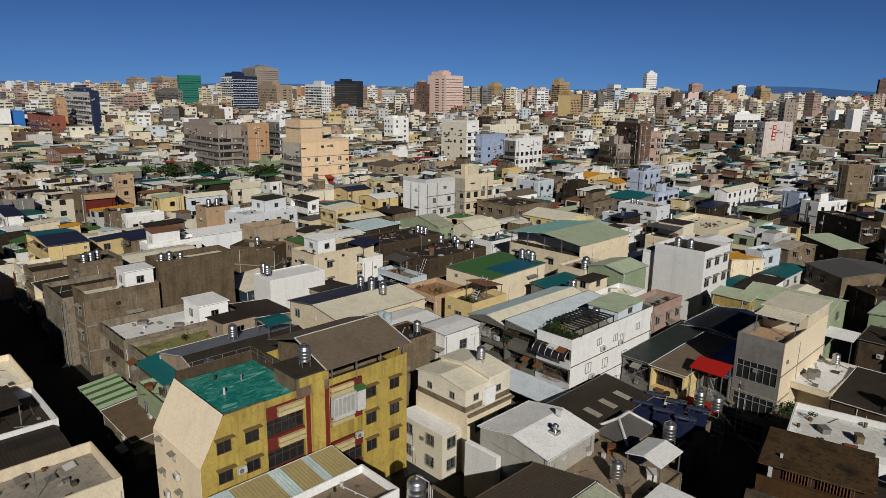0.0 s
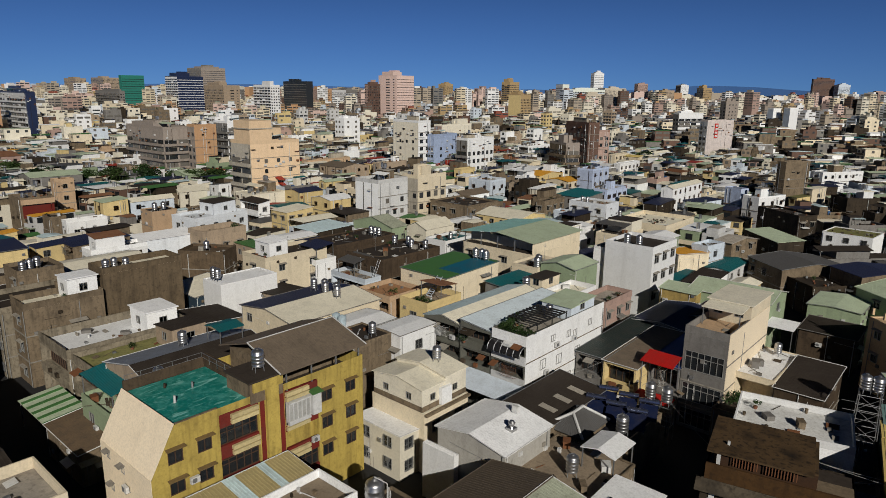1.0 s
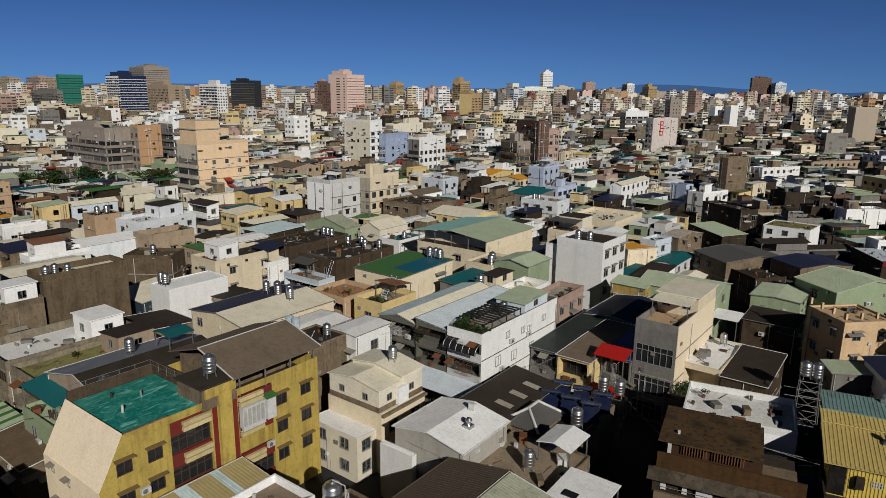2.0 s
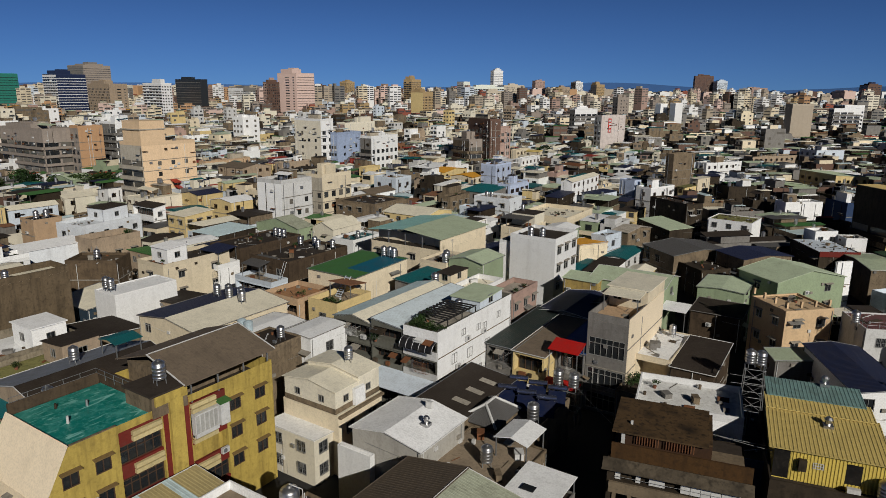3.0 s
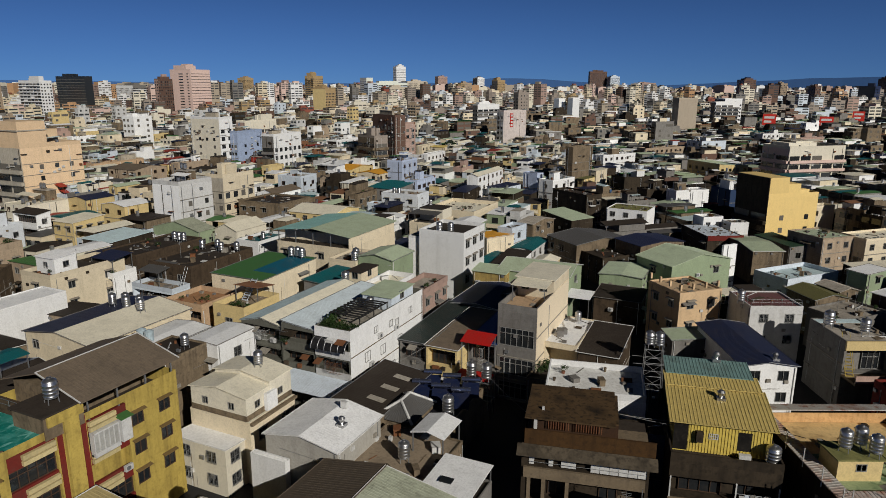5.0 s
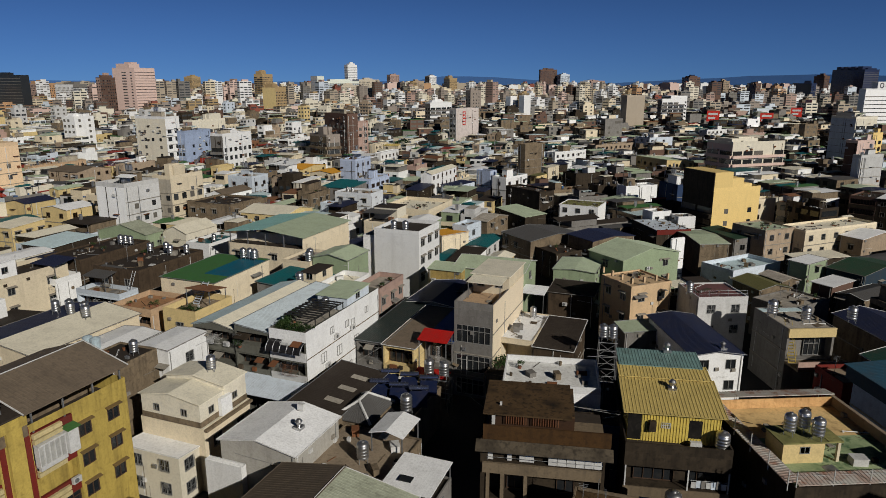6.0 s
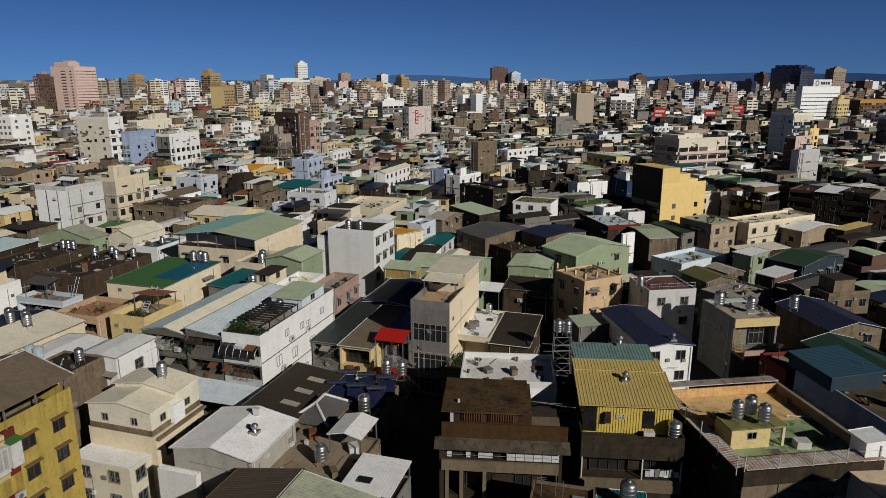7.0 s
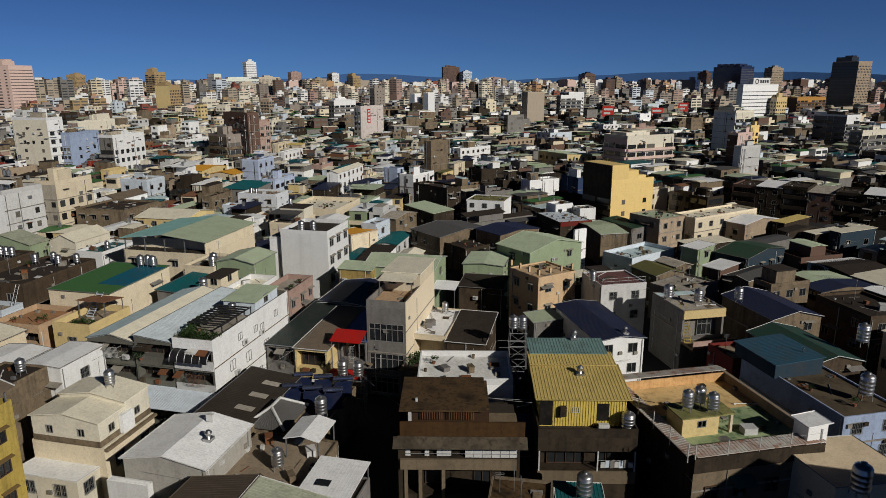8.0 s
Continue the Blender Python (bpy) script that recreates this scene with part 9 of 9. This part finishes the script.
def city_house(m, x, y, w, d, yaw, r, tall, usual, walls):
    c, s = math.cos(radians(yaw)), math.sin(radians(yaw))
    cx, cy = x - w / 2 * c - d / 2 * s, y - w / 2 * s + d / 2 * c
    p = rng.random()
    storeys = usual if p > tall and (r < 420 or rng.random() < 0.6) else rng.choices((2, 3, 4, 5), (30, 42, 20, 8))[0] if p > tall else rng.choice((3, 4, 4) if r < 420 else (5, 5, 6, 7) if r < 900 else (5, 6, 7, 8, 9) if p > tall * 0.25 or r < 900 else (9, 10, 12, 14))
    h = storeys * (2.9 if r < 420 else 3.1) + (rng.uniform(-0.4, 0.9) if r < 420 else 0)
    wall, roof = SLOT[pick(walls).name], pick(ROOFS)
    rs = SLOT[roof.name]
    turned_box(m, cx, cy, c, s, -w / 2, -d / 2, 0, w / 2, d / 2, h, wall, rs)
    if r < 760:
        # balcony fronts that stand out before the windows
        if rng.random() < 0.6:
            q = wall if rng.random() < 0.6 else SLOT[pick(walls).name]
            for i in range(1, storeys):
                turned_box(m, cx, cy, c, s, -w / 2 + 0.05, -d / 2 - 0.9, i * 3.1 - 0.1, w / 2 - 0.05, -d / 2 + 0.02, i * 3.1 + 0.05, q, q)
                turned_box(m, cx, cy, c, s, -w / 2 + 0.05, -d / 2 - 0.95, i * 3.1 - 0.1, w / 2 - 0.05, -d / 2 - 0.85, i * 3.1 + 0.9, q, q)
    if roof not in (R_CONC, R_PALE) and storeys < 6:
        z = h
        if r < 760 and rng.random() < 0.28:
            # a sheet roof raised over a set-back attic
            z = h + rng.uniform(1.7, 2.3)
            q = SLOT[rng.choice((BLACKC, CONC, GREYW, WHITE, CREAM)).name]
            y0 = -d / 2 + rng.uniform(0.8, d * 0.35)
            turned_box(m, cx, cy, c, s, -w / 2 + 0.3, y0, h - 0.02, w / 2 - 0.3, d / 2 - 0.4, z, q, rs)
            for px in (-w / 2 + 0.05, w / 2 - 0.15):
                turned_box(m, cx, cy, c, s, px, -d / 2 + 0.1, h, px + 0.1, -d / 2 + 0.2, z, SLOT[GREYW.name], rs)
        turned_ridge(m, cx, cy, c, s, -w / 2 - 0.2, -d / 2 - 0.2, w / 2 + 0.2, d / 2 + 0.2, z + 0.02, rng.uniform(0.2, 0.65), rs, rng.random() < 0.6)
        if r < 420 and rng.random() < 0.45:
            tx, ty = rng.uniform(-0.3, 0.3) * w, rng.uniform(-0.3, 0.3) * d
            q = Mesh()
            q.cyl(cx + tx * c - ty * s, cy + tx * s + ty * c, z, z + 1.5, 0.45, 0.42, 8)
            i = len(m.v)
            m.v.extend(q.v)
            m.f.extend(tuple(i + a for a in f) for f in q.f)
            m.k.extend([SLOT[STEEL.name]] * len(q.f))
    else:
        if r < 700:
            t = 0.25
            ph = rng.uniform(0.5, 1.0)
            for a in ((-w / 2, -d / 2, w / 2, -d / 2 + t), (-w / 2, d / 2 - t, w / 2, d / 2), (-w / 2, -d / 2 + t, -w / 2 + t, d / 2 - t), (w / 2 - t, -d / 2 + t, w / 2, d / 2 - t)):
                turned_box(m, cx, cy, c, s, a[0], a[1], h - 0.01, a[2], a[3], h + ph, wall, wall)
        for k in range(rng.choice((1, 1, 2)) if r < 700 else 1):
            bw, bd, bh = w * rng.uniform(0.4, 0.9), d * rng.uniform(0.2, 0.5), rng.uniform(2.0, 3.0)
            y0 = rng.uniform(-d / 2 + 0.3, d / 2 - bd - 0.3)
            x0 = rng.uniform(-w / 2 + 0.1, w / 2 - bw - 0.1)
            r2 = pick(ROOFS)
            w2 = wall if rng.random() < 0.6 else SLOT[pick(walls).name]
            turned_box(m, cx, cy, c, s, x0, y0, h - 0.02 * (k + 1), x0 + bw, y0 + bd, h + bh, w2, SLOT[r2.name])
            if r < 900 and r2 not in (R_CONC, R_PALE):
                turned_ridge(m, cx, cy, c, s, x0 - 0.2, y0 - 0.2, x0 + bw + 0.2, y0 + bd + 0.2, h + bh + 0.02, 0.35, SLOT[r2.name], rng.random() < 0.5)
            elif r < 420 and rng.random() < 0.7:
                tx, ty = x0 + bw / 2, y0 + bd / 2
                q = Mesh()
                q.cyl(cx + tx * c - ty * s, cy + tx * s + ty * c, h + bh, h + bh + 1.4, 0.45, 0.42, 8)
                i = len(m.v)
                m.v.extend(q.v)
                m.f.extend(tuple(i + a for a in f) for f in q.f)
                m.k.extend([SLOT[STEEL.name]] * len(q.f))
        if r < 800 and rng.random() < 0.4:
            cw, cd = w * rng.uniform(0.5, 0.95), d * rng.uniform(0.2, 0.45)
            y0 = rng.uniform(-d / 2, d / 2 - cd)
            r2 = SLOT[pick(ROOFS[2:]).name]
            zc = h + rng.uniform(1.9, 2.6)
            turned_box(m, cx, cy, c, s, -cw / 2, y0, zc, cw / 2, y0 + cd, zc + 0.12, r2, r2)
            for px in (-cw / 2, cw / 2 - 0.12):
                for py in (y0, y0 + cd - 0.12):
                    turned_box(m, cx, cy, c, s, px, py, h, px + 0.12, py + 0.12, zc, SLOT[GREYW.name], SLOT[GREYW.name])
    if r < 420 and roof in (R_CONC, R_PALE):
        for k in range(6):
            bx, by, a = rng.uniform(-0.45, 0.45) * w, rng.uniform(-0.45, 0.45) * d, rng.uniform(0.15, 0.6)
            q = SLOT[rng.choice((WHITEP, RUSTY, BLUEP, GREYW, BLACKC, CREAM)).name]
            turned_box(m, cx, cy, c, s, bx - a, by - a * 0.7, h, bx + a, by + a * 0.7, h + rng.uniform(0.3, 1.2), q, q)
    if r < 420 and rng.random() < 0.4:
        zc = rng.choice((2.9, 5.9))
        if zc < h - 1:
            r2 = SLOT[pick(ROOFS[2:]).name]
            turned_box(m, cx, cy, c, s, -w / 2 + 0.1, -d / 2 - 1.2, zc, w / 2 - 0.1, -d / 2 - 0.01, zc + 0.1, r2, r2)
    if r < 1600:
        g = SLOT[(GLASS if r < 300 else SHADEDGLASS if rng.random() < 0.6 else CURTAIN).name]
        step = 3.1
        for i in range(storeys):
            z = i * step + 0.95
            if i < storeys - 3 and r > 420 or r > 760 and i < storeys - 2 and storeys < 5:
                if storeys < 6 or i < storeys - 7:
                    continue
            for face in "se":
                lim = w if face == "s" else d
                if face == "e" and rng.random() < 0.35 and storeys < 6:
                    continue
                n = max(1, int(lim / (2.4 if face == "s" else 4.5))) if r < 700 else max(1, int(lim / 6))
                ww = min(1.6, lim / n * 0.6) if rng.random() < 0.7 and r < 700 else lim / n * 0.8
                for k in range(n):
                    if rng.random() < 0.2:
                        continue
                    u = -lim / 2 + (k + 0.5) * lim / n
                    if face == "s":
                        pane(m, cx, cy, c, s, (u - ww / 2, -d / 2 - 0.06), (u + ww / 2, -d / 2 - 0.06), z, z + 1.4, g)
                    else:
                        pane(m, cx, cy, c, s, (w / 2 + 0.06, u - ww / 2), (w / 2 + 0.06, u + ww / 2), z, z + 1.4, g)


def city(reach0, reach1, yaw, lo, hi, scale, tall, gap, label, walls=WALLS):
    m = Mesh()
    for x, y, w, d, r, k in lots(reach0, reach1, yaw, lo, hi, scale, gap):
        city_house(m, x, y, w, d, yaw, r, tall, k, walls)
    ob = new("distant_houses", m.data("distant_houses", *CITY))
    return tagged(ob, label, "houses", kind="stuff")


NEARTEXT = "crowded townhouses with sheet roofs and water tanks"
city(150, 420, 0, -31, 12, 0.86, 0.006, 0.05, NEARTEXT)
city(150, 420, 8, 12, 44, 0.86, 0.006, 0.07, NEARTEXT)
city(150, 420, -45, -75, -31, 0.86, 0.004, 0.008, NEARTEXT, SHADEWALLS)
city(420, 760, 0, -20, 44, 0.95, 0.03, 0.06, NEARTEXT)
city(420, 760, -45, -75, -20, 0.95, 0.006, 0.03, NEARTEXT, SHADEWALLS)
FARTEXT = "distant crowded houses and mid-rise blocks"
city(760, 1600, 12, 5, 44, 1.35, 0.13, 0.06, FARTEXT, FARWALLS)
city(760, 1600, -20, -40, 5, 1.35, 0.13, 0.06, FARTEXT, FARWALLS)
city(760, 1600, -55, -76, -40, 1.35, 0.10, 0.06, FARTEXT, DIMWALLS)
city(1600, 4700, 20, -10, 44, 3.6, 0.22, 0.03, "low skyline of the city on the horizon", FARWALLS)
city(1600, 4700, -35, -76, -10, 3.6, 0.22, 0.03, "low skyline of the city on the horizon", FARWALLS)

# ---- trees between the houses ----
for i, (x, y) in enumerate(((-262, 96), (-252, 104), (-246, 112), (-238, 118), (-232, 124), (-270, 84), (-268, 120), (-300, 80), (-286, 60), (-276, 44), (-225, 130), (-150, 330), (60, 430), (75, 445), (48, 470), (90, 420), (20, 520), (150, 520))):
    tree(x, y, 9.5 + (i * 7) % 3, 4 + (i * 5) % 3, i)

# ---- far hills on the horizon, distance haze put into their blue ----
hrng = random.Random(5)
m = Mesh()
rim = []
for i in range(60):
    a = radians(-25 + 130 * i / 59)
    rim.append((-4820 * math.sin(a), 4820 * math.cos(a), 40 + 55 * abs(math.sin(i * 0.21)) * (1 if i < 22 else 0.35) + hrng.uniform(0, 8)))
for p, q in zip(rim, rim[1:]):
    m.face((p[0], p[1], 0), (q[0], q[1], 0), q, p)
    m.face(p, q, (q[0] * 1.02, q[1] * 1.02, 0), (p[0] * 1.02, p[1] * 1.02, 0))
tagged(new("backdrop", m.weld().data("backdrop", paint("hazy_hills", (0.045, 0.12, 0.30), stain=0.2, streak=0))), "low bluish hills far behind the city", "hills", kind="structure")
